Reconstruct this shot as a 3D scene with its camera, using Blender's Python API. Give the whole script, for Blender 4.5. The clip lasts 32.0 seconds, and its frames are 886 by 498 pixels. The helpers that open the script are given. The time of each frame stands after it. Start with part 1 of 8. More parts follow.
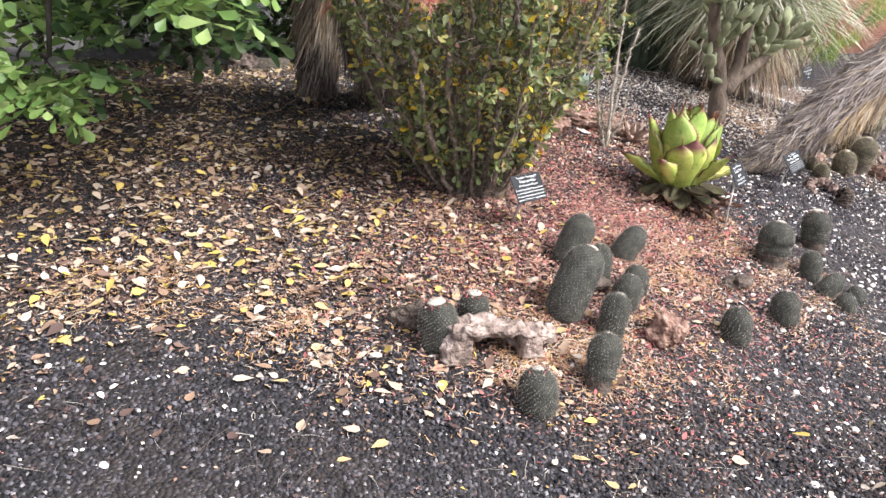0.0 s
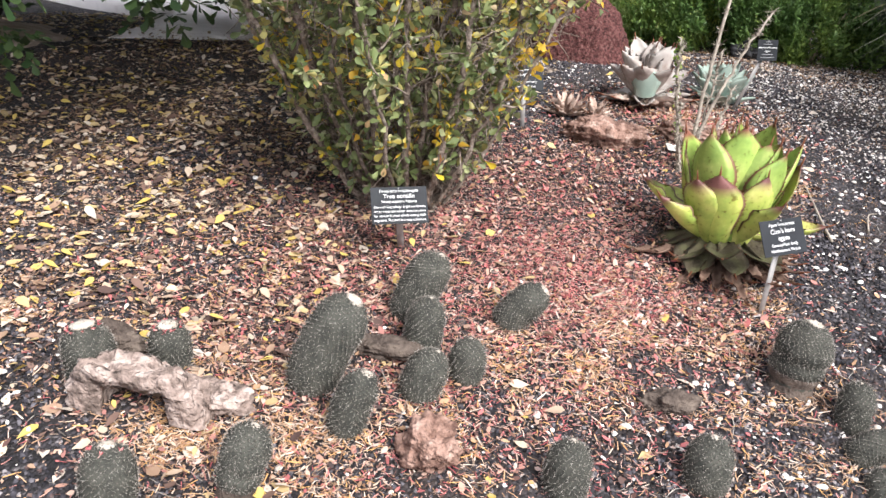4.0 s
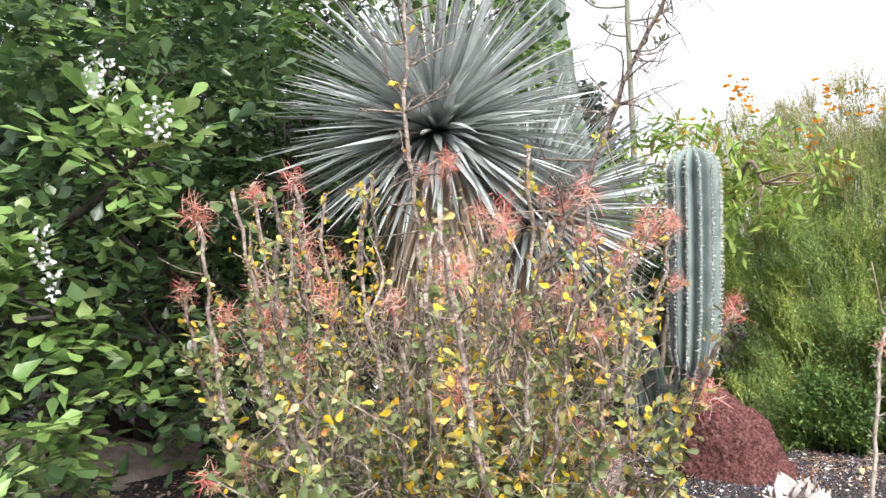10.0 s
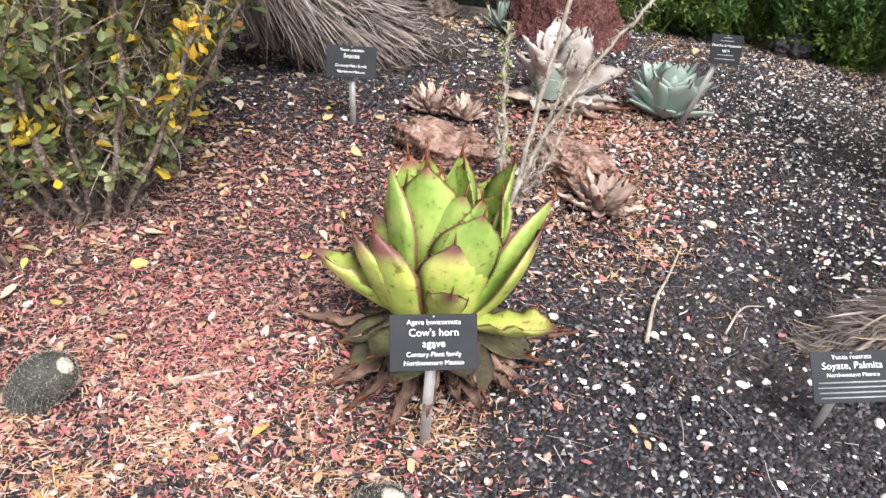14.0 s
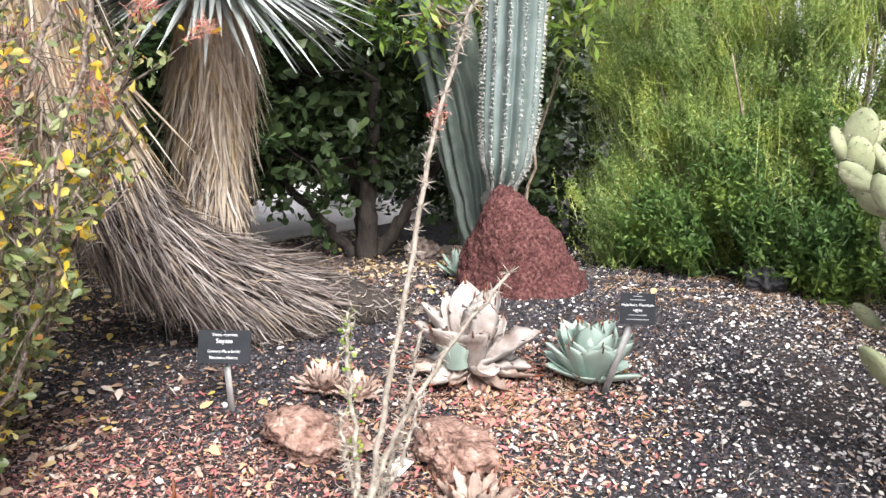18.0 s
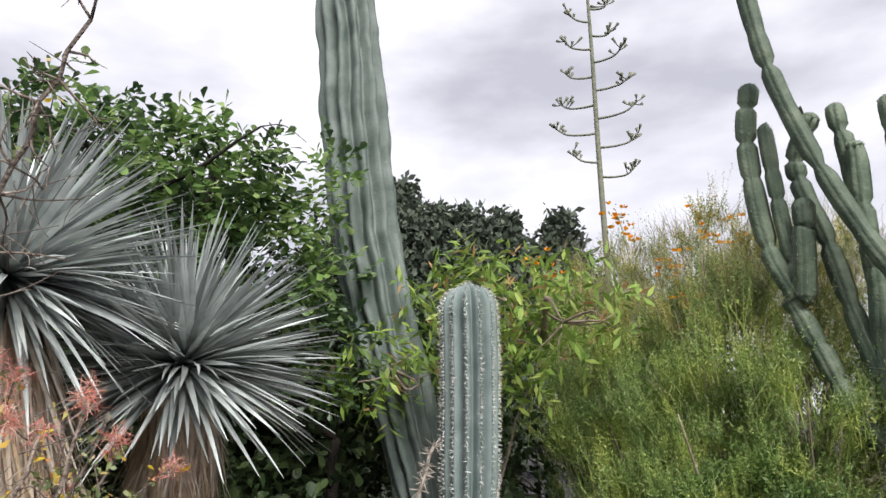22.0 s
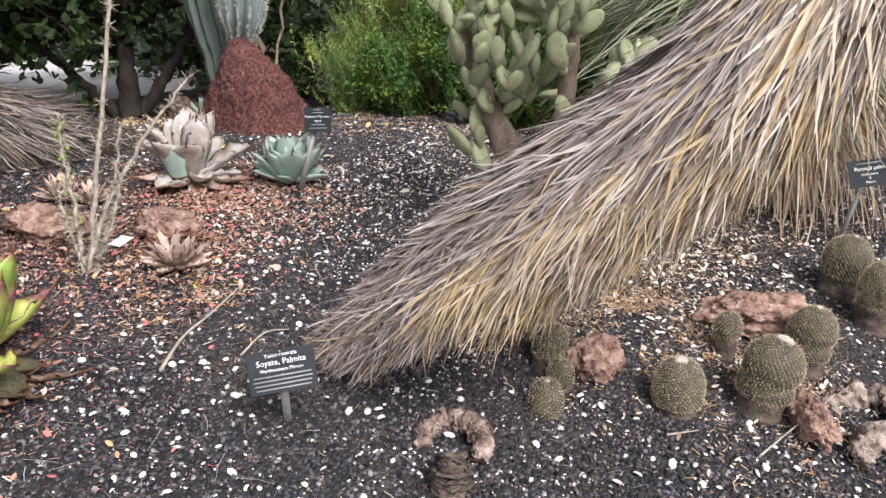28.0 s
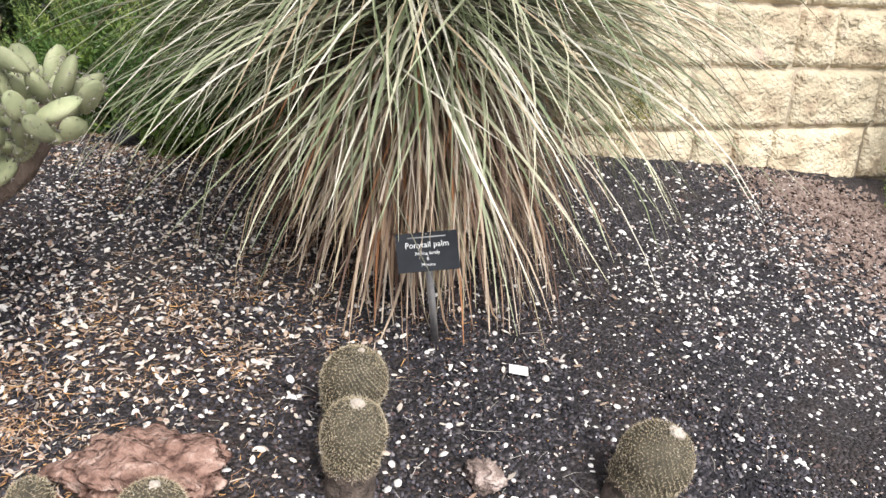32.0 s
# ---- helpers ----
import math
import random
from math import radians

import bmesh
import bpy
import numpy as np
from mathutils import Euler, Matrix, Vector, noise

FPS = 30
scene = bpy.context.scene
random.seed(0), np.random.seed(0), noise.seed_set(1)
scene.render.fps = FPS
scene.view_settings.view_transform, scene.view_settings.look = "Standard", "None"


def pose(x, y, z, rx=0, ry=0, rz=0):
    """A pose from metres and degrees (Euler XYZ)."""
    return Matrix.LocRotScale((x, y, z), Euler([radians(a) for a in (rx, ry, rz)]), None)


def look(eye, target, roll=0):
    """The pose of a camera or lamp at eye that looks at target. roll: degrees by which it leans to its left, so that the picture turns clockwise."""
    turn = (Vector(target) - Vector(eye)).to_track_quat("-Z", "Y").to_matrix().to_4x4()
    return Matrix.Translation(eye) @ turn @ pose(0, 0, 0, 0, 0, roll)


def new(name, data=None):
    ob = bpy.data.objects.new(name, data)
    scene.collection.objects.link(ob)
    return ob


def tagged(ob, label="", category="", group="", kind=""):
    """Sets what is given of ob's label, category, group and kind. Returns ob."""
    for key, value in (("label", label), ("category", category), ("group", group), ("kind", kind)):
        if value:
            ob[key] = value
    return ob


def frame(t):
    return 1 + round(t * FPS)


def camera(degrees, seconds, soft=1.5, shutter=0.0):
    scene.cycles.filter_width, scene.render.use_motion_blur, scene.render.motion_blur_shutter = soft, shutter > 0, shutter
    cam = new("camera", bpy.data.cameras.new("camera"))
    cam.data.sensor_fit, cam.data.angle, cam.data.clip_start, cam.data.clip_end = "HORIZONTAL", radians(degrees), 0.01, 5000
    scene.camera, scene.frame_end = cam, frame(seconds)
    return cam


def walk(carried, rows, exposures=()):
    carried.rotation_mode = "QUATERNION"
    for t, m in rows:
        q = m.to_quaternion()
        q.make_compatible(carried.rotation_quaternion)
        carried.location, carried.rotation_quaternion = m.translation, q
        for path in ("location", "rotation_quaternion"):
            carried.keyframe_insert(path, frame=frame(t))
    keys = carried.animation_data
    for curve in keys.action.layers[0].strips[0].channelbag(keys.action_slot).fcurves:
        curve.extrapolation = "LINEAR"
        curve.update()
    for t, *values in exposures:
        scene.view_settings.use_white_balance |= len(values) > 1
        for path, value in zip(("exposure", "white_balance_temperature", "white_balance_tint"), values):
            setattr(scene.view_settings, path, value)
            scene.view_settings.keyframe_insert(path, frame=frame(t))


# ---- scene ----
cam = camera(60.5, 32.0, soft=1.5)
METRES, EYE, TILT, LEAN, TURN = 9.5, 1.30, -20.0, -2.5, 0.0
ROWS = [
    (0.0, 0.0, 0.0, 0.0, 0.0, 0.0, -0.0),
    (0.5, 0.0277, 0.0138, 0.0016, 2.39, 0.4, -1.87),
    (1.0, 0.0507, 0.0289, 0.0063, 5.99, 0.17, -3.64),
    (1.5, 0.0778, 0.0419, 0.0098, 10.1, -0.87, -5.36),
    (2.0, 0.1035, 0.0598, 0.0117, 13.66, -2.04, -6.68),
    (2.5, 0.1278, 0.0727, 0.0141, 17.21, -3.03, -7.94),
    (3.0, 0.1503, 0.081, 0.0161, 20.53, -3.33, -8.8),
    (3.5, 0.1629, 0.0973, 0.0206, 24.15, -2.8, -9.46),
    (5.5, 0.1687, 0.1802, 0.0504, 36.4, -4.01, -11.52),
    (6.0, 0.1604, 0.1972, 0.054, 40.19, -3.02, -12.66),
    (6.5, 0.1591, 0.2039, 0.0587, 41.8, 0.5, -11.88),
    (7.0, 0.1619, 0.1989, 0.0686, 42.38, 3.54, -10.71),
    (7.5, 0.1662, 0.1934, 0.0779, 42.41, 5.59, -9.82),
    (8.0, 0.1727, 0.1878, 0.0846, 42.35, 8.47, -9.61),
    (8.5, 0.1795, 0.1789, 0.0881, 42.22, 12.6, -9.71),
    (9.0, 0.1808, 0.1709, 0.0901, 42.08, 16.24, -9.85),
    (9.5, 0.1809, 0.1663, 0.0907, 41.93, 18.98, -9.97),
    (10.0, 0.1821, 0.1637, 0.0903, 41.63, 20.16, -9.84),
    (10.5, 0.183, 0.1651, 0.0869, 40.62, 17.81, -9.27),
    (11.0, 0.186, 0.1744, 0.0718, 37.36, 11.38, -8.79),
    (11.5, 0.1987, 0.1861, 0.0647, 34.67, 5.48, -9.16),
    (12.0, 0.2176, 0.2029, 0.0622, 33.1, 0.99, -9.89),
    (12.5, 0.2286, 0.2187, 0.0633, 32.83, -2.04, -11.13),
    (13.0, 0.2365, 0.2363, 0.0693, 34.43, -4.45, -12.9),
    (13.5, 0.2432, 0.2516, 0.0749, 37.62, -6.49, -14.62),
    (15.5, 0.2523, 0.307, 0.0941, 51.46, -11.34, -17.95),
    (16.0, 0.2576, 0.3188, 0.1005, 52.88, -9.73, -17.82),
    (16.5, 0.2618, 0.3269, 0.1071, 52.33, -6.23, -16.91),
    (17.0, 0.2651, 0.3276, 0.1135, 50.55, -1.98, -15.61),
    (17.5, 0.2676, 0.3272, 0.118, 48.6, 1.9, -14.29),
    (18.0, 0.2689, 0.3279, 0.1211, 46.92, 5.87, -13.13),
    (18.5, 0.2699, 0.3248, 0.1291, 45.9, 9.37, -12.39),
    (19.0, 0.2723, 0.3211, 0.1354, 45.45, 13.2, -11.82),
    (19.5, 0.2748, 0.3172, 0.139, 45.29, 17.07, -11.5),
    (20.0, 0.2764, 0.3145, 0.1412, 45.3, 20.93, -11.38),
    (20.5, 0.2768, 0.3132, 0.1427, 45.3, 24.25, -11.32),
    (21.0, 0.2771, 0.3115, 0.1461, 45.31, 26.37, -11.29),
    (21.5, 0.2774, 0.3095, 0.1498, 45.15, 27.91, -11.19),
    (22.0, 0.278, 0.3074, 0.1513, 44.25, 29.01, -10.66),
    (22.5, 0.2792, 0.3052, 0.1515, 42.47, 29.74, -9.63),
    (23.0, 0.2771, 0.3009, 0.1492, 39.87, 29.79, -8.17),
    (23.5, 0.2796, 0.2933, 0.144, 37.67, 28.6, -7.25),
    (24.0, 0.2978, 0.2876, 0.1389, 36.78, 26.52, -7.28),
    (24.5, 0.31, 0.2863, 0.1346, 36.72, 23.97, -7.87),
    (25.0, 0.3183, 0.2816, 0.1257, 37.52, 20.49, -9.19),
    (25.5, 0.3312, 0.2772, 0.1149, 39.2, 15.75, -11.13),
    (27.5, 0.3538, 0.2956, 0.0919, 40.04, 0.59, -12.07),
    (28.0, 0.3628, 0.3084, 0.0931, 33.5, 0.23, -9.6),
    (28.5, 0.3726, 0.335, 0.0999, 28.37, -0.1, -8.42),
    (29.0, 0.3832, 0.3532, 0.1065, 26.48, -0.23, -8.82),
    (29.5, 0.4024, 0.3717, 0.1135, 26.36, -0.02, -9.56),
    (30.0, 0.4197, 0.3958, 0.1204, 26.94, 0.29, -9.92),
    (30.5, 0.4311, 0.4274, 0.1334, 28.11, 0.56, -10.15),
    (31.0, 0.4451, 0.4496, 0.1414, 29.74, 0.62, -10.41),
    (31.5, 0.4578, 0.4725, 0.149, 32.23, 0.48, -11.02),
    (32.0, 0.4662, 0.5011, 0.1595, 36.08, 0.11, -12.24),
]
EXPOSURES = [(0.0, 1.46), (1.5, 1.42), (3.5, 1.34), (5.5, 1.46), (7.0, 1.52), (8.0, 1.7), (10.0, 1.56), (13.0, 1.3), (16.0, 1.18), (17.0, 1.32), (18.0, 1.6), (19.0, 1.7), (20.0, 1.53), (20.5, 1.29), (21.0, 1.12), (22.0, 0.8), (23.0, 0.77), (24.0, 0.82), (25.0, 0.95), (27.5, 1.05), (29.5, 0.92), (31.0, 0.96), (32.0, 0.96)]
walk(cam, [(t, pose(0, 0, EYE, TILT, LEAN, TURN) @ pose(METRES * x, METRES * y, METRES * z, 90 + pitch, roll, yaw)) for t, x, y, z, yaw, pitch, roll in ROWS],
     EXPOSURES)

# ---- sky and sun ----
SUN_EL, SUN_AZ = radians(44), radians(115)
world = bpy.data.worlds.new("overcast_sky")
scene.world = world
world.use_nodes = True
wn, wl = world.node_tree.nodes, world.node_tree.links
wn.clear()
w_out = wn.new("ShaderNodeOutputWorld")
w_bg = wn.new("ShaderNodeBackground")
w_sky = wn.new("ShaderNodeTexSky")
w_sky.sky_type, w_sky.sun_disc, w_sky.sun_elevation, w_sky.sun_rotation = "NISHITA", False, SUN_EL, SUN_AZ
w_co = wn.new("ShaderNodeTexCoord")
w_map = wn.new("ShaderNodeMapping")
w_map.inputs["Scale"].default_value = (1.0, 1.0, 2.6)
w_no = wn.new("ShaderNodeTexNoise")
w_no.inputs["Scale"].default_value, w_no.inputs["Detail"].default_value, w_no.inputs["Roughness"].default_value = 3.1, 7.0, 0.5
w_rmp = wn.new("ShaderNodeValToRGB")
w_rmp.color_ramp.elements[0].position, w_rmp.color_ramp.elements[0].color = 0.34, (4.3, 4.25, 4.85, 1)
w_rmp.color_ramp.elements[1].position, w_rmp.color_ramp.elements[1].color = 0.7, (8.7, 8.6, 9.2, 1)
w_mix = wn.new("ShaderNodeMix")
w_mix.data_type = "RGBA"
w_mix.inputs["Factor"].default_value = 0.93
wl.new(w_co.outputs["Generated"], w_map.inputs["Vector"])
wl.new(w_map.outputs["Vector"], w_no.inputs["Vector"])
wl.new(w_no.outputs["Fac"], w_rmp.inputs["Fac"])
wl.new(w_sky.outputs["Color"], w_mix.inputs["A"])
wl.new(w_rmp.outputs["Color"], w_mix.inputs["B"])
wl.new(w_mix.outputs["Result"], w_bg.inputs["Color"])
w_bg.inputs["Strength"].default_value = 0.086
wl.new(w_bg.outputs["Background"], w_out.inputs["Surface"])
sun_data = bpy.data.lights.new("sun", "SUN")
sun_data.energy, sun_data.angle, sun_data.color = 3.4, radians(32), (1.0, 0.97, 0.94)
sun = new("sun", sun_data)
sun.matrix_world = look((12 * math.sin(SUN_AZ), 12 * math.cos(SUN_AZ), 12 * math.tan(SUN_EL)), (0, 0, 0))

# ---- small builders ----
rng = np.random.default_rng(7)


def gz(x, y):
    """Height of the planted bed and the ground round it."""
    xc, yc = np.clip(x, -1.6, 4.2), np.clip(y, 0.6, 7.4)
    q = -0.3381 - 0.231 * xc + 0.2783 * yc - 0.0432 * xc * xc + 0.0389 * xc * yc - 0.0213 * yc * yc
    h = np.clip(0.5 + 0.5 * (q + 0.15) / 0.06, 0, 1)
    return -0.15 * (1 - h) + q * h + 0.06 * h * (1 - h)


class Geo:
    """Collects vertices and faces of one mesh."""

    def __init__(self):
        self.v, self.f, self.n, self.m = [], [], 0, []

    def add(self, v, f, m=0):
        v, f = np.asarray(v, float).reshape(-1, 3), np.asarray(f, int)
        self.v.append(v)
        self.f.append(f + self.n)
        self.m.append(np.full(len(f), m))
        self.n += len(v)
        return self

    def mesh(self, name, mats, smooth=False):
        me = bpy.data.meshes.new(name)
        v = np.concatenate(self.v)
        loops = np.concatenate([f.ravel() for f in self.f])
        sizes = np.concatenate([np.full(len(f), f.shape[1]) for f in self.f])
        me.vertices.add(len(v))
        me.vertices.foreach_set("co", v.astype(np.float32).ravel())
        me.loops.add(len(loops))
        me.loops.foreach_set("vertex_index", loops.astype(np.int32))
        me.polygons.add(len(sizes))
        me.polygons.foreach_set("loop_start", np.concatenate([[0], np.cumsum(sizes)[:-1]]).astype(np.int32))
        me.polygons.foreach_set("material_index", np.concatenate(self.m).astype(np.int32))
        if smooth:
            me.polygons.foreach_set("use_smooth", np.ones(len(sizes), bool))
        for m in mats if isinstance(mats, (list, tuple)) else [mats]:
            me.materials.append(m)
        me.update(calc_edges=True)
        return me


def child(name, geo, mats=None, parent=None, smooth=False, label="", kind=""):
    """One mesh object, under a thing or a part."""
    me = geo.mesh(name, mats, smooth) if isinstance(geo, Geo) else geo
    ob = new(name, me)
    if parent is not None:
        ob.parent = parent
    return tagged(ob, label, "", "", kind)


def thing(name, loc, label, category, group="", kind="", turn=0.0):
    ob = new(name)
    ob.empty_display_size = 0.1
    ob.location, ob.rotation_euler = loc, (0, 0, radians(turn))
    return tagged(ob, label, category, group, kind)


def unit(a):
    a = np.asarray(a, float)
    return a / np.maximum(np.linalg.norm(a, axis=-1, keepdims=True), 1e-9)


def bases(z, spin=None, hint=(0.13, 0.27, 1.0)):
    """Right-handed frames (n, 3, 3), columns x y z, with z along the given ways."""
    z = unit(z)
    x = np.cross(np.broadcast_to(np.array(hint), z.shape), z)
    x = unit(np.where(np.linalg.norm(x, axis=-1, keepdims=True) < 1e-3, (1.0, 0, 0), x))
    y = np.cross(z, x)
    if spin is not None:
        c, s = np.cos(spin)[:, None], np.sin(spin)[:, None]
        x, y = c * x + s * y, c * y - s * x
    return np.stack([x, y, z], -1)


def many(pv, pf, pos, rot, size):
    """Copies of a small form: its vertices turned, sized and moved, and their faces."""
    pv, pf, n = np.asarray(pv, float), np.asarray(pf, int), len(pos)
    size = np.asarray(size, float)
    size = size[:, None] * np.ones(3) if size.ndim == 1 else size
    v = np.einsum("nij,nkj->nki", rot, pv[None] * size[:, None, :]) + np.asarray(pos)[:, None, :]
    f = pf[None] + (np.arange(n) * len(pv))[:, None, None]
    return v.reshape(-1, 3), f.reshape(-1, pf.shape[1])


def random_turns(n, r=rng):
    q = unit(r.normal(size=(n, 4)))
    w, x, y, z = q.T
    return np.stack([np.stack([1 - 2 * (y * y + z * z), 2 * (x * y - z * w), 2 * (x * z + y * w)], -1),
                     np.stack([2 * (x * y + z * w), 1 - 2 * (x * x + z * z), 2 * (y * z - x * w)], -1),
                     np.stack([2 * (x * z - y * w), 2 * (y * z + x * w), 1 - 2 * (x * x + y * y)], -1)], 1)


def grid_faces(rows, cols, closed=False):
    a = np.arange(rows - 1)[:, None] * cols
    b = np.arange(cols if closed else cols - 1)[None, :]
    c = (b + 1) % cols
    return np.stack([a + b, a + c, a + cols + c, a + cols + b], -1).reshape(-1, 4)


def tube(path, radii, n=10, profile=None, twist=0.0):
    """A closed round or ribbed tube along a path. profile: radius factors round it."""
    path, radii = np.asarray(path, float), np.asarray(radii, float)
    tan = unit(np.gradient(path, axis=0))
    fx = np.zeros_like(tan)
    x = np.cross((0.31, 0.95, 0.02), tan[0])
    for i, t in enumerate(tan):
        x = x - t * (x @ t)
        x = x / np.linalg.norm(x)
        fx[i] = x
    fy = np.cross(tan, fx)
    a = np.linspace(0, 2 * np.pi, n, endpoint=False)[None, :] + twist * np.arange(len(path))[:, None]
    k = np.ones(n) if profile is None else profile
    v = path[:, None] + radii[:, None, None] * (np.cos(a) * k)[..., None] * fx[:, None] + radii[:, None, None] * (np.sin(a) * k)[..., None] * fy[:, None]
    f = grid_faces(len(path), n, True)
    v = np.concatenate([v.reshape(-1, 3), path[:1], path[-1:]])
    i, j = np.arange(n), (np.arange(n) + 1) % n
    caps = np.concatenate([np.stack([j, i, np.full(n, len(v) - 2)], -1), np.stack([i + (len(path) - 1) * n, j + (len(path) - 1) * n, np.full(n, len(v) - 1)], -1)])
    return v, f, caps


def add_tube(geo, path, radii, n=10, profile=None, m=0, twist=0.0):
    v, f, caps = tube(path, radii, n, profile, twist)
    at = geo.n
    geo.add(v, f, m)
    geo.f.append(caps + at)
    geo.m.append(np.full(len(caps), m))
    return geo


def bent(points, n):
    """A smooth path along a few points (Catmull-Rom)."""
    p = np.asarray(points, float)
    p = np.concatenate([[2 * p[0] - p[1]], p, [2 * p[-1] - p[-2]]])
    t = np.linspace(0, len(p) - 3 - 1e-6, n)
    i = t.astype(int)
    u = (t - i)[:, None]
    a, b, c, d = p[i], p[i + 1], p[i + 2], p[i + 3]
    return 0.5 * (2 * b + (c - a) * u + (2 * a - 5 * b + 4 * c - d) * u**2 + (3 * b - a - 3 * c + d) * u**3)


def strips(root, way, droop, length, width, n=4, side=None, taper=1.0, r=rng, curl=0.0):
    """Many narrow blades: from a root along a way, bending down by droop (metres at the tip)."""
    k = len(root)
    s = np.linspace(0, 1, n)
    way, length, width, droop = unit(way), np.broadcast_to(length, k), np.broadcast_to(width, k), np.broadcast_to(droop, k)
    mid = root[:, None] + way[:, None] * (s[None, :, None] * length[:, None, None])
    mid[..., 2] -= droop[:, None] * s[None] ** 2
    side = unit(np.cross(way, r.normal(size=(k, 3)))) if side is None else side
    w = width[:, None] * (1 - taper * s[None] ** 2.2) * 0.5
    if curl:
        mid = mid + side[:, None] * (curl * r.normal(size=(k, 1)) * s[None] ** 2)[..., None]
    v = np.stack([mid - side[:, None] * w[..., None], mid + side[:, None] * w[..., None]], 2)
    f = (grid_faces(n, 2)[None] + (np.arange(k) * 2 * n)[:, None, None]).reshape(-1, 4)
    return v.reshape(-1, 3), f


# ---- materials ----
def material(name):
    m = bpy.data.materials.new(name)
    m.use_nodes = True
    nt = m.node_tree
    return m, nt.nodes, nt.links, nt.nodes["Principled BSDF"]


def ramp_of(nodes, stops, constant=False):
    r = nodes.new("ShaderNodeValToRGB")
    r.color_ramp.interpolation = "CONSTANT" if constant else "LINEAR"
    e = r.color_ramp.elements
    while len(e) < len(stops):
        e.new(0.5)
    for k, (p, c) in zip(e, stops):
        k.position, k.color = p, (*c, 1)
    return r


def surface(name, stops, scale=30.0, rough=0.75, bump=0.3, fine=160.0, detail=5.0, vary=0.0, pieces=None, spec=0.3, sheer=0.0, stretch=(1, 1, 1), metal=0.0):
    """A noisy solid surface. stops: colours over the large noise; pieces: colours by loose piece instead; vary: brightness by piece and object."""
    m, nodes, links, bsdf = material(name)
    co = nodes.new("ShaderNodeTexCoord")
    mp = nodes.new("ShaderNodeMapping")
    mp.inputs["Scale"].default_value = stretch
    links.new(co.outputs["Object"], mp.inputs["Vector"])
    no = nodes.new("ShaderNodeTexNoise")
    no.inputs["Scale"].default_value, no.inputs["Detail"].default_value = scale, detail
    links.new(mp.outputs["Vector"], no.inputs["Vector"])
    geo, info = nodes.new("ShaderNodeNewGeometry"), nodes.new("ShaderNodeObjectInfo")
    ramp = ramp_of(nodes, stops)
    links.new(no.outputs["Fac"], ramp.inputs["Fac"])
    colour = ramp.outputs["Color"]
    if pieces:
        pr = ramp_of(nodes, pieces, True)
        links.new(geo.outputs["Random Per Island"], pr.inputs["Fac"])
        mul = nodes.new("ShaderNodeMix")
        mul.data_type, mul.blend_type = "RGBA", "MULTIPLY"
        mul.inputs["Factor"].default_value = 1.0
        links.new(pr.outputs["Color"], mul.inputs["A"])
        links.new(colour, mul.inputs["B"])
        colour = mul.outputs["Result"]
    if vary:
        add = nodes.new("ShaderNodeMath")
        links.new(geo.outputs["Random Per Island"], add.inputs[0])
        links.new(info.outputs["Random"], add.inputs[1])
        fr = nodes.new("ShaderNodeMath")
        fr.operation = "FRACT"
        mulr = nodes.new("ShaderNodeMath")
        mulr.operation = "MULTIPLY"
        mulr.inputs[1].default_value = 3.7
        links.new(add.outputs[0], mulr.inputs[0])
        links.new(mulr.outputs[0], fr.inputs[0])
        ran = nodes.new("ShaderNodeMapRange")
        ran.inputs["To Min"].default_value, ran.inputs["To Max"].default_value = 1 - vary, 1 + vary
        links.new(fr.outputs[0], ran.inputs["Value"])
        hsv = nodes.new("ShaderNodeHueSaturation")
        links.new(ran.outputs["Result"], hsv.inputs["Value"])
        links.new(colour, hsv.inputs["Color"])
        colour = hsv.outputs["Color"]
    links.new(colour, bsdf.inputs["Base Color"])
    bsdf.inputs["Roughness"].default_value, bsdf.inputs["Specular IOR Level"].default_value = rough, spec
    bsdf.inputs["Metallic"].default_value = metal
    if bump:
        b = nodes.new("ShaderNodeBump")
        b.inputs["Strength"].default_value, b.inputs["Distance"].default_value = bump, 1.2 / fine
        fn = nodes.new("ShaderNodeTexNoise")
        fn.inputs["Scale"].default_value = fine
        links.new(mp.outputs["Vector"], fn.inputs["Vector"])
        links.new(fn.outputs["Fac"], b.inputs["Height"])
        links.new(b.outputs["Normal"], bsdf.inputs["Normal"])
    if sheer:
        out = nodes["Material Output"]
        tr, mx = nodes.new("ShaderNodeBsdfTranslucent"), nodes.new("ShaderNodeMixShader")
        mx.inputs["Fac"].default_value = sheer
        links.new(colour, tr.inputs["Color"])
        links.new(bsdf.outputs["BSDF"], mx.inputs[1])
        links.new(tr.outputs["BSDF"], mx.inputs[2])
        links.new(mx.outputs["Shader"], out.inputs["Surface"])
    return m


WHITE2 = [(0.3, (0.75, 0.75, 0.75)), (0.7, (1.0, 1.0, 1.0))]
M = {}
M["gravel"] = surface("lava_gravel", WHITE2, 60, 0.75, 0.4, 300, pieces=[(0, (0.014, 0.0135, 0.018)), (0.26, (0.032, 0.03, 0.038)), (0.52, (0.066, 0.062, 0.075)), (0.75, (0.125, 0.117, 0.134)), (0.89, (0.1, 0.066, 0.064)), (0.94, (0.27, 0.25, 0.26))])
M["pebble"] = surface("white_pebbles", WHITE2, 40, 0.7, 0.2, 250, pieces=[(0, (0.7, 0.67, 0.64)), (0.3, (0.82, 0.8, 0.78)), (0.55, (0.58, 0.54, 0.5)), (0.75, (0.86, 0.84, 0.82)), (0.92, (0.6, 0.48, 0.43))])
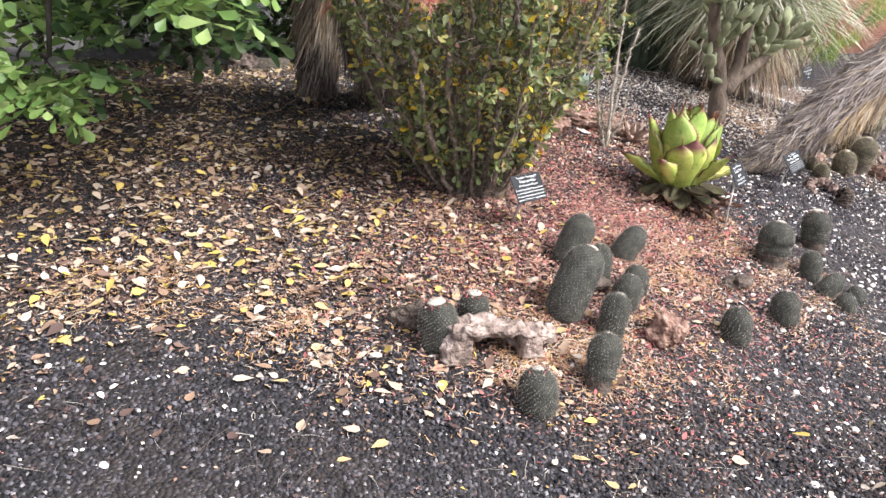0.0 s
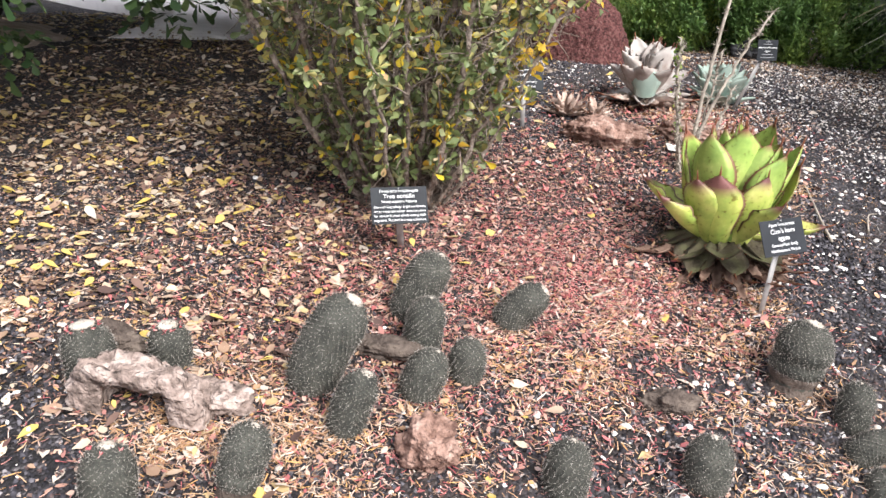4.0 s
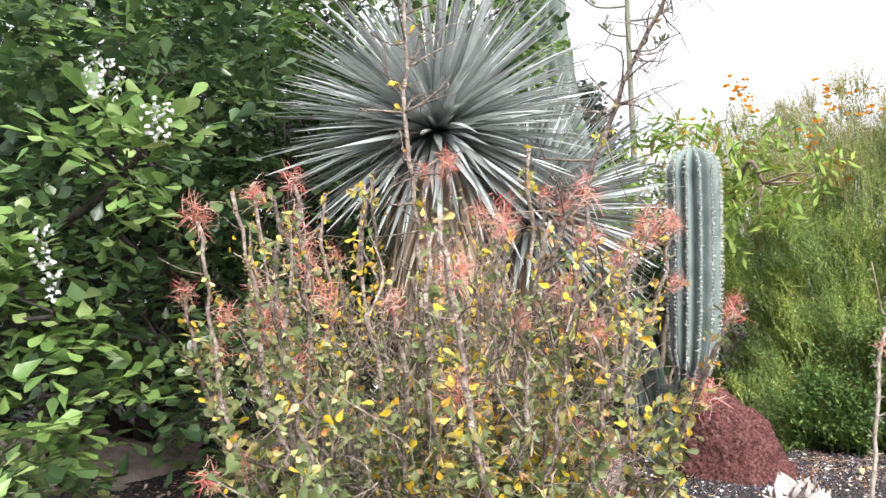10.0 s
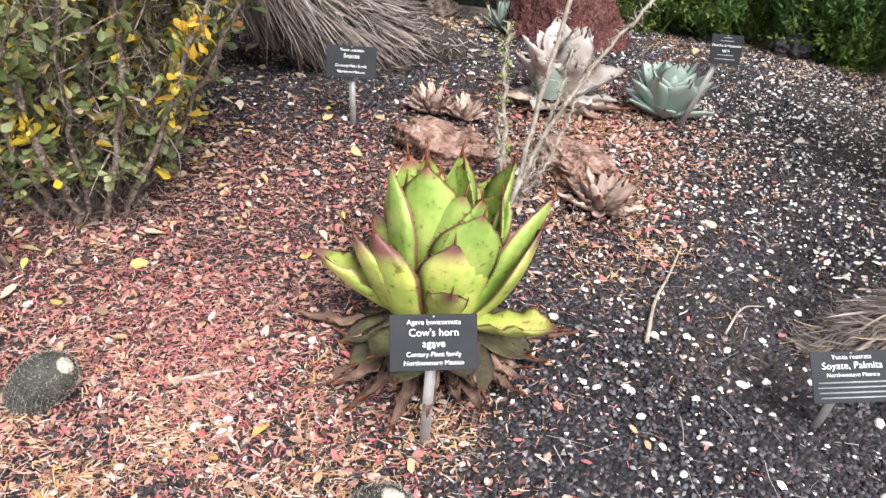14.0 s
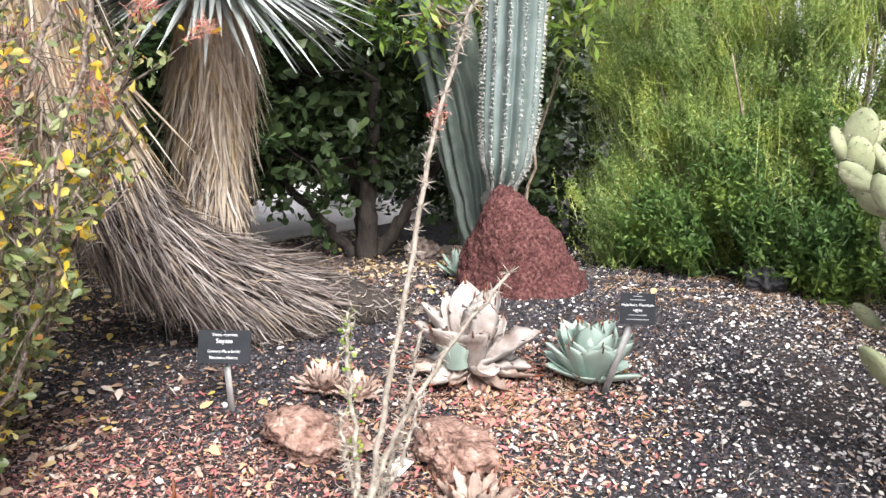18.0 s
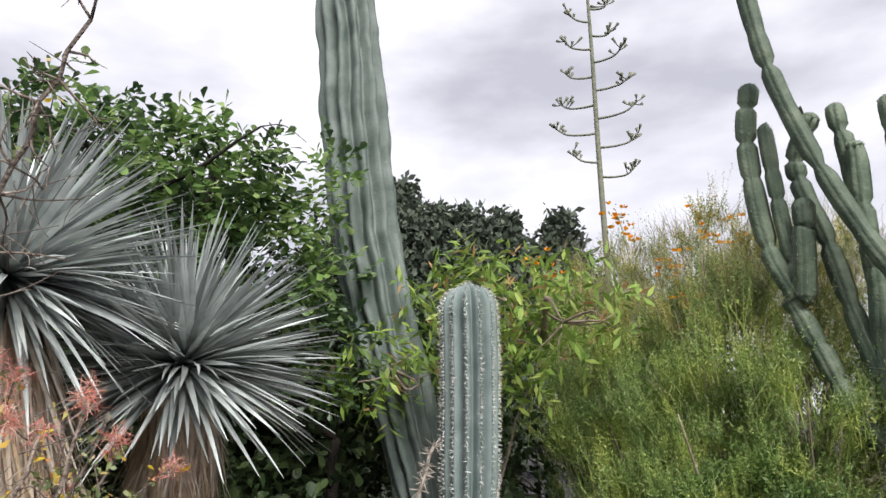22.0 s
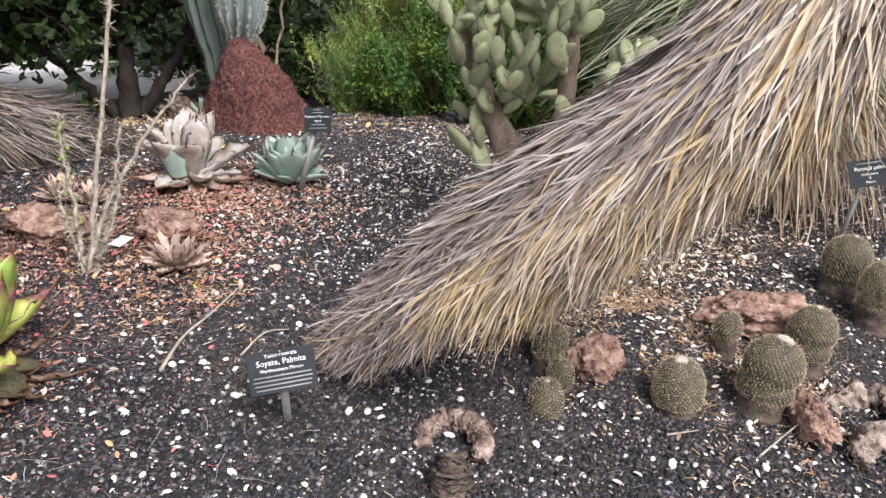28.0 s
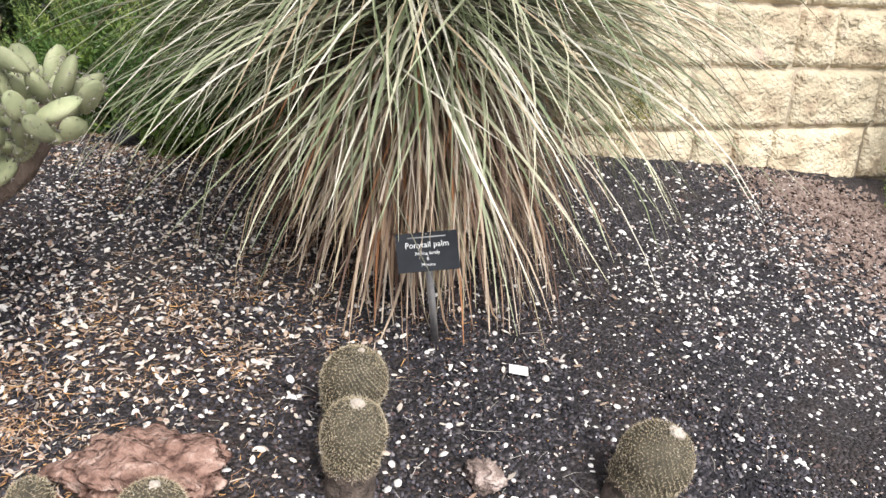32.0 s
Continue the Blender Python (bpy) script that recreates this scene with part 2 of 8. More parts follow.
M["litter"] = surface("dry_leaf_litter", WHITE2, 25, 0.7, 0.2, 200, pieces=[(0, (0.56, 0.42, 0.22)), (0.2, (0.52, 0.39, 0.29)), (0.34, (0.37, 0.245, 0.17)), (0.45, (0.6, 0.49, 0.38)), (0.57, (0.2, 0.125, 0.1)), (0.68, (0.64, 0.48, 0.14)), (0.8, (0.11, 0.07, 0.062)), (0.88, (0.62, 0.54, 0.46))], sheer=0.12)
M["chips"] = surface("fallen_flowers_and_chips", WHITE2, 25, 0.75, 0.2, 200, pieces=[(0, (0.47, 0.27, 0.21)), (0.16, (0.55, 0.38, 0.31)), (0.3, (0.4, 0.19, 0.165)), (0.46, (0.6, 0.45, 0.39)), (0.54, (0.14, 0.075, 0.065)), (0.7, (0.5, 0.31, 0.19)), (0.82, (0.53, 0.17, 0.17)), (0.95, (0.07, 0.05, 0.048))], sheer=0.1)
M["red_thread"] = surface("red_flower_threads", WHITE2, 25, 0.75, 0, pieces=[(0, (0.46, 0.13, 0.13)), (0.3, (0.58, 0.28, 0.25)), (0.6, (0.36, 0.09, 0.1)), (0.78, (0.62, 0.43, 0.37))])
M["crumb"] = surface("brown_leaf_crumbs", WHITE2, 25, 0.8, 0.2, 200, pieces=[(0, (0.3, 0.18, 0.135)), (0.22, (0.15, 0.095, 0.08)), (0.45, (0.41, 0.28, 0.21)), (0.6, (0.08, 0.055, 0.052)), (0.84, (0.52, 0.41, 0.34)), (0.93, (0.45, 0.27, 0.12))])
M["straw"] = surface("straw_bits", WHITE2, 25, 0.75, 0.1, 200, pieces=[(0, (0.48, 0.3, 0.18)), (0.28, (0.58, 0.43, 0.32)), (0.46, (0.3, 0.165, 0.1)), (0.62, (0.66, 0.54, 0.45)), (0.8, (0.56, 0.32, 0.13))])
M["pale_chips"] = surface("pale_wood_chips", WHITE2, 25, 0.75, 0.2, 200, pieces=[(0, (0.64, 0.57, 0.5)), (0.3, (0.74, 0.69, 0.63)), (0.55, (0.4, 0.31, 0.24)), (0.72, (0.56, 0.47, 0.4)), (0.88, (0.28, 0.19, 0.14))])
M["soil"] = surface("bare_brown_soil", [(0.3, (0.22, 0.17, 0.14)), (0.5, (0.32, 0.255, 0.215)), (0.7, (0.42, 0.345, 0.295))], 9, 0.95, 0.8, 60, 9)
M["red_soil"] = surface("dusty_reddish_soil", [(0.3, (0.14, 0.1, 0.085)), (0.5, (0.23, 0.17, 0.145)), (0.7, (0.33, 0.265, 0.23))], 12, 0.95, 0.8, 70, 9)
M["faint_ink"] = surface("faded_engraved_letters", [(0.3, (0.22, 0.23, 0.24)), (0.7, (0.32, 0.33, 0.34))], 60, 0.6, 0)
M["concrete"] = surface("pale_concrete", [(0.3, (0.76, 0.72, 0.71)), (0.5, (0.82, 0.79, 0.78)), (0.7, (0.86, 0.83, 0.82))], 7, 0.85, 0.15, 180, 8)
M["red_rock"] = surface("red_scoria", [(0.32, (0.022, 0.01, 0.01)), (0.46, (0.075, 0.027, 0.026)), (0.57, (0.115, 0.045, 0.042)), (0.72, (0.17, 0.1, 0.09))], 55, 0.95, 1.0, 90, 15)
M["pink_rock"] = surface("pink_tufa", [(0.33, (0.08, 0.043, 0.034)), (0.45, (0.22, 0.132, 0.104)), (0.58, (0.31, 0.2, 0.162)), (0.7, (0.45, 0.335, 0.285))], 26, 0.95, 1.0, 60, 10)
M["grey_rock"] = surface("grey_tufa", [(0.34, (0.1, 0.076, 0.066)), (0.5, (0.26, 0.2, 0.175)), (0.68, (0.45, 0.375, 0.34))], 26, 0.95, 1.0, 60, 10)
M["cactus"] = surface("cactus_flesh", [(0.3, (0.028, 0.03, 0.026)), (0.7, (0.068, 0.068, 0.058))], 30, 0.85, 0.2, 200, vary=0.3)
M["cactus_gold"] = surface("golden_cactus_flesh", [(0.3, (0.045, 0.04, 0.029)), (0.7, (0.1, 0.087, 0.06))], 30, 0.8, 0.2, 200, vary=0.3)
M["cactus_old"] = surface("corky_cactus_stem", [(0.3, (0.045, 0.034, 0.029)), (0.5, (0.085, 0.066, 0.056)), (0.7, (0.15, 0.12, 0.1))], 30, 0.95, 0.9, 110)
M["spine"] = surface("pale_spines", WHITE2, 30, 0.6, 0, pieces=[(0, (0.3, 0.275, 0.245)), (0.35, (0.13, 0.11, 0.095)), (0.75, (0.46, 0.435, 0.4))])
M["spine_gold"] = surface("golden_spines", WHITE2, 30, 0.6, 0, pieces=[(0, (0.5, 0.42, 0.27)), (0.4, (0.34, 0.27, 0.18)), (0.7, (0.64, 0.58, 0.45))])
M["white_spine"] = surface("white_spines", WHITE2, 30, 0.6, 0, pieces=[(0, (0.7, 0.7, 0.66)), (0.5, (0.55, 0.54, 0.5))])
M["wool"] = surface("white_wool", [(0.3, (0.36, 0.31, 0.26)), (0.7, (0.56, 0.52, 0.46))], 60, 0.95, 0.9, 220)
M["red_flower"] = surface("red_flowers", WHITE2, 30, 0.6, 0, pieces=[(0, (0.48, 0.09, 0.11)), (0.4, (0.6, 0.24, 0.24)), (0.75, (0.62, 0.42, 0.38))], sheer=0.1)
M["column"] = surface("blue_green_cactus_skin", [(0.3, (0.075, 0.1, 0.088)), (0.5, (0.12, 0.15, 0.132)), (0.7, (0.16, 0.19, 0.17))], 6, 0.65, 0.25, 60, vary=0.1)
M["barrel"] = surface("powdery_blue_cactus_skin", [(0.3, (0.12, 0.16, 0.15)), (0.7, (0.2, 0.245, 0.235))], 9, 0.65, 0.15, 90)
M["cereus"] = surface("green_cactus_skin", [(0.3, (0.05, 0.073, 0.05)), (0.5, (0.085, 0.116, 0.078)), (0.7, (0.145, 0.178, 0.122))], 7, 0.6, 0.3, 50, vary=0.35)
M["pad"] = surface("prickly_pear_skin", [(0.3, (0.19, 0.215, 0.12)), (0.5, (0.28, 0.3, 0.175)), (0.7, (0.4, 0.41, 0.27))], 11, 0.7, 0.2, 160, vary=0.28)
M["bark"] = surface("rough_brown_bark", [(0.3, (0.1, 0.075, 0.06)), (0.7, (0.24, 0.19, 0.15))], 20, 0.95, 0.8, 70, 8, stretch=(1, 1, 0.4))
M["dark_bark"] = surface("dark_bark", [(0.3, (0.022, 0.018, 0.016)), (0.7, (0.06, 0.05, 0.043))], 20, 0.95, 0.7, 70, 8, stretch=(1, 1, 0.4))
M["twig"] = surface("grey_twigs", [(0.3, (0.16, 0.12, 0.09)), (0.7, (0.33, 0.27, 0.21))], 30, 0.9, 0.5, 120, vary=0.25)
M["oco_stem"] = surface("thorny_brown_stems", [(0.3, (0.075, 0.057, 0.047)), (0.5, (0.165, 0.132, 0.11)), (0.7, (0.31, 0.265, 0.225))], 45, 0.9, 0.9, 90, vary=0.4)
M["wand"] = surface("pale_thorny_wand", [(0.3, (0.2, 0.17, 0.14)), (0.7, (0.4, 0.36, 0.31))], 40, 0.9, 0.4, 150)
M["thatch"] = surface("dead_yucca_leaves", WHITE2, 25, 0.75, 0.1, 150, pieces=[(0, (0.28, 0.235, 0.22)), (0.25, (0.4, 0.35, 0.33)), (0.42, (0.11, 0.085, 0.078)), (0.56, (0.52, 0.465, 0.44)), (0.72, (0.2, 0.16, 0.145)), (0.9, (0.46, 0.36, 0.24))], sheer=0.1)
M["thatch_pale"] = surface("silvery_dead_yucca_leaves", WHITE2, 25, 0.7, 0.1, 150, pieces=[(0, (0.17, 0.14, 0.128)), (0.2, (0.29, 0.255, 0.235)), (0.4, (0.05, 0.038, 0.034)), (0.58, (0.46, 0.41, 0.385)), (0.7, (0.15, 0.118, 0.105)), (0.9, (0.35, 0.28, 0.215))], sheer=0.1)
M["thatch_tan"] = surface("tan_yucca_leaves", WHITE2, 25, 0.7, 0.1, 150, pieces=[(0, (0.62, 0.51, 0.39)), (0.25, (0.68, 0.58, 0.47)), (0.52, (0.4, 0.3, 0.22)), (0.7, (0.58, 0.44, 0.27)), (0.82, (0.72, 0.65, 0.56))], sheer=0.22)
M["yucca"] = surface("blue_grey_yucca_leaf", [(0.3, (0.26, 0.295, 0.285)), (0.7, (0.47, 0.5, 0.485))], 8, 0.45, 0.1, 150, vary=0.5, spec=0.5, sheer=0.1)
M["pony"] = surface("ponytail_leaves", WHITE2, 20, 0.55, 0.0, pieces=[(0, (0.2, 0.24, 0.13)), (0.22, (0.35, 0.38, 0.24)), (0.44, (0.54, 0.53, 0.38)), (0.6, (0.14, 0.155, 0.09)), (0.72, (0.7, 0.67, 0.56)), (0.93, (0.5, 0.4, 0.27))], sheer=0.15, spec=0.5)
M["pony_dry"] = surface("dry_ponytail_leaves", WHITE2, 20, 0.7, 0.0, pieces=[(0, (0.36, 0.25, 0.17)), (0.25, (0.55, 0.44, 0.33)), (0.45, (0.16, 0.1, 0.075)), (0.62, (0.66, 0.57, 0.46)), (0.8, (0.46, 0.4, 0.27)), (0.93, (0.4, 0.19, 0.09))], sheer=0.12)
# shade inside the laurel's crown, put into a darker leaf colour
M["shaded_leaf"] = surface("shade_darkened_laurel_leaves", WHITE2, 40, 0.5, 0.0, pieces=[(0, (0.03, 0.048, 0.025)), (0.4, (0.045, 0.068, 0.034)), (0.75, (0.07, 0.1, 0.048))], sheer=0.15)
M["agave_blue"] = surface("blue_agave_leaf", [(0.3, (0.22, 0.3, 0.26)), (0.7, (0.36, 0.44, 0.39))], 9, 0.6, 0.1, 150, vary=0.12)
M["agave_pale"] = surface("withered_agave_leaf", [(0.25, (0.2, 0.145, 0.125)), (0.42, (0.36, 0.31, 0.285)), (0.58, (0.46, 0.43, 0.405)), (0.75, (0.58, 0.53, 0.505))], 14, 0.75, 0.3, 120, vary=0.35)
M["agave_tan"] = surface("papery_tan_agave_leaf", [(0.3, (0.2, 0.13, 0.1)), (0.5, (0.36, 0.265, 0.22)), (0.7, (0.5, 0.41, 0.36))], 16, 0.85, 0.4, 120, vary=0.35)
M["agave_dry"] = surface("dry_agave_leaf", [(0.3, (0.07, 0.042, 0.032)), (0.55, (0.16, 0.1, 0.075)), (0.7, (0.34, 0.24, 0.18))], 16, 0.85, 0.5, 120, vary=0.35)
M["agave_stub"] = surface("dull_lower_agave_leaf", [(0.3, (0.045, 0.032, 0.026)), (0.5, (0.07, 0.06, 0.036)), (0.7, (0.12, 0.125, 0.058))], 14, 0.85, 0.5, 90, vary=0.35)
M["horn"] = surface("dark_leaf_spines", [(0.3, (0.1, 0.035, 0.02)), (0.7, (0.2, 0.07, 0.035))], 30, 0.5, 0, vary=0.2)
M["thatch_gold"] = surface("golden_dead_yucca_leaves", WHITE2, 25, 0.7, 0.1, 150, pieces=[(0, (0.5, 0.38, 0.24)), (0.25, (0.58, 0.47, 0.35)), (0.45, (0.24, 0.165, 0.11)), (0.58, (0.54, 0.385, 0.19)), (0.7, (0.62, 0.54, 0.44)), (0.88, (0.3, 0.22, 0.16))], sheer=0.18)
M["dead_flesh"] = surface("dead_pinkish_cactus_skin", [(0.33, (0.08, 0.055, 0.048)), (0.5, (0.22, 0.155, 0.135)), (0.68, (0.42, 0.315, 0.285))], 30, 0.95, 1.0, 70, 9)
M["oco_leaf"] = surface("ocotillo_leaves", WHITE2, 30, 0.45, 0.0, pieces=[(0, (0.11, 0.15, 0.055)), (0.3, (0.17, 0.22, 0.08)), (0.55, (0.25, 0.3, 0.12)), (0.75, (0.36, 0.39, 0.2)), (0.88, (0.44, 0.4, 0.15))], sheer=0.32, spec=0.5)
M["oco_yellow"] = surface("yellowed_ocotillo_leaves", WHITE2, 30, 0.5, 0.0, pieces=[(0, (0.8, 0.6, 0.06)), (0.35, (0.7, 0.6, 0.16)), (0.6, (0.78, 0.5, 0.07)), (0.8, (0.6, 0.56, 0.18))], sheer=0.4)
M["oco_dry"] = surface("withered_ocotillo_leaves", WHITE2, 30, 0.65, 0.0, pieces=[(0, (0.5, 0.33, 0.17)), (0.35, (0.56, 0.44, 0.28)), (0.6, (0.55, 0.26, 0.1)), (0.8, (0.34, 0.22, 0.14))], sheer=0.25)
M["oco_flower"] = surface("coral_flower_threads", WHITE2, 40, 0.7, 0.0, pieces=[(0, (0.68, 0.3, 0.25)), (0.28, (0.7, 0.43, 0.36)), (0.45, (0.62, 0.14, 0.13)), (0.62, (0.7, 0.52, 0.42)), (0.78, (0.62, 0.3, 0.18)), (0.93, (0.4, 0.2, 0.15))], sheer=0.3)
M["sophora"] = surface("glossy_leaflets", WHITE2, 20, 0.35, 0.0, pieces=[(0, (0.042, 0.085, 0.034)), (0.4, (0.075, 0.13, 0.05)), (0.7, (0.11, 0.18, 0.066)), (0.9, (0.17, 0.25, 0.095))], spec=0.5, sheer=0.28)
# young growth; the light green also paints sunlight on the rear clumps
M["sophora_young_sunlit"] = surface("fresh_young_and_sunlit_leaflets", WHITE2, 20, 0.4, 0.0, pieces=[(0, (0.14, 0.25, 0.07)), (0.4, (0.22, 0.35, 0.1)), (0.75, (0.34, 0.46, 0.17))], spec=0.5, sheer=0.4)
M["dark_leaf"] = surface("dark_tree_leaves", WHITE2, 40, 0.45, 0.0, pieces=[(0, (0.035, 0.06, 0.023)), (0.4, (0.06, 0.095, 0.036)), (0.75, (0.1, 0.145, 0.055))], sheer=0.25)
M["lime_leaf"] = surface("lime_green_leaves", WHITE2, 40, 0.5, 0.0, pieces=[(0, (0.15, 0.25, 0.045)), (0.35, (0.24, 0.36, 0.07)), (0.7, (0.34, 0.43, 0.1)), (0.93, (0.45, 0.28, 0.12))], sheer=0.35)
M["bush"] = surface("fresh_green_bush_leaves", [(0.36, (0.62, 0.68, 0.7)), (0.5, (0.95, 0.97, 0.9)), (0.62, (1.35, 1.2, 0.95))], 3.2, 0.55, 0.0, pieces=[(0, (0.18, 0.27, 0.075)), (0.3, (0.27, 0.37, 0.11)), (0.6, (0.36, 0.45, 0.155)), (0.85, (0.46, 0.52, 0.23))], sheer=0.4)
M["bush_olive"] = surface("olive_bush_leaves", [(0.36, (0.6, 0.68, 0.72)), (0.5, (0.9, 0.94, 0.9)), (0.62, (1.25, 1.12, 0.85))], 3.2, 0.6, 0.0, pieces=[(0, (0.2, 0.24, 0.08)), (0.35, (0.29, 0.32, 0.12)), (0.65, (0.36, 0.35, 0.17)), (0.88, (0.4, 0.32, 0.19))], sheer=0.3)
M["bush_deep"] = surface("deep_green_herb_leaves", [(0.36, (0.6, 0.68, 0.72)), (0.5, (0.9, 0.94, 0.9)), (0.62, (1.25, 1.12, 0.85))], 3.2, 0.5, 0.0, pieces=[(0, (0.07, 0.13, 0.035)), (0.4, (0.11, 0.19, 0.05)), (0.75, (0.17, 0.27, 0.08))], sheer=0.28)
M["far_leaf"] = surface("far_conifer_foliage", WHITE2, 40, 0.7, 0.0, pieces=[(0, (0.065, 0.085, 0.06)), (0.4, (0.095, 0.12, 0.085)), (0.75, (0.135, 0.16, 0.115))], sheer=0.2)
M["stalk"] = surface("grey_green_flower_stalk", [(0.3, (0.11, 0.12, 0.085)), (0.7, (0.22, 0.22, 0.16))], 12, 0.85, 0.4, 60)
M["blossom"] = surface("white_blossom", WHITE2, 40, 0.7, 0.0, pieces=[(0, (0.72, 0.74, 0.72)), (0.4, (0.8, 0.8, 0.78)), (0.7, (0.6, 0.64, 0.6))], sheer=0.25)
M["orange"] = surface("orange_flowers", WHITE2, 40, 0.6, 0.0, pieces=[(0, (0.82, 0.3, 0.01)), (0.5, (0.85, 0.42, 0.02))], sheer=0.3)
M["sandstone"] = surface("warm_sandstone", [(0.3, (0.34, 0.265, 0.185)), (0.45, (0.49, 0.415, 0.295)), (0.6, (0.56, 0.495, 0.365)), (0.75, (0.46, 0.345, 0.275))], 4, 0.9, 0.9, 35, 10, vary=0.14)
M["mortar"] = surface("sandy_mortar", [(0.3, (0.36, 0.3, 0.22)), (0.7, (0.48, 0.41, 0.32))], 20, 0.95, 0.5, 120)
M["stucco"] = surface("pink_stucco", [(0.3, (0.5, 0.22, 0.16)), (0.7, (0.56, 0.27, 0.2))], 3, 0.9, 0.3, 120)
M["roof"] = surface("dark_eave", [(0.3, (0.06, 0.05, 0.05)), (0.7, (0.1, 0.08, 0.08))], 8, 0.8, 0.3, 60)
M["plate"] = surface("slate_grey_engraved_plate", [(0.3, (0.012, 0.014, 0.018)), (0.7, (0.02, 0.023, 0.028))], 12, 0.6, 0.05, 200, spec=0.2)
M["ink"] = surface("white_engraved_letters", [(0.3, (0.62, 0.63, 0.64)), (0.7, (0.74, 0.75, 0.75))], 60, 0.6, 0)
M["post"] = surface("grey_metal_post", [(0.3, (0.3, 0.3, 0.3)), (0.7, (0.44, 0.43, 0.42))], 25, 0.5, 0.1, 200, metal=0.4)
M["white_tag"] = surface("white_plastic_tag", [(0.3, (0.74, 0.73, 0.7)), (0.7, (0.84, 0.83, 0.8))], 15, 0.5, 0.1, 100)
M["black_stone"] = surface("black_stone", [(0.3, (0.02, 0.02, 0.022)), (0.7, (0.05, 0.05, 0.055))], 20, 0.6, 0.4, 80)


def ground_material():
    m, nodes, links, bsdf = material("lava_gravel_and_soil")
    co = nodes.new("ShaderNodeTexCoord")
    vo = nodes.new("ShaderNodeTexVoronoi")
    vo.inputs["Scale"].default_value = 78.0
    big = nodes.new("ShaderNodeTexNoise")
    big.inputs["Scale"].default_value, big.inputs["Detail"].default_value = 2.2, 6
    for n in (vo, big):
        links.new(co.outputs["Object"], n.inputs["Vector"])
    sep = nodes.new("ShaderNodeSeparateColor")
    links.new(vo.outputs["Color"], sep.inputs["Color"])
    stones = ramp_of(nodes, [(0.0, (0.008, 0.0075, 0.01)), (0.45, (0.02, 0.0185, 0.024)), (0.8, (0.055, 0.05, 0.06)), (1.0, (0.16, 0.145, 0.15))])
    links.new(sep.outputs["Red"], stones.inputs["Fac"])
    soil = ramp_of(nodes, [(0.35, (0.02, 0.016, 0.016)), (0.65, (0.06, 0.042, 0.035))])
    links.new(big.outputs["Fac"], soil.inputs["Fac"])
    mix = nodes.new("ShaderNodeMix")
    mix.data_type = "RGBA"
    fac = ramp_of(nodes, [(0.45, (0.15, 0.15, 0.15)), (0.65, (0.6, 0.6, 0.6))])
    links.new(big.outputs["Fac"], fac.inputs["Fac"])
    links.new(fac.outputs["Color"], mix.inputs["Factor"])
    links.new(stones.outputs["Color"], mix.inputs["A"])
    links.new(soil.outputs["Color"], mix.inputs["B"])
    links.new(mix.outputs["Result"], bsdf.inputs["Base Color"])
    b = nodes.new("ShaderNodeBump")
    b.inputs["Strength"].default_value, b.inputs["Distance"].default_value, b.invert = 1.0, 0.03, True
    links.new(vo.outputs["Distance"], b.inputs["Height"])
    links.new(b.outputs["Normal"], bsdf.inputs["Normal"])
    bsdf.inputs["Roughness"].default_value = 0.9
    return m


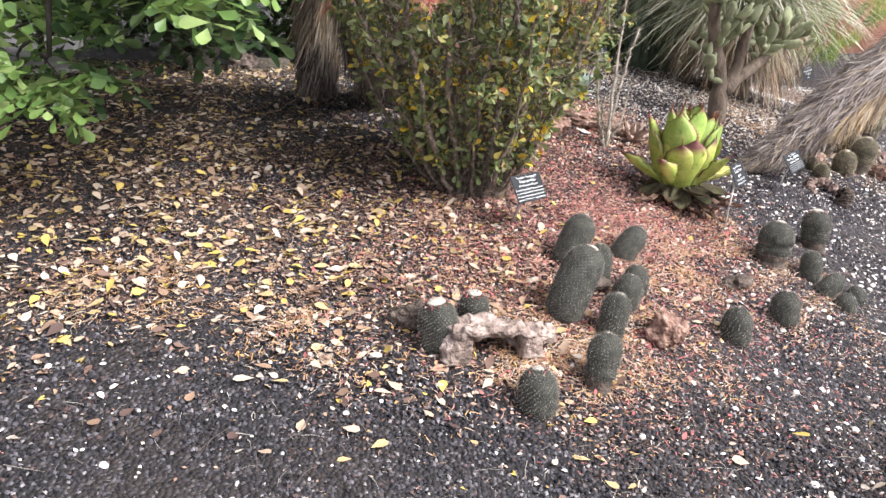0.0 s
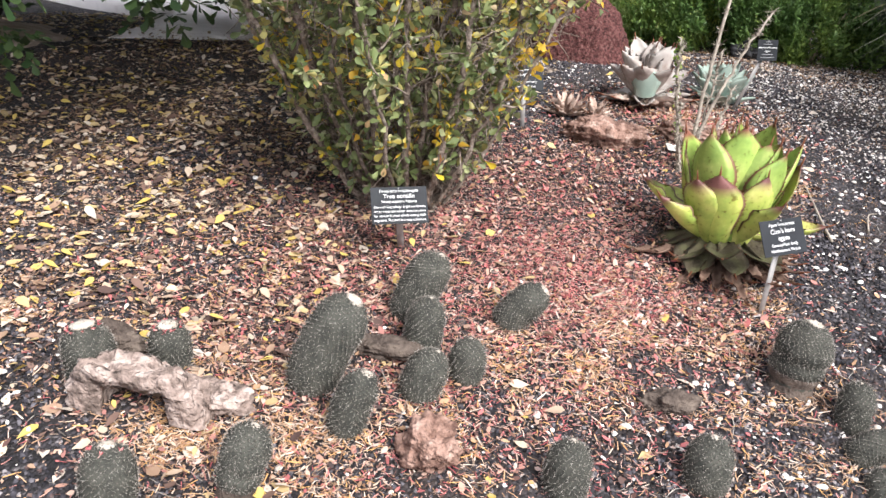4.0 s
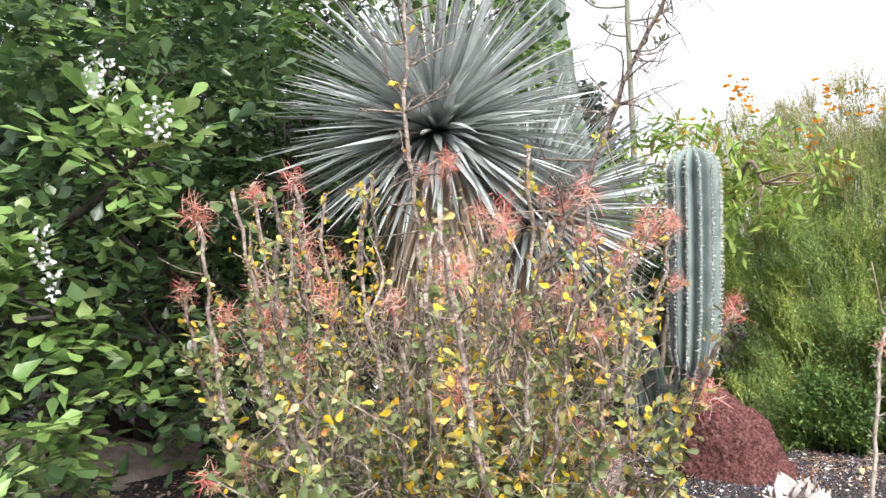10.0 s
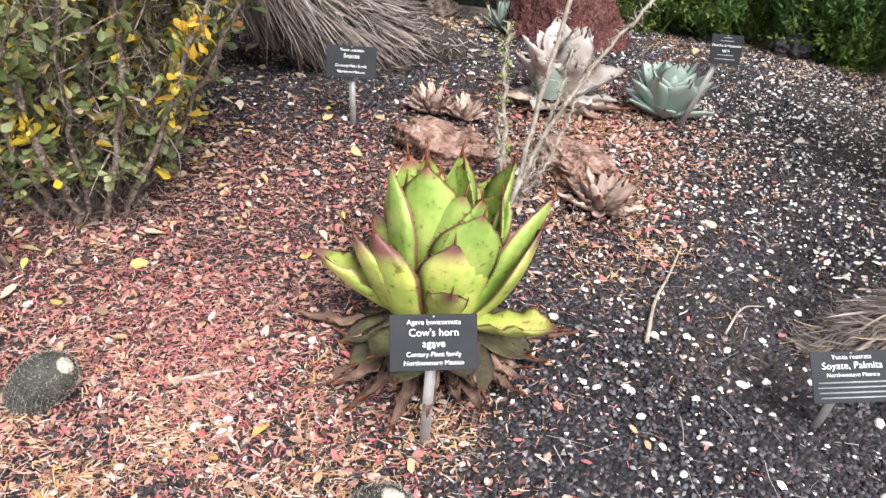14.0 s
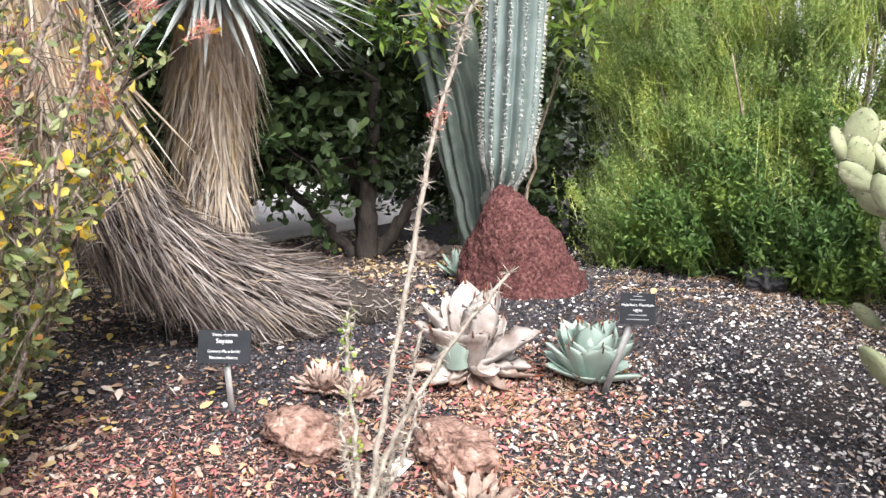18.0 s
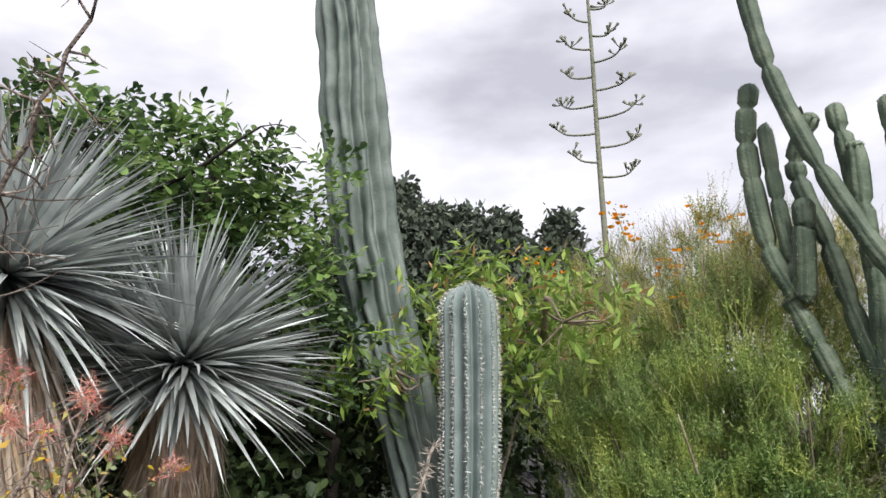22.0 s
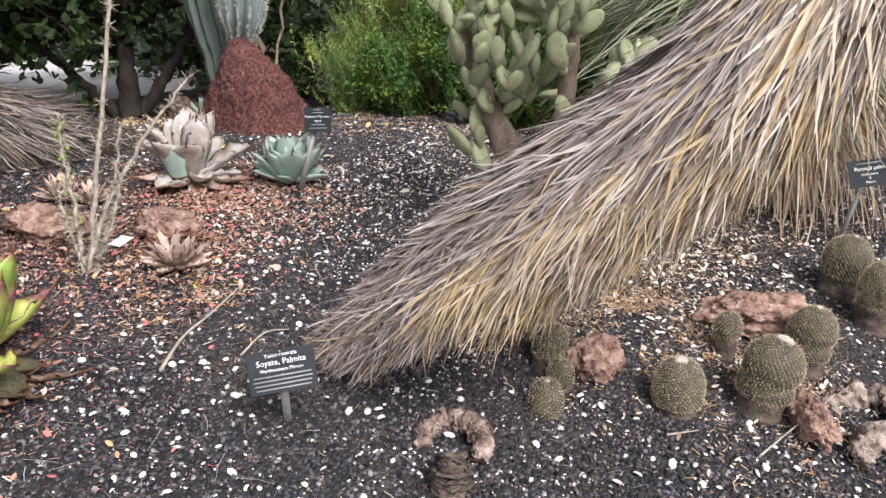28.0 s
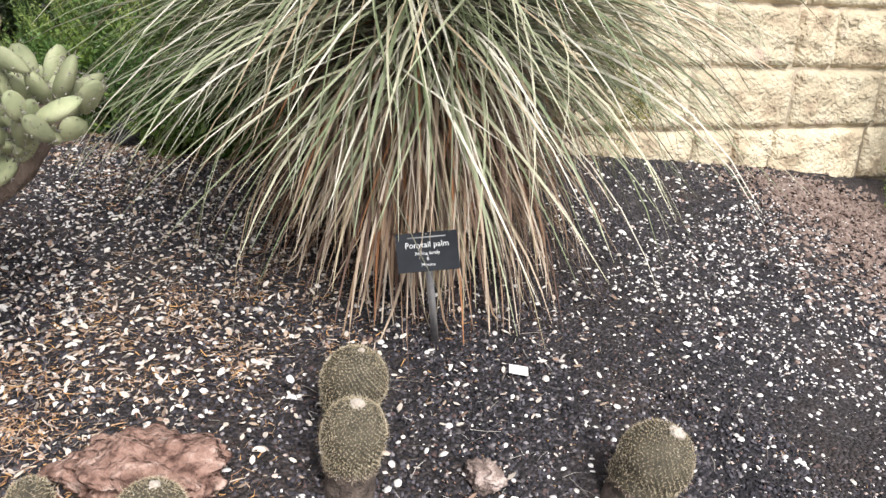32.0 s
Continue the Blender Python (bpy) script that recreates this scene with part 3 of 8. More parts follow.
def agave_material(name, colours, tip_from, tip_to, tip_colour):
    """Green leaf with yellow flush and red-brown margin, by the leaf's own length and width."""
    m, nodes, links, bsdf = material(name)
    uv = nodes.new("ShaderNodeUVMap")
    sep = nodes.new("ShaderNodeSeparateXYZ")
    links.new(uv.outputs["UV"], sep.inputs["Vector"])
    co = nodes.new("ShaderNodeTexCoord")
    no = nodes.new("ShaderNodeTexNoise")
    no.inputs["Scale"].default_value, no.inputs["Detail"].default_value = 12, 5
    links.new(co.outputs["Object"], no.inputs["Vector"])
    base = ramp_of(nodes, colours)
    links.new(no.outputs["Fac"], base.inputs["Fac"])
    wob = nodes.new("ShaderNodeMath")
    wob.operation = "MULTIPLY_ADD"
    wob.inputs[1].default_value = 0.1
    links.new(no.outputs["Fac"], wob.inputs[0])
    links.new(sep.outputs["Y"], wob.inputs[2])
    edge = ramp_of(nodes, [(0.955, (0, 0, 0)), (0.995, (0.9, 0.9, 0.9))])
    links.new(wob.outputs[0], edge.inputs["Fac"])
    info = nodes.new("ShaderNodeObjectInfo")
    dry = nodes.new("ShaderNodeMath")
    dry.operation = "POWER"
    dry.inputs[1].default_value = 6.0
    links.new(info.outputs["Random"], dry.inputs[0])
    reach = nodes.new("ShaderNodeMath")
    reach.operation = "MULTIPLY_ADD"
    reach.inputs[1].default_value = 0.16
    links.new(dry.outputs[0], reach.inputs[0])
    links.new(sep.outputs["X"], reach.inputs[2])
    tip = ramp_of(nodes, [(tip_from, (0, 0, 0)), (tip_to, (1, 1, 1))])
    links.new(reach.outputs[0], tip.inputs["Fac"])
    big = nodes.new("ShaderNodeMath")
    big.operation = "MAXIMUM"
    links.new(edge.outputs["Color"], big.inputs[0])
    links.new(tip.outputs["Color"], big.inputs[1])
    mix = nodes.new("ShaderNodeMix")
    mix.data_type = "RGBA"
    links.new(big.outputs[0], mix.inputs["Factor"])
    links.new(base.outputs["Color"], mix.inputs["A"])
    mix.inputs["B"].default_value = tip_colour
    ran = nodes.new("ShaderNodeMapRange")
    ran.inputs["To Min"].default_value, ran.inputs["To Max"].default_value = 0.82, 1.12
    links.new(info.outputs["Random"], ran.inputs["Value"])
    hsv = nodes.new("ShaderNodeHueSaturation")
    links.new(ran.outputs["Result"], hsv.inputs["Value"])
    links.new(mix.outputs["Result"], hsv.inputs["Color"])
    scar = nodes.new("ShaderNodeTexNoise")
    scar.inputs["Scale"].default_value, scar.inputs["Detail"].default_value = 55, 6
    links.new(co.outputs["Object"], scar.inputs["Vector"])
    scars = ramp_of(nodes, [(0.3, (0.45, 0.36, 0.25)), (0.4, (0.9, 0.92, 0.88)), (0.6, (1, 1, 1)), (0.72, (1.15, 1.12, 1.2))])
    links.new(scar.outputs["Fac"], scars.inputs["Fac"])
    worn = nodes.new("ShaderNodeMix")
    worn.data_type, worn.blend_type = "RGBA", "MULTIPLY"
    worn.inputs["Factor"].default_value = 1.0
    links.new(hsv.outputs["Color"], worn.inputs["A"])
    links.new(scars.outputs["Color"], worn.inputs["B"])
    links.new(worn.outputs["Result"], bsdf.inputs["Base Color"])
    bsdf.inputs["Roughness"].default_value = 0.55
    bsdf.inputs["Subsurface Weight"].default_value = 0.0
    b = nodes.new("ShaderNodeBump")
    b.inputs["Strength"].default_value, b.inputs["Distance"].default_value = 0.15, 0.01
    links.new(no.outputs["Fac"], b.inputs["Height"])
    links.new(b.outputs["Normal"], bsdf.inputs["Normal"])
    return m


M["ground"] = ground_material()
M["agave_green"] = agave_material("yellow_green_agave_leaf", [(0.3, (0.16, 0.265, 0.05)), (0.5, (0.255, 0.365, 0.075)), (0.64, (0.35, 0.435, 0.11)), (0.75, (0.46, 0.48, 0.16))], 0.93, 1.0, (0.2, 0.075, 0.05, 1))
M["agave_old"] = agave_material("ageing_agave_leaf", [(0.3, (0.23, 0.32, 0.06)), (0.5, (0.37, 0.42, 0.095)), (0.68, (0.5, 0.47, 0.15))], 0.81, 0.95, (0.15, 0.06, 0.055, 1))

# ---- ground, path, wall ----
def axis(lo, a, b, hi, step):
    left, right = [], []
    p, s = a, step
    while p > lo:
        s *= 1.35
        p -= s
        left.append(p)
    p, s = b, step
    while p < hi:
        s *= 1.35
        p += s
        right.append(p)
    return np.array(left[::-1] + list(np.arange(a, b + step / 2, step)) + right)


gx, gy = axis(-900, -2.2, 4.4, 900, 0.048), axis(-900, 0.4, 8.0, 900, 0.048)
gxx, gyy = np.meshgrid(gx, gy)
ground_z = gz(gxx, gyy)
near = (np.abs(gxx - 1) < 6) & (np.abs(gyy - 4) < 6)
uneven = np.zeros_like(ground_z)
for row, col in zip(*np.nonzero(near)):
    p = (gxx[row, col], gyy[row, col], 0.0)
    uneven[row, col] = 0.010 * noise.noise(Vector(p) * 2.3) + 0.004 * noise.noise(Vector(p) * 9.0)
# a low bare mound of soil under the shade tree
ground_z = ground_z + uneven + 0.27 * np.exp(-(((gxx + 4.6) / 0.75) ** 2 + ((gyy - 3.95) / 0.75) ** 2))
g = Geo().add(np.stack([gxx, gyy, ground_z], -1).reshape(-1, 3), grid_faces(len(gy), len(gx)))
ground = tagged(child("ground", g, M["ground"], smooth=True), "dark lava gravel and soil of the raised bed", "ground", "", "structure")

mx, my = np.meshgrid(np.linspace(-6.3, -2.9, 60), np.linspace(2.3, 5.6, 60))
far = ((mx + 4.6) / 1.6) ** 2 + ((my - 3.95) / 1.6) ** 2
mz = gz(mx, my) + 0.27 * np.exp(-(((mx + 4.6) / 0.75) ** 2 + ((my - 3.95) / 0.75) ** 2)) + 0.04 - 0.09 * far**2
for q in np.ndindex(mx.shape):
    mz[q] += 0.03 * noise.noise(Vector((mx[q] * 3, my[q] * 3, 0))) + 0.012 * noise.noise(Vector((mx[q] * 9, my[q] * 9, 0)))
g = Geo().add(np.stack([mx, my, np.maximum(mz, -0.3)], -1).reshape(-1, 3), grid_faces(60, 60))
tagged(child("soil_mound", g, M["soil"], smooth=True), "low bare mound of brown soil under the laurel", "mound", "", "structure")

# the path: a strip of concrete along the bed, edge through (1.52, 1.98) and (4.02, 5.97)
PATH_WAY = unit(np.array([2.5, 3.99, 0.0]))
PATH_OUT = np.array([PATH_WAY[1], -PATH_WAY[0], 0.0])


def slab(geo, a, b, out, top, depth):
    p = np.array([a, b, b + out, a + out])
    lo, hi = p.copy(), p.copy()
    lo[:, 2], hi[:, 2] = top - depth, top
    geo.add(np.concatenate([lo, hi]), [[3, 2, 1, 0], [4, 5, 6, 7], [0, 1, 5, 4], [1, 2, 6, 5], [2, 3, 7, 6], [3, 0, 4, 7]])


pavement = thing("pavement", (0, 0, 0), "pale concrete garden path beside the bed", "path", kind="structure")
for i in range(-4, 4):
    a = np.array([1.517, 1.98, 0]) + PATH_WAY * (i * 1.5)
    g = Geo()
    slab(g, a + PATH_WAY * 0.004, a + PATH_WAY * 1.496, PATH_OUT * 2.2, -0.085, 0.12)
    child("paving_slab", g, M["concrete"], pavement)
back_path = Geo()
slab(back_path, np.array([-8.5, 7.94, 0]), np.array([-3.4, 6.4, 0]), np.array([-0.6, 2.4, 0]), 0.46, 0.3)
slab(back_path, np.array([-3.5, 5.15, 0]), np.array([-2.75, 5.95, 0]), np.array([-2.2, 3.2, 0]), 0.475, 0.3)
tagged(child("pavement_far", back_path, M["concrete"]), "sunlit pale path behind the shade trees", "path", "", "structure")



def stone_wall():
    wall = thing("wall_back", (2.155, 9.076, 0.2), "coursed sandstone garden wall with rough faces", "wall", kind="structure", turn=58)
    length, courses, depth, high = 3.0, 5, 0.35, 0.4
    g = Geo()
    slab(g, np.array([0.02, 0.016, 0]), np.array([length - 0.02, 0.016, 0]), np.array([0, depth - 0.031, 0]), courses * high - 0.01, courses * high + 0.3)
    child("mortar_core", g, M["mortar"], wall)
    r = np.random.default_rng(5)
    for c in range(-1, courses):
        x = 0.0
        while x < length - 0.05:
            w = min(r.uniform(0.3, 0.85), length - x)
            if length - x - w < 0.2:
                w = length - x
            nx, nz = 17, 13
            u, v = np.meshgrid(np.linspace(0, 1, nx), np.linspace(0, 1, nz))
            px = x + 0.004 + (w - 0.008) * u
            pz = c * high + 0.004 + (high - 0.008) * v
            edge = np.minimum(np.minimum(u, 1 - u) * w * 3, np.minimum(v, 1 - v) * high)
            py = -0.03 * np.clip(edge / 0.025, 0, 1) + 0.02
            for q in np.ndindex(px.shape):
                py[q] -= (0.05 * abs(noise.noise(Vector((px[q] * 5, c * 1.7, pz[q] * 6)))) + 0.035 * noise.noise(Vector((px[q] * 13, c * 2.7, pz[q] * 15)))) * min(1, edge[q] / 0.02)
            front = np.stack([px, py, pz], -1).reshape(-1, 3)
            backp = front.copy()
            backp[:, 1] = 0.1
            s = Geo()
            f = grid_faces(nz, nx)
            s.add(np.concatenate([front, backp]), f)
            rim = [*range(nx), *[nx * k + nx - 1 for k in range(1, nz)], *[nx * (nz - 1) + k for k in range(nx - 2, -1, -1)], *[nx * k for k in range(nz - 2, 0, -1)]]
            off = nx * nz
            s.f.append(np.array([[rim[k], rim[k - 1], rim[k - 1] + off, rim[k] + off] for k in range(len(rim))]))
            s.m.append(np.zeros(len(rim)))
            child("stone_block", s, M["sandstone"], wall)
            x += w


stone_wall()


def building():
    b = thing("building", (1.35, 17.0, 0.4), "salmon pink stucco building with a dark eave", "building")
    g = Geo()
    slab(g, np.array([0.3, 0, 0]), np.array([9.0, 0, 0]), np.array([0, 6.0, 0]), 6.52, 6.9)
    child("house_wall", g, M["stucco"], b)
    g = Geo()
    slab(g, np.array([0.0, -0.35, 0]), np.array([9.4, -0.35, 0]), np.array([0, 6.8, 0]), 6.72, 0.2)
    child("roof_edge", g, M["roof"], b)


building()

# ---- plants and stones ----
def lumpy(radius, seed, rough=0.3, scale=1.6, res=2, flat=0.0):
    """A rough stone: an icosphere pushed about by noise, sized by radius (x, y, z)."""
    bm = bmesh.new()
    bmesh.ops.create_icosphere(bm, subdivisions=res, radius=1.0)
    off = Vector((seed * 3.1, seed * 1.7, seed * 0.9))
    for v in bm.verts:
        d = 1 + rough * (noise.noise(v.co * scale + off) + 0.5 * noise.noise(v.co * scale * 2.7 + off) + 0.3 * noise.noise(v.co * scale * 6 + off) + 0.2 * noise.noise(v.co * scale * 14 + off))
        v.co = Vector((v.co.x * radius[0], v.co.y * radius[1], v.co.z * radius[2])) * d
        if flat and v.co.z < -flat:
            v.co.z = -flat
    me = bpy.data.meshes.new("stone")
    bm.to_mesh(me)
    bm.free()
    for p in me.polygons:
        p.use_smooth = True
    return me


def rock(x, y, size, mat, label, seed, turn=0.0, sink=0.25, name="rock", res=5, rough=0.36):
    me = lumpy(size, seed, rough, res=res)
    me.materials.append(mat)
    ob = new(name, me)
    ob.location, ob.rotation_euler = (x, y, float(gz(x, y)) + size[2] * (1 - 2 * sink)), (0, 0, turn)
    return tagged(ob, label, "rock")


def pincushion(x, y, lean, radius, length, seed, gold=False, wool=1.0, flowers=0, old=0.35, label="", group="pincushion cacti in the gravel"):
    """A small round or short-columnar cactus with tubercles and spines; lean: sideways shift of its tip."""
    r = np.random.default_rng(seed)
    base = np.array([x, y, float(gz(x, y)) - 0.015])
    c = thing("pincushion_cactus", base, label or ("golden-spined round cactus standing in dark gravel" if gold else "grey-green spiny short-columnar cactus in litter"), "cactus", group)
    tip = np.array([lean[0], lean[1], 0.0])
    up = max(length**2 - tip @ tip, (0.35 * length) ** 2) ** 0.5
    tip[2] = up + 0.015
    axis_path = bent([(0, 0, 0), tip * 0.5 + np.array([-lean[0], -lean[1], 0]) * 0.12, tip * (1 - 0.0)], 21)
    s = np.linspace(0, 1, 21)
    end = np.clip((1 - s) * length / radius, 0, 1)
    rad = radius * np.sqrt(np.maximum(1 - (1 - end) ** 2, 0.0)) * (0.8 + 0.2 / (1 + np.exp(-(s - old) / 0.035))) * 0.95
    rad[-1] = radius * 0.12
    if old >= 0.3:
        rad = rad * (1 - 0.13 * np.exp(-(((s - 0.48) / 0.07) ** 2)))
    n_old = max(2, int(20 * old))
    g = Geo()
    add_tube(g, axis_path, rad, 20)
    child("body", g, M["cactus_gold" if gold else "cactus"], c, True)
    if old > 0.1:
        g = Geo()
        k = np.arange(n_old + 1)
        ro = rad[k] * (1.04 + 0.03 * r.normal(size=len(k))) * np.where(k == n_old, 0.95, 1)
        ro[0] *= 1.1
        add_tube(g, axis_path[k], ro, 28)
        g.v[-1] = g.v[-1] + np.array([Vector(noise.noise_vector(Vector(q) * 90)) * 0.004 for q in g.v[-1]])
        nf = 420
        j = r.integers(0, len(k) - 1, nf)
        fb = bases(unit(np.gradient(axis_path, axis=0))[k][j])
        af = r.uniform(0, 2 * np.pi, nf)
        of = fb[:, :, 0] * np.cos(af)[:, None] + fb[:, :, 1] * np.sin(af)[:, None]
        g.add(*strips(axis_path[k][j] + (axis_path[k][j + 1] - axis_path[k][j]) * r.random((nf, 1)) + of * ro[j][:, None], of + r.normal(size=(nf, 3)) * 0.7, 0.0, r.uniform(0.004, 0.011, nf), 0.0011, 2, r=r))
        child("old_stem", g, M["cactus_old"], c, True, "dusty brown corky base")
    tan = unit(np.gradient(axis_path, axis=0))
    n = int(np.clip(2 * np.pi * radius * length * (1 - 0.8 * old) / 0.00008, 240, 1100))
    i = np.arange(n)
    first = 0.9 * old if old > 0.1 else 0.05
    t = first + (1 - first) * (i + 0.5) / n
    ang = i * 2.39996
    k = np.clip(t * 20, 0, 19.999)
    lo = k.astype(int)
    u = (k - lo)[:, None]
    mid, rr, tn = axis_path[lo] * (1 - u) + axis_path[lo + 1] * u, (rad[lo] * (1 - u[:, 0]) + rad[lo + 1] * u[:, 0]), unit(tan[lo])
    fr = bases(tn)
    out = fr[:, :, 0] * np.cos(ang)[:, None] + fr[:, :, 1] * np.sin(ang)[:, None]
    slope = np.gradient(rad, s * length)[lo]
    nrm = unit(out - tn * slope[:, None])
    pos = mid + out * rr[:, None] * 0.97
    size = np.full(n, 0.0048) * r.uniform(0.85, 1.15, n)
    cone = np.array([(np.cos(a), np.sin(a), 0) for a in np.arange(4) * np.pi / 2] + [(0, 0, 1.3)])
    cf = [(j, (j + 1) % 4, 4) for j in range(4)]
    g = Geo().add(*many(cone, cf, pos, bases(nrm, r.uniform(0, 6, n)), size))
    child("tubercle_skin", g, M["cactus_gold" if gold else "cactus"], c, False, "", "stuff")
    per = 6
    root = np.repeat(pos + nrm * size[:, None] * 1.25, per, 0)
    way = unit(np.repeat(nrm, per, 0) * 0.45 + r.normal(size=(n * per, 3)) * 0.8)
    v, f = strips(root, way, 0.0, r.uniform(0.0035, 0.0075, n * per), 0.00085 if gold else 0.0007, 2, taper=0.6, r=r)
    # a few long fine hairs
    far = r.integers(0, n, n)
    v2, f2 = strips(pos[far], nrm[far] + r.normal(size=(n, 3)) * 0.5, 0.0, r.uniform(0.009, 0.017, n) * (1.35 if gold else 1.0), 0.0007 if gold else 0.0005, 2, taper=0.8, r=r)
    child("spine_cover", Geo().add(v, f).add(v2, f2), M["spine_gold" if gold else "spine"], c, False, "", "stuff")
    if wool:
        me = lumpy((radius * 0.34 * wool, radius * 0.34 * wool, radius * 0.13), seed, 0.3, 3.5, 3)
        me.materials.append(M["wool"])
        w = child("wool", me, None, c, label="white woolly crown")
        w.matrix_basis = Matrix.Translation(axis_path[-1] - tan[-1] * 0.002) @ Vector(tan[-1]).to_track_quat("Z", "Y").to_matrix().to_4x4()
    if flowers:
        a = np.arange(flowers) * 2 * np.pi / flowers + r.uniform(0, 0.2, flowers)
        fr0 = bases(tan[-2:-1])[0]
        p0 = axis_path[-1] - tan[-1] * radius * 0.12
        pos = p0 + (np.cos(a)[:, None] * fr0[:, 0] + np.sin(a)[:, None] * fr0[:, 1]) * radius * 0.56
        nr = np.repeat(unit(pos - p0 + fr0[:, 2] * radius * 0.5), 6, 0)
        v, f = strips(np.repeat(pos, 6, 0), nr + r.normal(size=nr.shape) * 0.5, 0.0, 0.0095, 0.004, 2, taper=0.5, r=r)
        child("flower_ring", Geo().add(v, f), M["red_flower"], c, False, "ring of small red flowers", "stuff")
    return c


def leaf_mesh(name, mat, length, width, thick, e0, e1, shape, channel=0.25, nu=7, ns=14, uv=False, teeth=0, spine=0.03, wave=0.0, r=rng):
    """A fleshy leaf from the origin along +x, rising at e0 degrees and bending to e1. Returns the leaf and its spines."""
    s = np.linspace(0, 1, ns)
    el = np.radians(e0 + (e1 - e0) * s)
    ds = length / (ns - 1)
    cx = np.concatenate([[0], np.cumsum(np.cos(el[:-1]) * ds)])
    cz = np.concatenate([[0], np.cumsum(np.sin(el[:-1]) * ds)])
    w = width * np.interp(s, [q[0] for q in shape], [q[1] for q in shape]) * 0.5
    u = np.linspace(-1, 1, nu)
    nx, nz = -np.sin(el), np.cos(el)
    top = channel * w[:, None] * (u**2)[None]
    th = thick * (1 - 0.8 * s[:, None]) * np.maximum(1 - np.abs(u)[None] ** 2.5, 0.0)
    yy = w[:, None] * u[None]
    rip = wave * np.sin(s * 21)[:, None] * (np.abs(u) ** 2)[None] * w[:, None]
    up = np.stack([cx[:, None] + nx[:, None] * (top + rip), yy, cz[:, None] + nz[:, None] * (top + rip)], -1)
    lowr = np.stack([cx[:, None] + nx[:, None] * (top + rip - th), yy, cz[:, None] + nz[:, None] * (top + rip - th)], -1)
    ring = np.concatenate([up, lowr[:, ::-1][:, 1:-1]], 1)
    g = Geo()
    nring = ring.shape[1]
    g.add(ring.reshape(-1, 3), grid_faces(ns, nring, True)[:, ::-1])
    me = g.mesh(name, mat, True)
    if uv:
        layer = me.uv_layers.new(name="UVMap")
        uu = np.concatenate([np.abs(u), np.abs(u[::-1][1:-1])])
        st = np.stack([np.repeat(s, nring), np.tile(uu, ns)], -1)
        idx = np.zeros(len(me.loops), np.int32)
        me.loops.foreach_get("vertex_index", idx)
        layer.data.foreach_set("uv", st[idx].astype(np.float32).ravel())
    sp = Geo()
    d = np.array([np.cos(el[-1]), 0, np.sin(el[-1])])
    p = up[-1, nu // 2]
    add_tube(sp, np.array([p - d * 0.012, p + d * spine * 0.5, p + d * spine]), [0.004, 0.0025, 0.0003], 6)
    if teeth:
        ts = np.linspace(0.2, 0.96, teeth)
        for sign in (-1, 1):
            px, pz, pw = np.interp(ts, s, cx), np.interp(ts, s, cz), np.interp(ts, s, w)
            e = np.interp(ts, s, el)
            hh = channel * pw
            pos = np.stack([px - np.sin(e) * hh, sign * pw * 0.985, pz + np.cos(e) * hh], -1)
            wayv = np.stack([0.35 * np.cos(e), np.full(teeth, sign * 1.0), 0.35 * np.sin(e) + 0.15], -1)
            cone = np.array([(0.5, 0, 0), (-0.25, 0.43, 0), (-0.25, -0.43, 0), (0, 0, 2.0)])
            sp.add(*many(cone, [(0, 1, 3), (1, 2, 3), (2, 0, 3)], pos, bases(wayv), r.uniform(0.018, 0.034, teeth) * max(width, 0.08)))
    return me, sp.mesh(name + "_spines", M["horn"])


HORN = [(0, 0.6), (0.15, 0.58), (0.38, 0.8), (0.6, 1.0), (0.74, 0.93), (0.86, 0.62), (0.94, 0.28), (1, 0.05)]
SHORT = [(0, 0.7), (0.2, 0.75), (0.5, 1.0), (0.7, 0.95), (0.86, 0.62), (0.95, 0.25), (1, 0.05)]
NARROW = [(0, 0.9), (0.2, 0.8), (0.5, 1.0), (0.75, 0.75), (0.92, 0.35), (1, 0.04)]


def rosette(name, x, y, label, category, leaves, seed, lift=0.0, tilt=(0, 0), spread=0.03, group=""):
    """leaves: (count, mesh pair list, lowest angle change) rings from the heart outwards; each leaf is a part."""
    r = np.random.default_rng(seed)
    root = thing(name, (x, y, float(gz(x, y)) + lift), label, category, group)
    root.rotation_euler = (tilt[0], tilt[1], 0)
    a = r.uniform(0, 6)
    for count, metas, rise, rad, part_label in leaves:
        for i in range(count):
            a += 2.39996 + r.normal() * 0.08
            me, sp = metas[r.integers(len(metas))]
            leaf = child("leaf", me, None, root, label=part_label)
            k = r.uniform(0.9, 1.1)
            leaf.matrix_basis = Matrix.Translation((math.cos(a) * rad, math.sin(a) * rad, rise)) @ Euler((r.normal() * 0.13, r.normal() * 0.1, a)).to_matrix().to_4x4() @ Matrix.Diagonal((k, k, k, 1))
            child("thorny_margin", sp, None, leaf, kind="stuff")
    return root


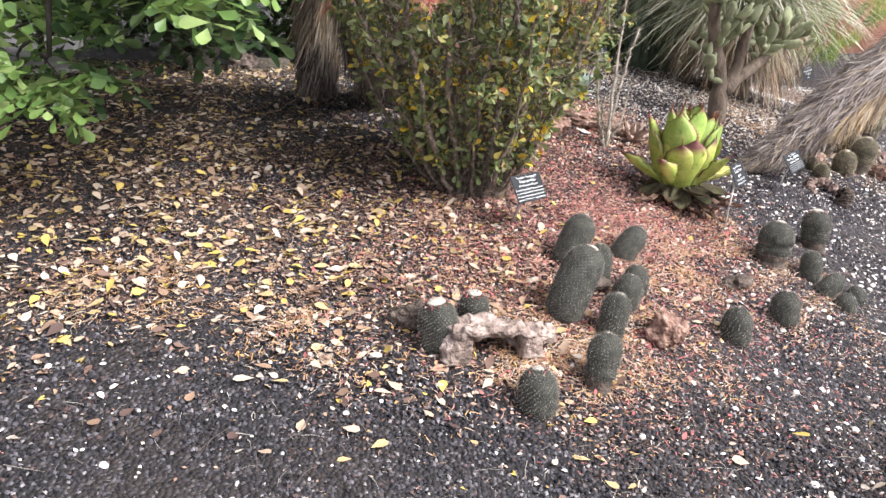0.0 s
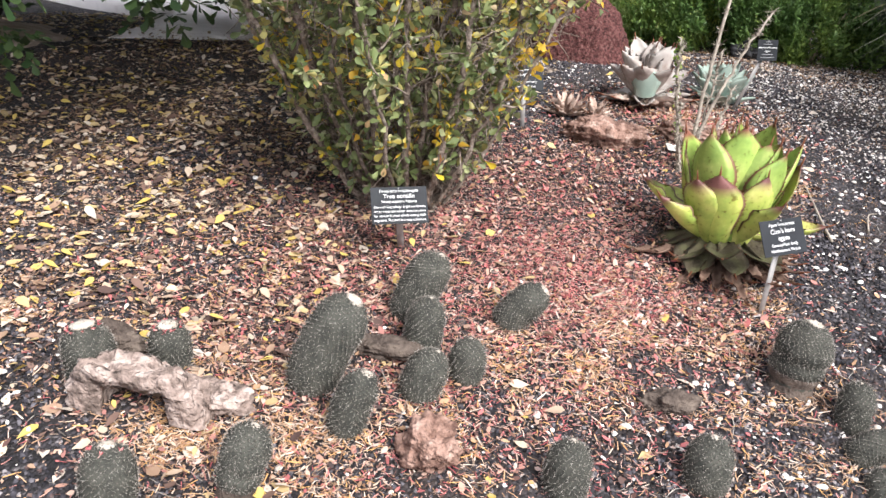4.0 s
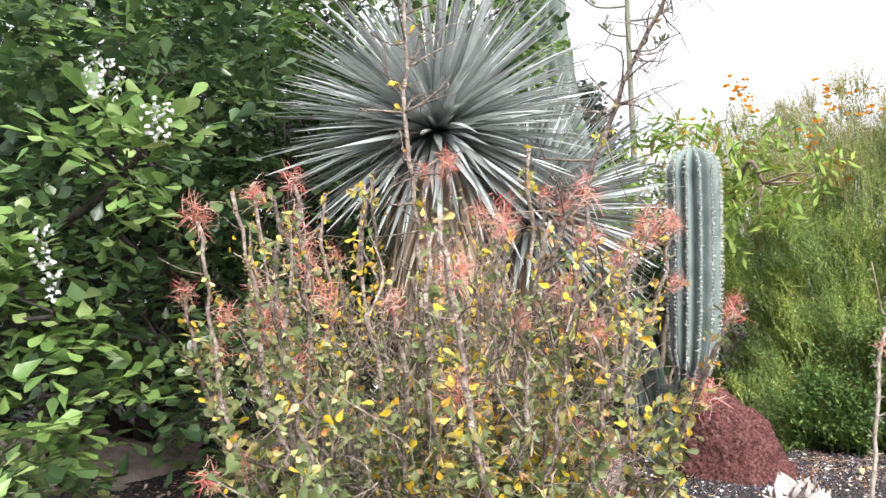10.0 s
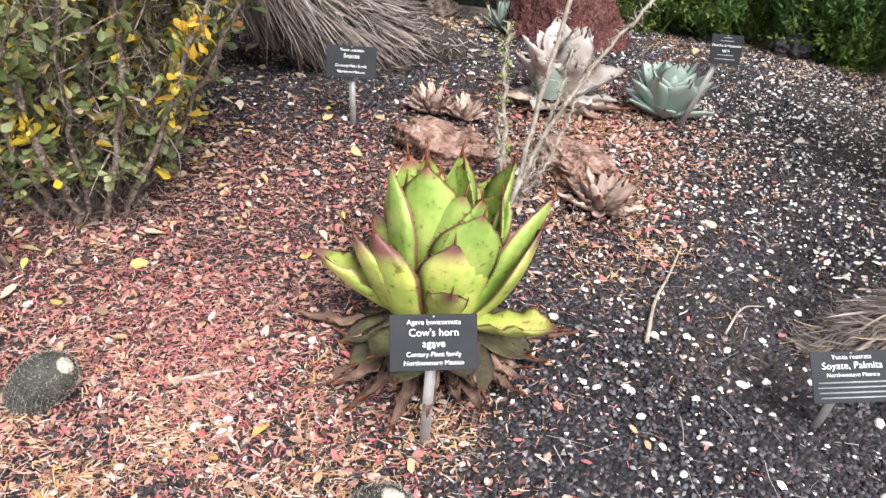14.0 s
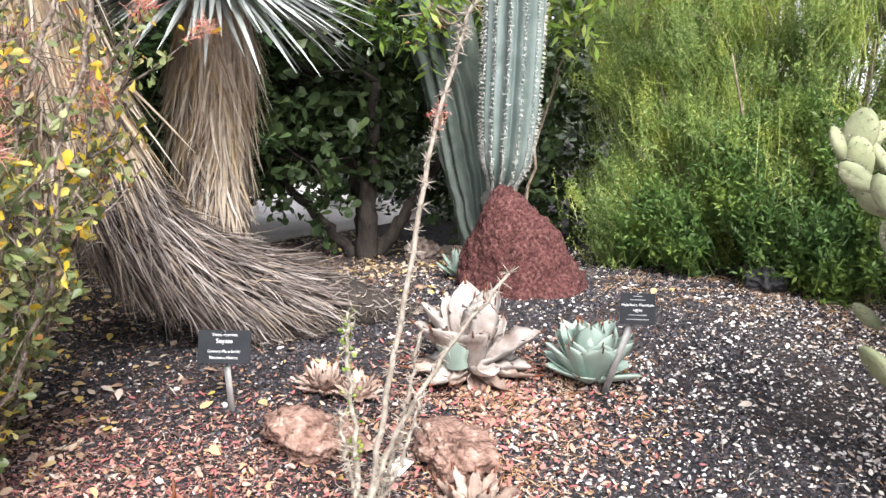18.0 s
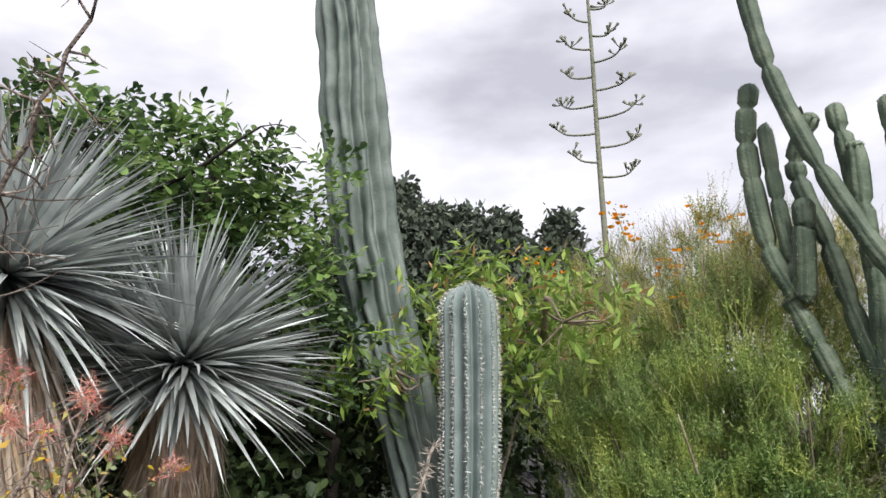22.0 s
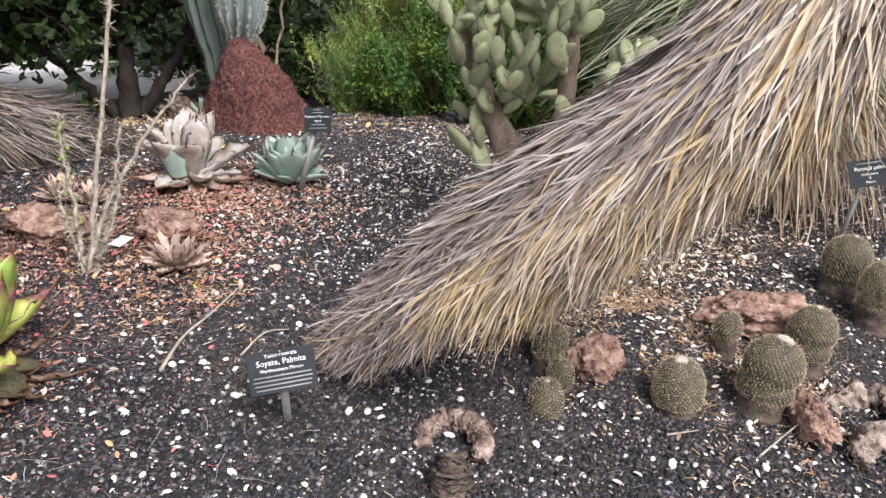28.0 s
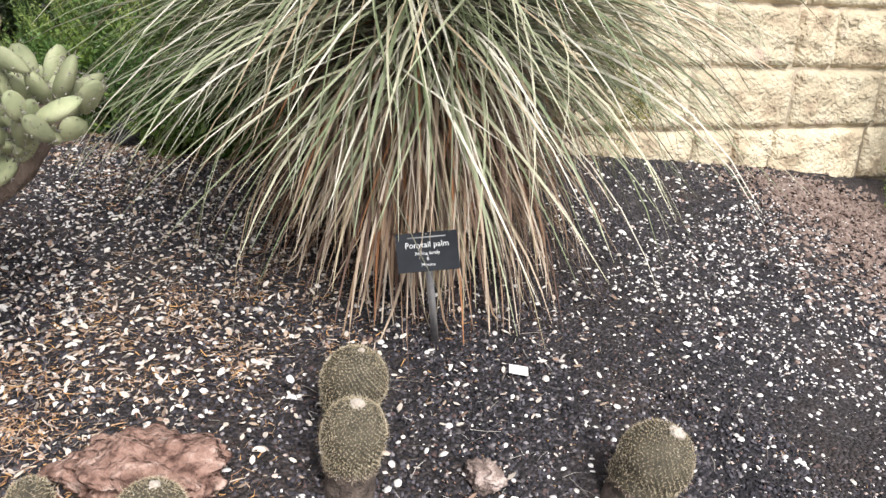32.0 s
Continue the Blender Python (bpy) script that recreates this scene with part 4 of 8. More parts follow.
def horn_agave():
    r = np.random.default_rng(3)
    kw = dict(uv=True, teeth=17, spine=0.035, r=r)
    mat, old = M["agave_green"], M["agave_old"]
    heart = [leaf_mesh("agave_leaf", mat, 0.3, 0.1, 0.016, 82 + d, 92 + d, HORN, 0.55, **kw) for d in (0, 4)]
    inner = [leaf_mesh("agave_leaf", mat, 0.345, 0.165, 0.022, 74 + d, 88 + d, HORN, 0.36, **kw) for d in (0, 5)]
    mid = [leaf_mesh("agave_leaf", mat, 0.335, 0.175, 0.026, 65 + d, 85 + d, HORN, 0.34, **kw) for d in (0, 7)]
    outer = [leaf_mesh("agave_leaf", old, 0.275, 0.16, 0.026, 48 + d, 80 + d, HORN, 0.36, **kw) for d in (0, 8)]
    low = [leaf_mesh("agave_leaf", old, 0.26, 0.1, 0.018, 8 + d, 36 + d, HORN, 0.75, wave=0.16, **kw) for d in (0, 10)]
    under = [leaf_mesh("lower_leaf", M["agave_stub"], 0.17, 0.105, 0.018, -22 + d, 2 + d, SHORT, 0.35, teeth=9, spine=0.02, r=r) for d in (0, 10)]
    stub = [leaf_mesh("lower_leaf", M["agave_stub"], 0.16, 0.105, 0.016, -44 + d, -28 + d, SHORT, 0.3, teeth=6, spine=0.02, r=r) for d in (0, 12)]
    dead = [leaf_mesh("dead_leaf", M["agave_dry"], 0.15 + d * 0.006, 0.036, 0.006, -46 + d, 30 - d, NARROW, 0.9, teeth=4, wave=0.5, r=r) for d in (0, 8, 16)]
    rosette("horn_agave", 1.27, 3.83, "yellow-green broad-leaved agave with dark toothed margins, dead leaves at its base", "agave",
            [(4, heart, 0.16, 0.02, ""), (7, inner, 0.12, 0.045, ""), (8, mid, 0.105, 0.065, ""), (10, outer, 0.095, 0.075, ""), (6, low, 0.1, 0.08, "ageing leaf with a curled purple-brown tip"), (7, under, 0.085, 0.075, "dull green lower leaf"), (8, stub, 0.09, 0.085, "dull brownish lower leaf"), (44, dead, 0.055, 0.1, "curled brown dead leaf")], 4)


def small_agaves():
    r = np.random.default_rng(8)
    b = M["agave_blue"]
    sets = [[leaf_mesh("agave_leaf", b, L, W, 0.012, e, e + 10, SHORT, 0.35, teeth=7, spine=0.014, r=r)] for L, W, e in ((0.15, 0.08, 82), (0.165, 0.105, 70), (0.17, 0.11, 56), (0.165, 0.105, 40), (0.14, 0.08, 18))]
    rosette("blue_agave", 0.94, 5.47, "compact blue-grey agave rosette on gravel", "agave",
            [(4, sets[0], 0.05, 0.008, ""), (6, sets[1], 0.045, 0.02, ""), (7, sets[2], 0.04, 0.03, ""), (7, sets[3], 0.03, 0.035, ""), (7, sets[4], 0.02, 0.03, "dry outer leaf")], 5).scale = (1.12, 1.12, 1.12)
    p = M["agave_pale"]
    sets = [[leaf_mesh("agave_leaf", p, L, W, 0.01, e + d, e + 8 + d, SHORT, 0.6, teeth=9, spine=0.02, wave=0.1, r=r) for d in (-12, -2, 6)] for L, W, e in ((0.23, 0.085, 78), (0.23, 0.115, 60), (0.2, 0.115, 36), (0.17, 0.09, 4))]
    stub = leaf_mesh("broad_leaf", b, 0.13, 0.125, 0.016, 62, 80, SHORT, 0.15, teeth=5, spine=0.006, r=r)
    dead = [leaf_mesh("dead_leaf", M["agave_tan"], 0.17, 0.06, 0.008, -12, 10, NARROW, 0.6, wave=0.2, r=r)]
    withered = rosette("withered_agave", 0.6, 5.2, "pale withered grey agave with half-dried pinkish leaves", "agave",
            [(4, sets[0], 0.05, 0.012, ""), (6, sets[1], 0.045, 0.025, ""), (6, sets[2], 0.035, 0.03, ""), (6, sets[3], 0.02, 0.03, ""), (14, dead, 0.02, 0.03, "brown dead leaf")], 6)
    withered.scale = (1.2, 1.2, 1.2)
    broad = child("leaf", stub[0], None, withered, label="broad smooth grey-green leaf")
    broad.matrix_basis = Matrix.Translation((0.02, -0.085, 0.05)) @ Euler((0, 0, radians(-78))).to_matrix().to_4x4()
    child("thorny_margin", stub[1], None, broad, kind="stuff")
    dry = [leaf_mesh("dead_leaf", M["agave_tan"], 0.11, 0.04, 0.006, e, e + 25, NARROW, 0.6, teeth=3, spine=0.008, wave=0.22, r=r) for e in (50, 26, 4)]
    for x, y, s, k in ((0.35, 4.72, 11, 1.0), (1.2, 4.64, 12, 1.15), (0.47, 4.78, 13, 0.8)):
        ob = rosette("dried_agave", x, y, "small dried brown agave rosette among litter", "agave", [(7, dry[:1], 0.02, 0.01, ""), (8, dry[1:2], 0.015, 0.015, ""), (8, dry[2:], 0.01, 0.02, "")], s, group="dried agaves")
        ob.scale = (k, k, k)
    sets = [[leaf_mesh("agave_leaf", b, 0.15, 0.035, 0.008, e, e + 12, NARROW, 0.4, teeth=4, spine=0.012, r=r)] for e in (75, 50, 25)]
    rosette("young_agave", -0.55, 6.2, "small grey-green agave beside the red rock", "agave", [(6, sets[0], 0.03, 0.01, ""), (8, sets[1], 0.02, 0.015, ""), (8, sets[2], 0.015, 0.02, "")], 7)


def thatch(geo, path, radii, count, r, length=(0.2, 0.42), width=(0.006, 0.013), lift=0.25, sag=0.1, fall=0.0, below=False, origin=(0, 0, 0), tufts=0):
    """Dead leaves lying along a trunk, tips towards its foot and, with fall, hanging from its sides; in tufts if wanted."""
    t = r.uniform(0.0, 1, count)
    a = r.uniform(0, 2 * np.pi, count)
    if tufts:
        k = r.integers(0, tufts, count)
        t = np.clip(r.uniform(0, 1, tufts)[k] + r.normal(size=count) * 0.012, 0, 1)
        a = r.uniform(0, 2 * np.pi, tufts)[k] + r.normal(size=count) * 0.13
    t = t * (len(path) - 1.001)
    i = t.astype(int)
    u = (t - i)[:, None]
    tan = unit(np.gradient(path, axis=0))[i]
    mid, rad = path[i] * (1 - u) + path[i + 1] * u, radii[i] * (1 - u[:, 0]) + radii[i + 1] * u[:, 0]
    fr = bases(tan)
    out = fr[:, :, 0] * np.cos(a)[:, None] + fr[:, :, 1] * np.sin(a)[:, None]
    if below:
        out[:, 2] = np.where(out[:, 2] > 0.1, -out[:, 2], out[:, 2])
    way = -tan + out * r.uniform(0.02, lift, count)[:, None] + r.normal(size=(count, 3)) * 0.13
    way[:, 2] -= fall * (1 - np.clip(out[:, 2], -1, 1)) * 0.5
    way = unit(way)
    side = unit(np.cross(way, out) + r.normal(size=(count, 3)) * 0.25)
    root = mid + out * (rad * r.uniform(0.8, 1.08, count))[:, None]
    drop = r.uniform(0.2, 1.0, count) * sag * (1 - np.clip(out[:, 2], -0.2, 1) * 0.8)
    v, f = strips(root, way, drop, r.uniform(*length, count), r.uniform(*width, count), 4, side=side, taper=0.85, r=r, curl=0.032)
    low = gz(v[:, 0] + origin[0], v[:, 1] + origin[1]) - origin[2] + 0.012
    v[:, 2] = np.where(v[:, 2] < low, low + 0.2 * np.abs(v[:, 2] - low) * r.random(len(v)), v[:, 2])
    geo.add(v, f)


def yucca_head(parent, at, up, count, length, seed, mat, droop=0.12, back=-0.45, width=0.025):
    """A ball of stiff narrow leaves; 290 of them are parts, the rest one mass between them."""
    r = np.random.default_rng(seed)
    metas, shapes = [], []
    for k in range(3):
        s = np.linspace(0, 1, 6)
        w = width * np.array([0.8, 1.0, 0.95, 0.75, 0.45, 0.05]) * 0.5
        z = -droop * (0.4 + 0.5 * k) * s**2 * length
        top = np.stack([np.stack([s * length, -w, z + 0.0025], -1), np.stack([s * length, 0 * w, z - 0.001], -1), np.stack([s * length, w, z + 0.0025], -1)], 1)
        shapes.append(top.reshape(-1, 3))
        metas.append(Geo().add(shapes[-1], grid_faces(6, 3)).mesh("yucca_leaf", mat))
    i = np.arange(count)
    c = 1 - (i + 0.5) / count * (1 - back)
    a = i * 2.39996
    q = Vector(up).to_track_quat("Z", "Y")
    mass = Geo()
    singles = set(r.permutation(count)[:290].tolist())
    for k in range(count):
        sn = math.sqrt(max(0, 1 - c[k] ** 2))
        d = q @ Vector((math.cos(a[k]) * sn, math.sin(a[k]) * sn, c[k]))
        d = (d + Vector(r.normal(size=3) * 0.06)).normalized()
        side = Vector((0, 0, 1)).cross(d)
        side = side.normalized() if side.length > 0.05 else Vector((1, 0, 0))
        zz = d.cross(side)
        size = r.uniform(0.8, 1.08)
        m = Matrix.Translation(Vector(at) + d * 0.03) @ Matrix((d, side, zz)).transposed().to_4x4() @ Matrix.Rotation(r.normal() * 0.35, 4, "X") @ Matrix.Diagonal((size, size, size, 1))
        j = r.integers(3)
        if k in singles:
            child("leaf", metas[j], None, parent).matrix_basis = m
        else:
            t = np.array(m)
            mass.add(shapes[j] @ t[:3, :3].T + t[:3, 3], grid_faces(6, 3))
    if mass.n:
        child("leaf_mass", mass, mat, parent, False, "", "stuff")


def leaning_yuccas():
    # the trunk that sprawls along the gravel beside the path
    r = np.random.default_rng(21)
    base = np.array([1.93, 4.6, float(gz(1.93, 4.6))])
    y = thing("leaning_yucca", base, "leaning yucca trunk shaggy with grey and tan dead leaves", "yucca")
    path = bent(np.array([(1.86, 4.6, 0.2), (2.15, 4.62, 0.4), (2.47, 4.66, 0.68), (2.73, 4.71, 0.88), (2.98, 4.78, 1.1), (3.17, 4.86, 1.36), (3.28, 4.92, 1.75), (3.32, 4.95, 2.25)]) - base, 40)
    rad = np.interp(np.linspace(0, 1, 40), [0, 0.1, 0.3, 0.6, 1], [0.02, 0.09, 0.135, 0.14, 0.13])
    g = Geo()
    add_tube(g, path, rad, 16)
    child("trunk", g, M["bark"], y, True)
    g = Geo()
    thatch(g, path[8:18], rad[8:18], 5500, r, (0.08, 0.18), (0.004, 0.009), 0.26, 0.01, 0.35, origin=base, tufts=380)
    thatch(g, path[16:32], rad[16:32], 9000, r, (0.12, 0.24), (0.005, 0.011), 0.22, 0.02, 0.55, origin=base, tufts=1100)
    thatch(g, path[1:8], rad[1:8], 1800, r, (0.03, 0.08), (0.003, 0.007), 0.12, 0.0, 0.1, origin=base)
    thatch(g, path[4:12], rad[4:12], 2200, r, (0.06, 0.13), (0.003, 0.007), 0.4, 0.01, 0.35, origin=base)
    child("dead_leaf_skirt", g, M["thatch"], y, False, "overlapping grey-brown dead leaves", "stuff")
    g = Geo()
    thatch(g, path[26:40], rad[26:40], 3400, r, (0.1, 0.24), (0.007, 0.016), 0.3, 0.04, 0.4, origin=base)
    child("tan_leaf_skirt", g, M["thatch_tan"], y, False, "drooping tan dead leaves", "stuff")
    g = Geo()
    thatch(g, path[11:29], rad[11:29] * 1.06, 5600, r, (0.12, 0.24), (0.005, 0.011), 0.24, 0.03, 1.05, below=True, origin=base, tufts=950)
    child("golden_leaf_skirt", g, M["thatch_gold"], y, False, "golden dead leaves hanging from the underside", "stuff")
    yucca_head(y, path[-1] + np.array([0.02, 0.0, 0.12]), (0.1, 0.1, 1), 170, 0.5, 31, M["yucca"], back=-0.3)

    # the curved trunk behind the ocotillo
    r = np.random.default_rng(22)
    base = np.array([-0.32, 5.4, float(gz(-0.32, 5.4))])
    y = thing("curved_yucca", base, "yucca with a low curved trunk wrapped in grey dead leaves", "yucca")
    path = bent(np.array([(-0.1, 5.55, 0.5), (-0.22, 5.2, 0.62), (-0.3, 4.85, 0.72), (-0.37, 4.5, 0.9), (-0.4, 4.25, 1.2), (-0.41, 4.12, 1.6), (-0.39, 4.05, 2.0), (-0.37, 4.03, 2.25)]) - base, 40)
    rad = np.interp(np.linspace(0, 1, 40), [0, 0.1, 0.3, 0.6, 1], [0.06, 0.11, 0.16, 0.17, 0.11])
    g = Geo()
    add_tube(g, path, rad, 16)
    child("trunk", g, M["dark_bark"], y, True)
    g = Geo()
    thatch(g, path[0:14], rad[0:14] * 1.0, 1500, r, (0.015, 0.06), (0.004, 0.011), 0.5, 0.0, origin=base)
    thatch(g, path[9:31], rad[9:31], 10500, r, (0.1, 0.25), (0.0035, 0.0085), 0.32, 0.04, 0.45, origin=base, tufts=950)
    child("dead_leaf_skirt", g, M["thatch_pale"], y, False, "grey-brown dead leaves", "stuff")
    g = Geo()
    thatch(g, path[26:40], rad[26:40], 2200, r, (0.28, 0.5), (0.011, 0.02), 0.3, 0.08)
    child("tan_leaf_skirt", g, M["thatch_tan"], y, False, "hanging tan dead leaves", "stuff")
    yucca_head(y, path[-1] + np.array([0.0, 0.0, 0.08]), (0.1, -0.1, 1), 640, 0.64, 32, M["yucca"], back=-0.58, droop=0.13, width=0.03)

    # the upright one beside it
    r = np.random.default_rng(23)
    base = np.array([-0.78, 4.85, float(gz(-0.78, 4.85))])
    y = thing("upright_yucca", base, "upright yucca with a blue-grey head over a tan skirt", "yucca")
    path = bent(np.array([(-0.78, 4.85, 0.45), (-0.74, 4.85, 0.9), (-0.66, 4.82, 1.4), (-0.5, 4.78, 1.8), (-0.42, 4.74, 2.0)]) - base, 30)
    rad = np.interp(np.linspace(0, 1, 30), [0, 0.2, 0.45, 0.7, 1], [0.1, 0.12, 0.14, 0.17, 0.1])
    g = Geo()
    add_tube(g, path, rad * 0.8, 14)
    child("trunk", g, M["twig"], y, True)
    g = Geo()
    thatch(g, path[3:14], rad[3:14], 2400, r, (0.1, 0.22), (0.004, 0.01), 0.1, 0.02, origin=base, tufts=300)
    child("dead_leaf_skirt", g, M["thatch_pale"], y, False, "grey-brown dead leaves", "stuff")
    g = Geo()
    thatch(g, path[9:30], rad[9:30] * 0.97, 5600, r, (0.16, 0.34), (0.007, 0.015), 0.07, 0.02, tufts=450)
    child("tan_leaf_skirt", g, M["thatch_tan"], y, False, "long tan dead leaves", "stuff")
    yucca_head(y, path[-1] + np.array([0.0, 0.0, 0.04]), (0.15, -0.1, 1), 640, 0.64, 33, M["yucca"], back=-0.45, droop=0.13, width=0.03)


def ponytail():
    r = np.random.default_rng(41)
    base = np.array([2.69, 7.13, float(gz(2.69, 7.13))])
    p = thing("ponytail_palm", base, "ponytail palm with a fountain of long drooping grassy leaves", "palm")
    g = Geo()
    add_tube(g, bent([(0, 0, -0.05), (0, 0, 0.25), (0.02, 0, 0.6), (0, 0.02, 0.95)], 12), np.interp(np.linspace(0, 1, 12), [0, 0.3, 1], [0.2, 0.16, 0.08]), 14)
    child("trunk", g, M["bark"], p, True)

    def fountain(n, z0, z1, length, mat, name, label, up=(0.0, 1.0), drop=1.0):
        a = r.uniform(0, 2 * np.pi, n)
        e = r.uniform(*up, n)
        way = np.stack([np.cos(a) * np.cos(e), np.sin(a) * np.cos(e), np.sin(e)], -1)
        L = r.uniform(*length, n)
        s = np.linspace(0, 1, 9)
        root = np.stack([np.cos(a) * 0.05, np.sin(a) * 0.05, r.uniform(z0, z1, n)], -1)
        mid = np.zeros((n, 9, 3))
        mid[:, 0] = root
        d = way.copy()
        stiff = r.uniform(0.55, 1.5, n)[:, None]
        sway = r.normal(size=(n, 3)) * np.array([1, 1, 0.3])
        for k in range(1, 9):
            d = unit(d + np.array([0, 0, -1.0]) * drop * 0.17 * stiff * (k / 4) + sway * 0.07)
            mid[:, k] = mid[:, k - 1] + d * (L / 8)[:, None]
        floor = gz(mid[..., 0] + base[0], mid[..., 1] + base[1]) - base[2] + 0.01
        low = mid[..., 2] < floor
        mid[..., 2] = np.where(low, floor + r.uniform(0, 0.02, low.shape), mid[..., 2])
        side = unit(np.stack([-np.sin(a), np.cos(a), 0 * a], -1) + r.normal(size=(n, 3)) * 0.3)
        w = r.uniform(0.003, 0.0068, n)[:, None] * (1 - 0.9 * s[None] ** 3)
        v = np.stack([mid - side[:, None] * w[..., None], mid + side[:, None] * w[..., None]], 2)
        f = (grid_faces(9, 2)[None] + (np.arange(n) * 18)[:, None, None]).reshape(-1, 4)
        child(name, Geo().add(v.reshape(-1, 3), f), mat, p, False, label, "stuff")

    fountain(3900, 0.7, 1.1, (0.75, 1.38), M["pony"], "leaves", "long narrow green and straw leaves", (-0.1, 1.45), 0.7)
    fountain(1700, 0.4, 0.85, (0.5, 0.95), M["pony_dry"], "dry_leaves", "dry straw-coloured leaves", (-0.6, 0.5), 1.6)


def pad_mesh(name, a, b, t):
    n, m = 14, 9
    th = np.linspace(0, 2 * np.pi, n, endpoint=False)
    ph = np.linspace(-np.pi / 2, np.pi / 2, m)
    v = []
    for p in ph:
        for q in th:
            x, y, z = math.cos(p) * math.cos(q), math.cos(p) * math.sin(q), math.sin(p)
            hgt = (y + 1) / 2
            w = a * (0.55 + 0.45 * math.sin(min(hgt * 2.1, math.pi / 2)))
            v.append((x * w, z * t * (1 - 0.2 * hgt), (y + 0.97) * b / 2))
    g = Geo().add(v, grid_faces(m, n, True))
    r = np.random.default_rng(int(a * 1e5))
    v = np.array(v)
    k = r.integers(n, len(v) - n, 34)
    out = unit(v[k] * np.array([1, 3, 0.4]) - np.array([0, 0, 0.2 * b]))
    root = np.repeat(v[k] + r.normal(size=(34, 3)) * 0.003, 4, 0)
    g.add(*strips(root, np.repeat(out, 4, 0) + r.normal(size=(136, 3)) * 0.5, 0.0, r.uniform(0.005, 0.013, 136), 0.002, 2, taper=0.7, r=r), m=1)
    return g.mesh(name, [M["pad"], M["spine"]], True)


def opuntia():
    r = np.random.default_rng(51)
    base = np.array([2.07, 5.62, float(gz(2.07, 5.62))])
    o = thing("prickly_pear", base, "tree-like prickly pear with a brown trunk and grey-green pads", "cactus")
    limbs = [[(0, 0, -0.05), (-0.01, 0, 0.15), (-0.02, 0.0, 0.3), (-0.1, -0.05, 0.5), (-0.17, -0.1, 0.72), (-0.18, -0.12, 0.85)],
             [(0, 0, 0.2), (0.08, 0.04, 0.33), (0.12, 0.06, 0.5), (0.14, 0.04, 0.7), (0.15, 0.02, 0.85)],
             [(0.02, 0.0, 0.22), (0.14, 0.05, 0.34), (0.3, 0.14, 0.44), (0.42, 0.22, 0.56), (0.48, 0.26, 0.7)]]
    for k, pts in enumerate(limbs):
        g = Geo()
        add_tube(g, bent(pts, 14), np.linspace(0.07 if k == 0 else 0.046, 0.034, 14) * (1 + 0.08 * r.normal(size=14)), 12)
        child("trunk" if k == 0 else "limb", g, M["bark"], o, True, "knobbly brown trunk")
    metas = [pad_mesh("pad", w, L, t) for w, L, t in ((0.036, 0.135, 0.023), (0.043, 0.15, 0.024), (0.031, 0.125, 0.022), (0.025, 0.1, 0.02))]
    todo = []
    for tip, n in (((-0.18, -0.12, 0.84), 6), ((0.15, 0.02, 0.84), 6), ((0.48, 0.26, 0.7), 6), ((-0.1, -0.06, 0.55), 3)):
        for k in range(n):
            a = k * 2 * math.pi / n + r.uniform(0, 0.6)
            todo.append((Vector(tip) + Vector((math.cos(a), math.sin(a), 0)) * 0.02, Vector((math.cos(a) * 0.75, math.sin(a) * 0.75, r.uniform(0.3, 0.9))), 1))
    for hgt, a in ((0.3, 3.5), (0.5, 3.3), (0.6, 5.3), (0.7, 2.2)):
        todo.append((Vector((-0.02 - 0.2 * max(0, hgt - 0.3), -0.05, hgt)), Vector((math.cos(a), math.sin(a), 0.3)), 2))
    for hgt, a in ((0.55, 0.4), (0.7, 5.0)):
        todo.append((Vector((0.13, 0.05, hgt)), Vector((math.cos(a), math.sin(a), 0.35)), 2))
    for q, a in ((0.45, 5.2), (0.6, 0.3), (0.7, 4.4), (0.8, 5.8), (0.9, 1.0), (0.75, 2.2), (0.95, 5.0), (0.55, 1.6), (0.65, 5.9), (0.85, 3.0), (0.9, 0.2), (0.7, 1.2)):
        todo.append((Vector((0.05 + 0.41 * q, 0.25 * q, 0.24 + 0.42 * q)), Vector((math.cos(a), math.sin(a), 0.25)), 2))
    while todo and len(o.children) < 260:
        p, d, depth = todo.pop(0)
        d = (d + Vector(r.normal(size=3) * 0.12)).normalized()
        me = metas[r.integers(4) if depth else r.integers(3)]
        flat = d.cross(Vector(r.normal(size=3))).normalized()
        k = r.uniform(0.8, 1.12)
        tip = p + d * 0.15 * k
        if not (-0.38 < tip.x < 0.72 and -0.36 < tip.y < 0.46 and 0.1 < tip.z < (1.13 if tip.x < 0.3 else 0.86)) or 0.3 < tip.x < 0.42:
            continue
        ob = child("pad", me, None, o)
        side = flat.cross(d)
        ob.matrix_basis = Matrix.Translation(p) @ Matrix((side, flat, d)).transposed().to_4x4() @ Matrix.Diagonal((k, k, k, 1))
        L = me.vertices[len(me.vertices) // 2].co.z * 0 + max(v.co.z for v in me.vertices) * k
        if depth < 4:
            for j in range(r.integers(2, 4) if depth < 2 else r.integers(1, 3)):
                nd = (d * 0.7 + side * r.normal() * 0.8 + Vector((0, 0, 0.6)) + Vector(r.normal(size=3) * 0.2)).normalized()
                todo.append((p + d * L * 0.93 + side * r.normal() * 0.02, nd, depth + 1))


def ribbed(n_ribs, depth, per=6):
    a = np.linspace(0, 2 * np.pi, n_ribs * per, endpoint=False)
    return 1 - depth * (0.5 - 0.5 * np.cos(a * n_ribs)) ** 1.3


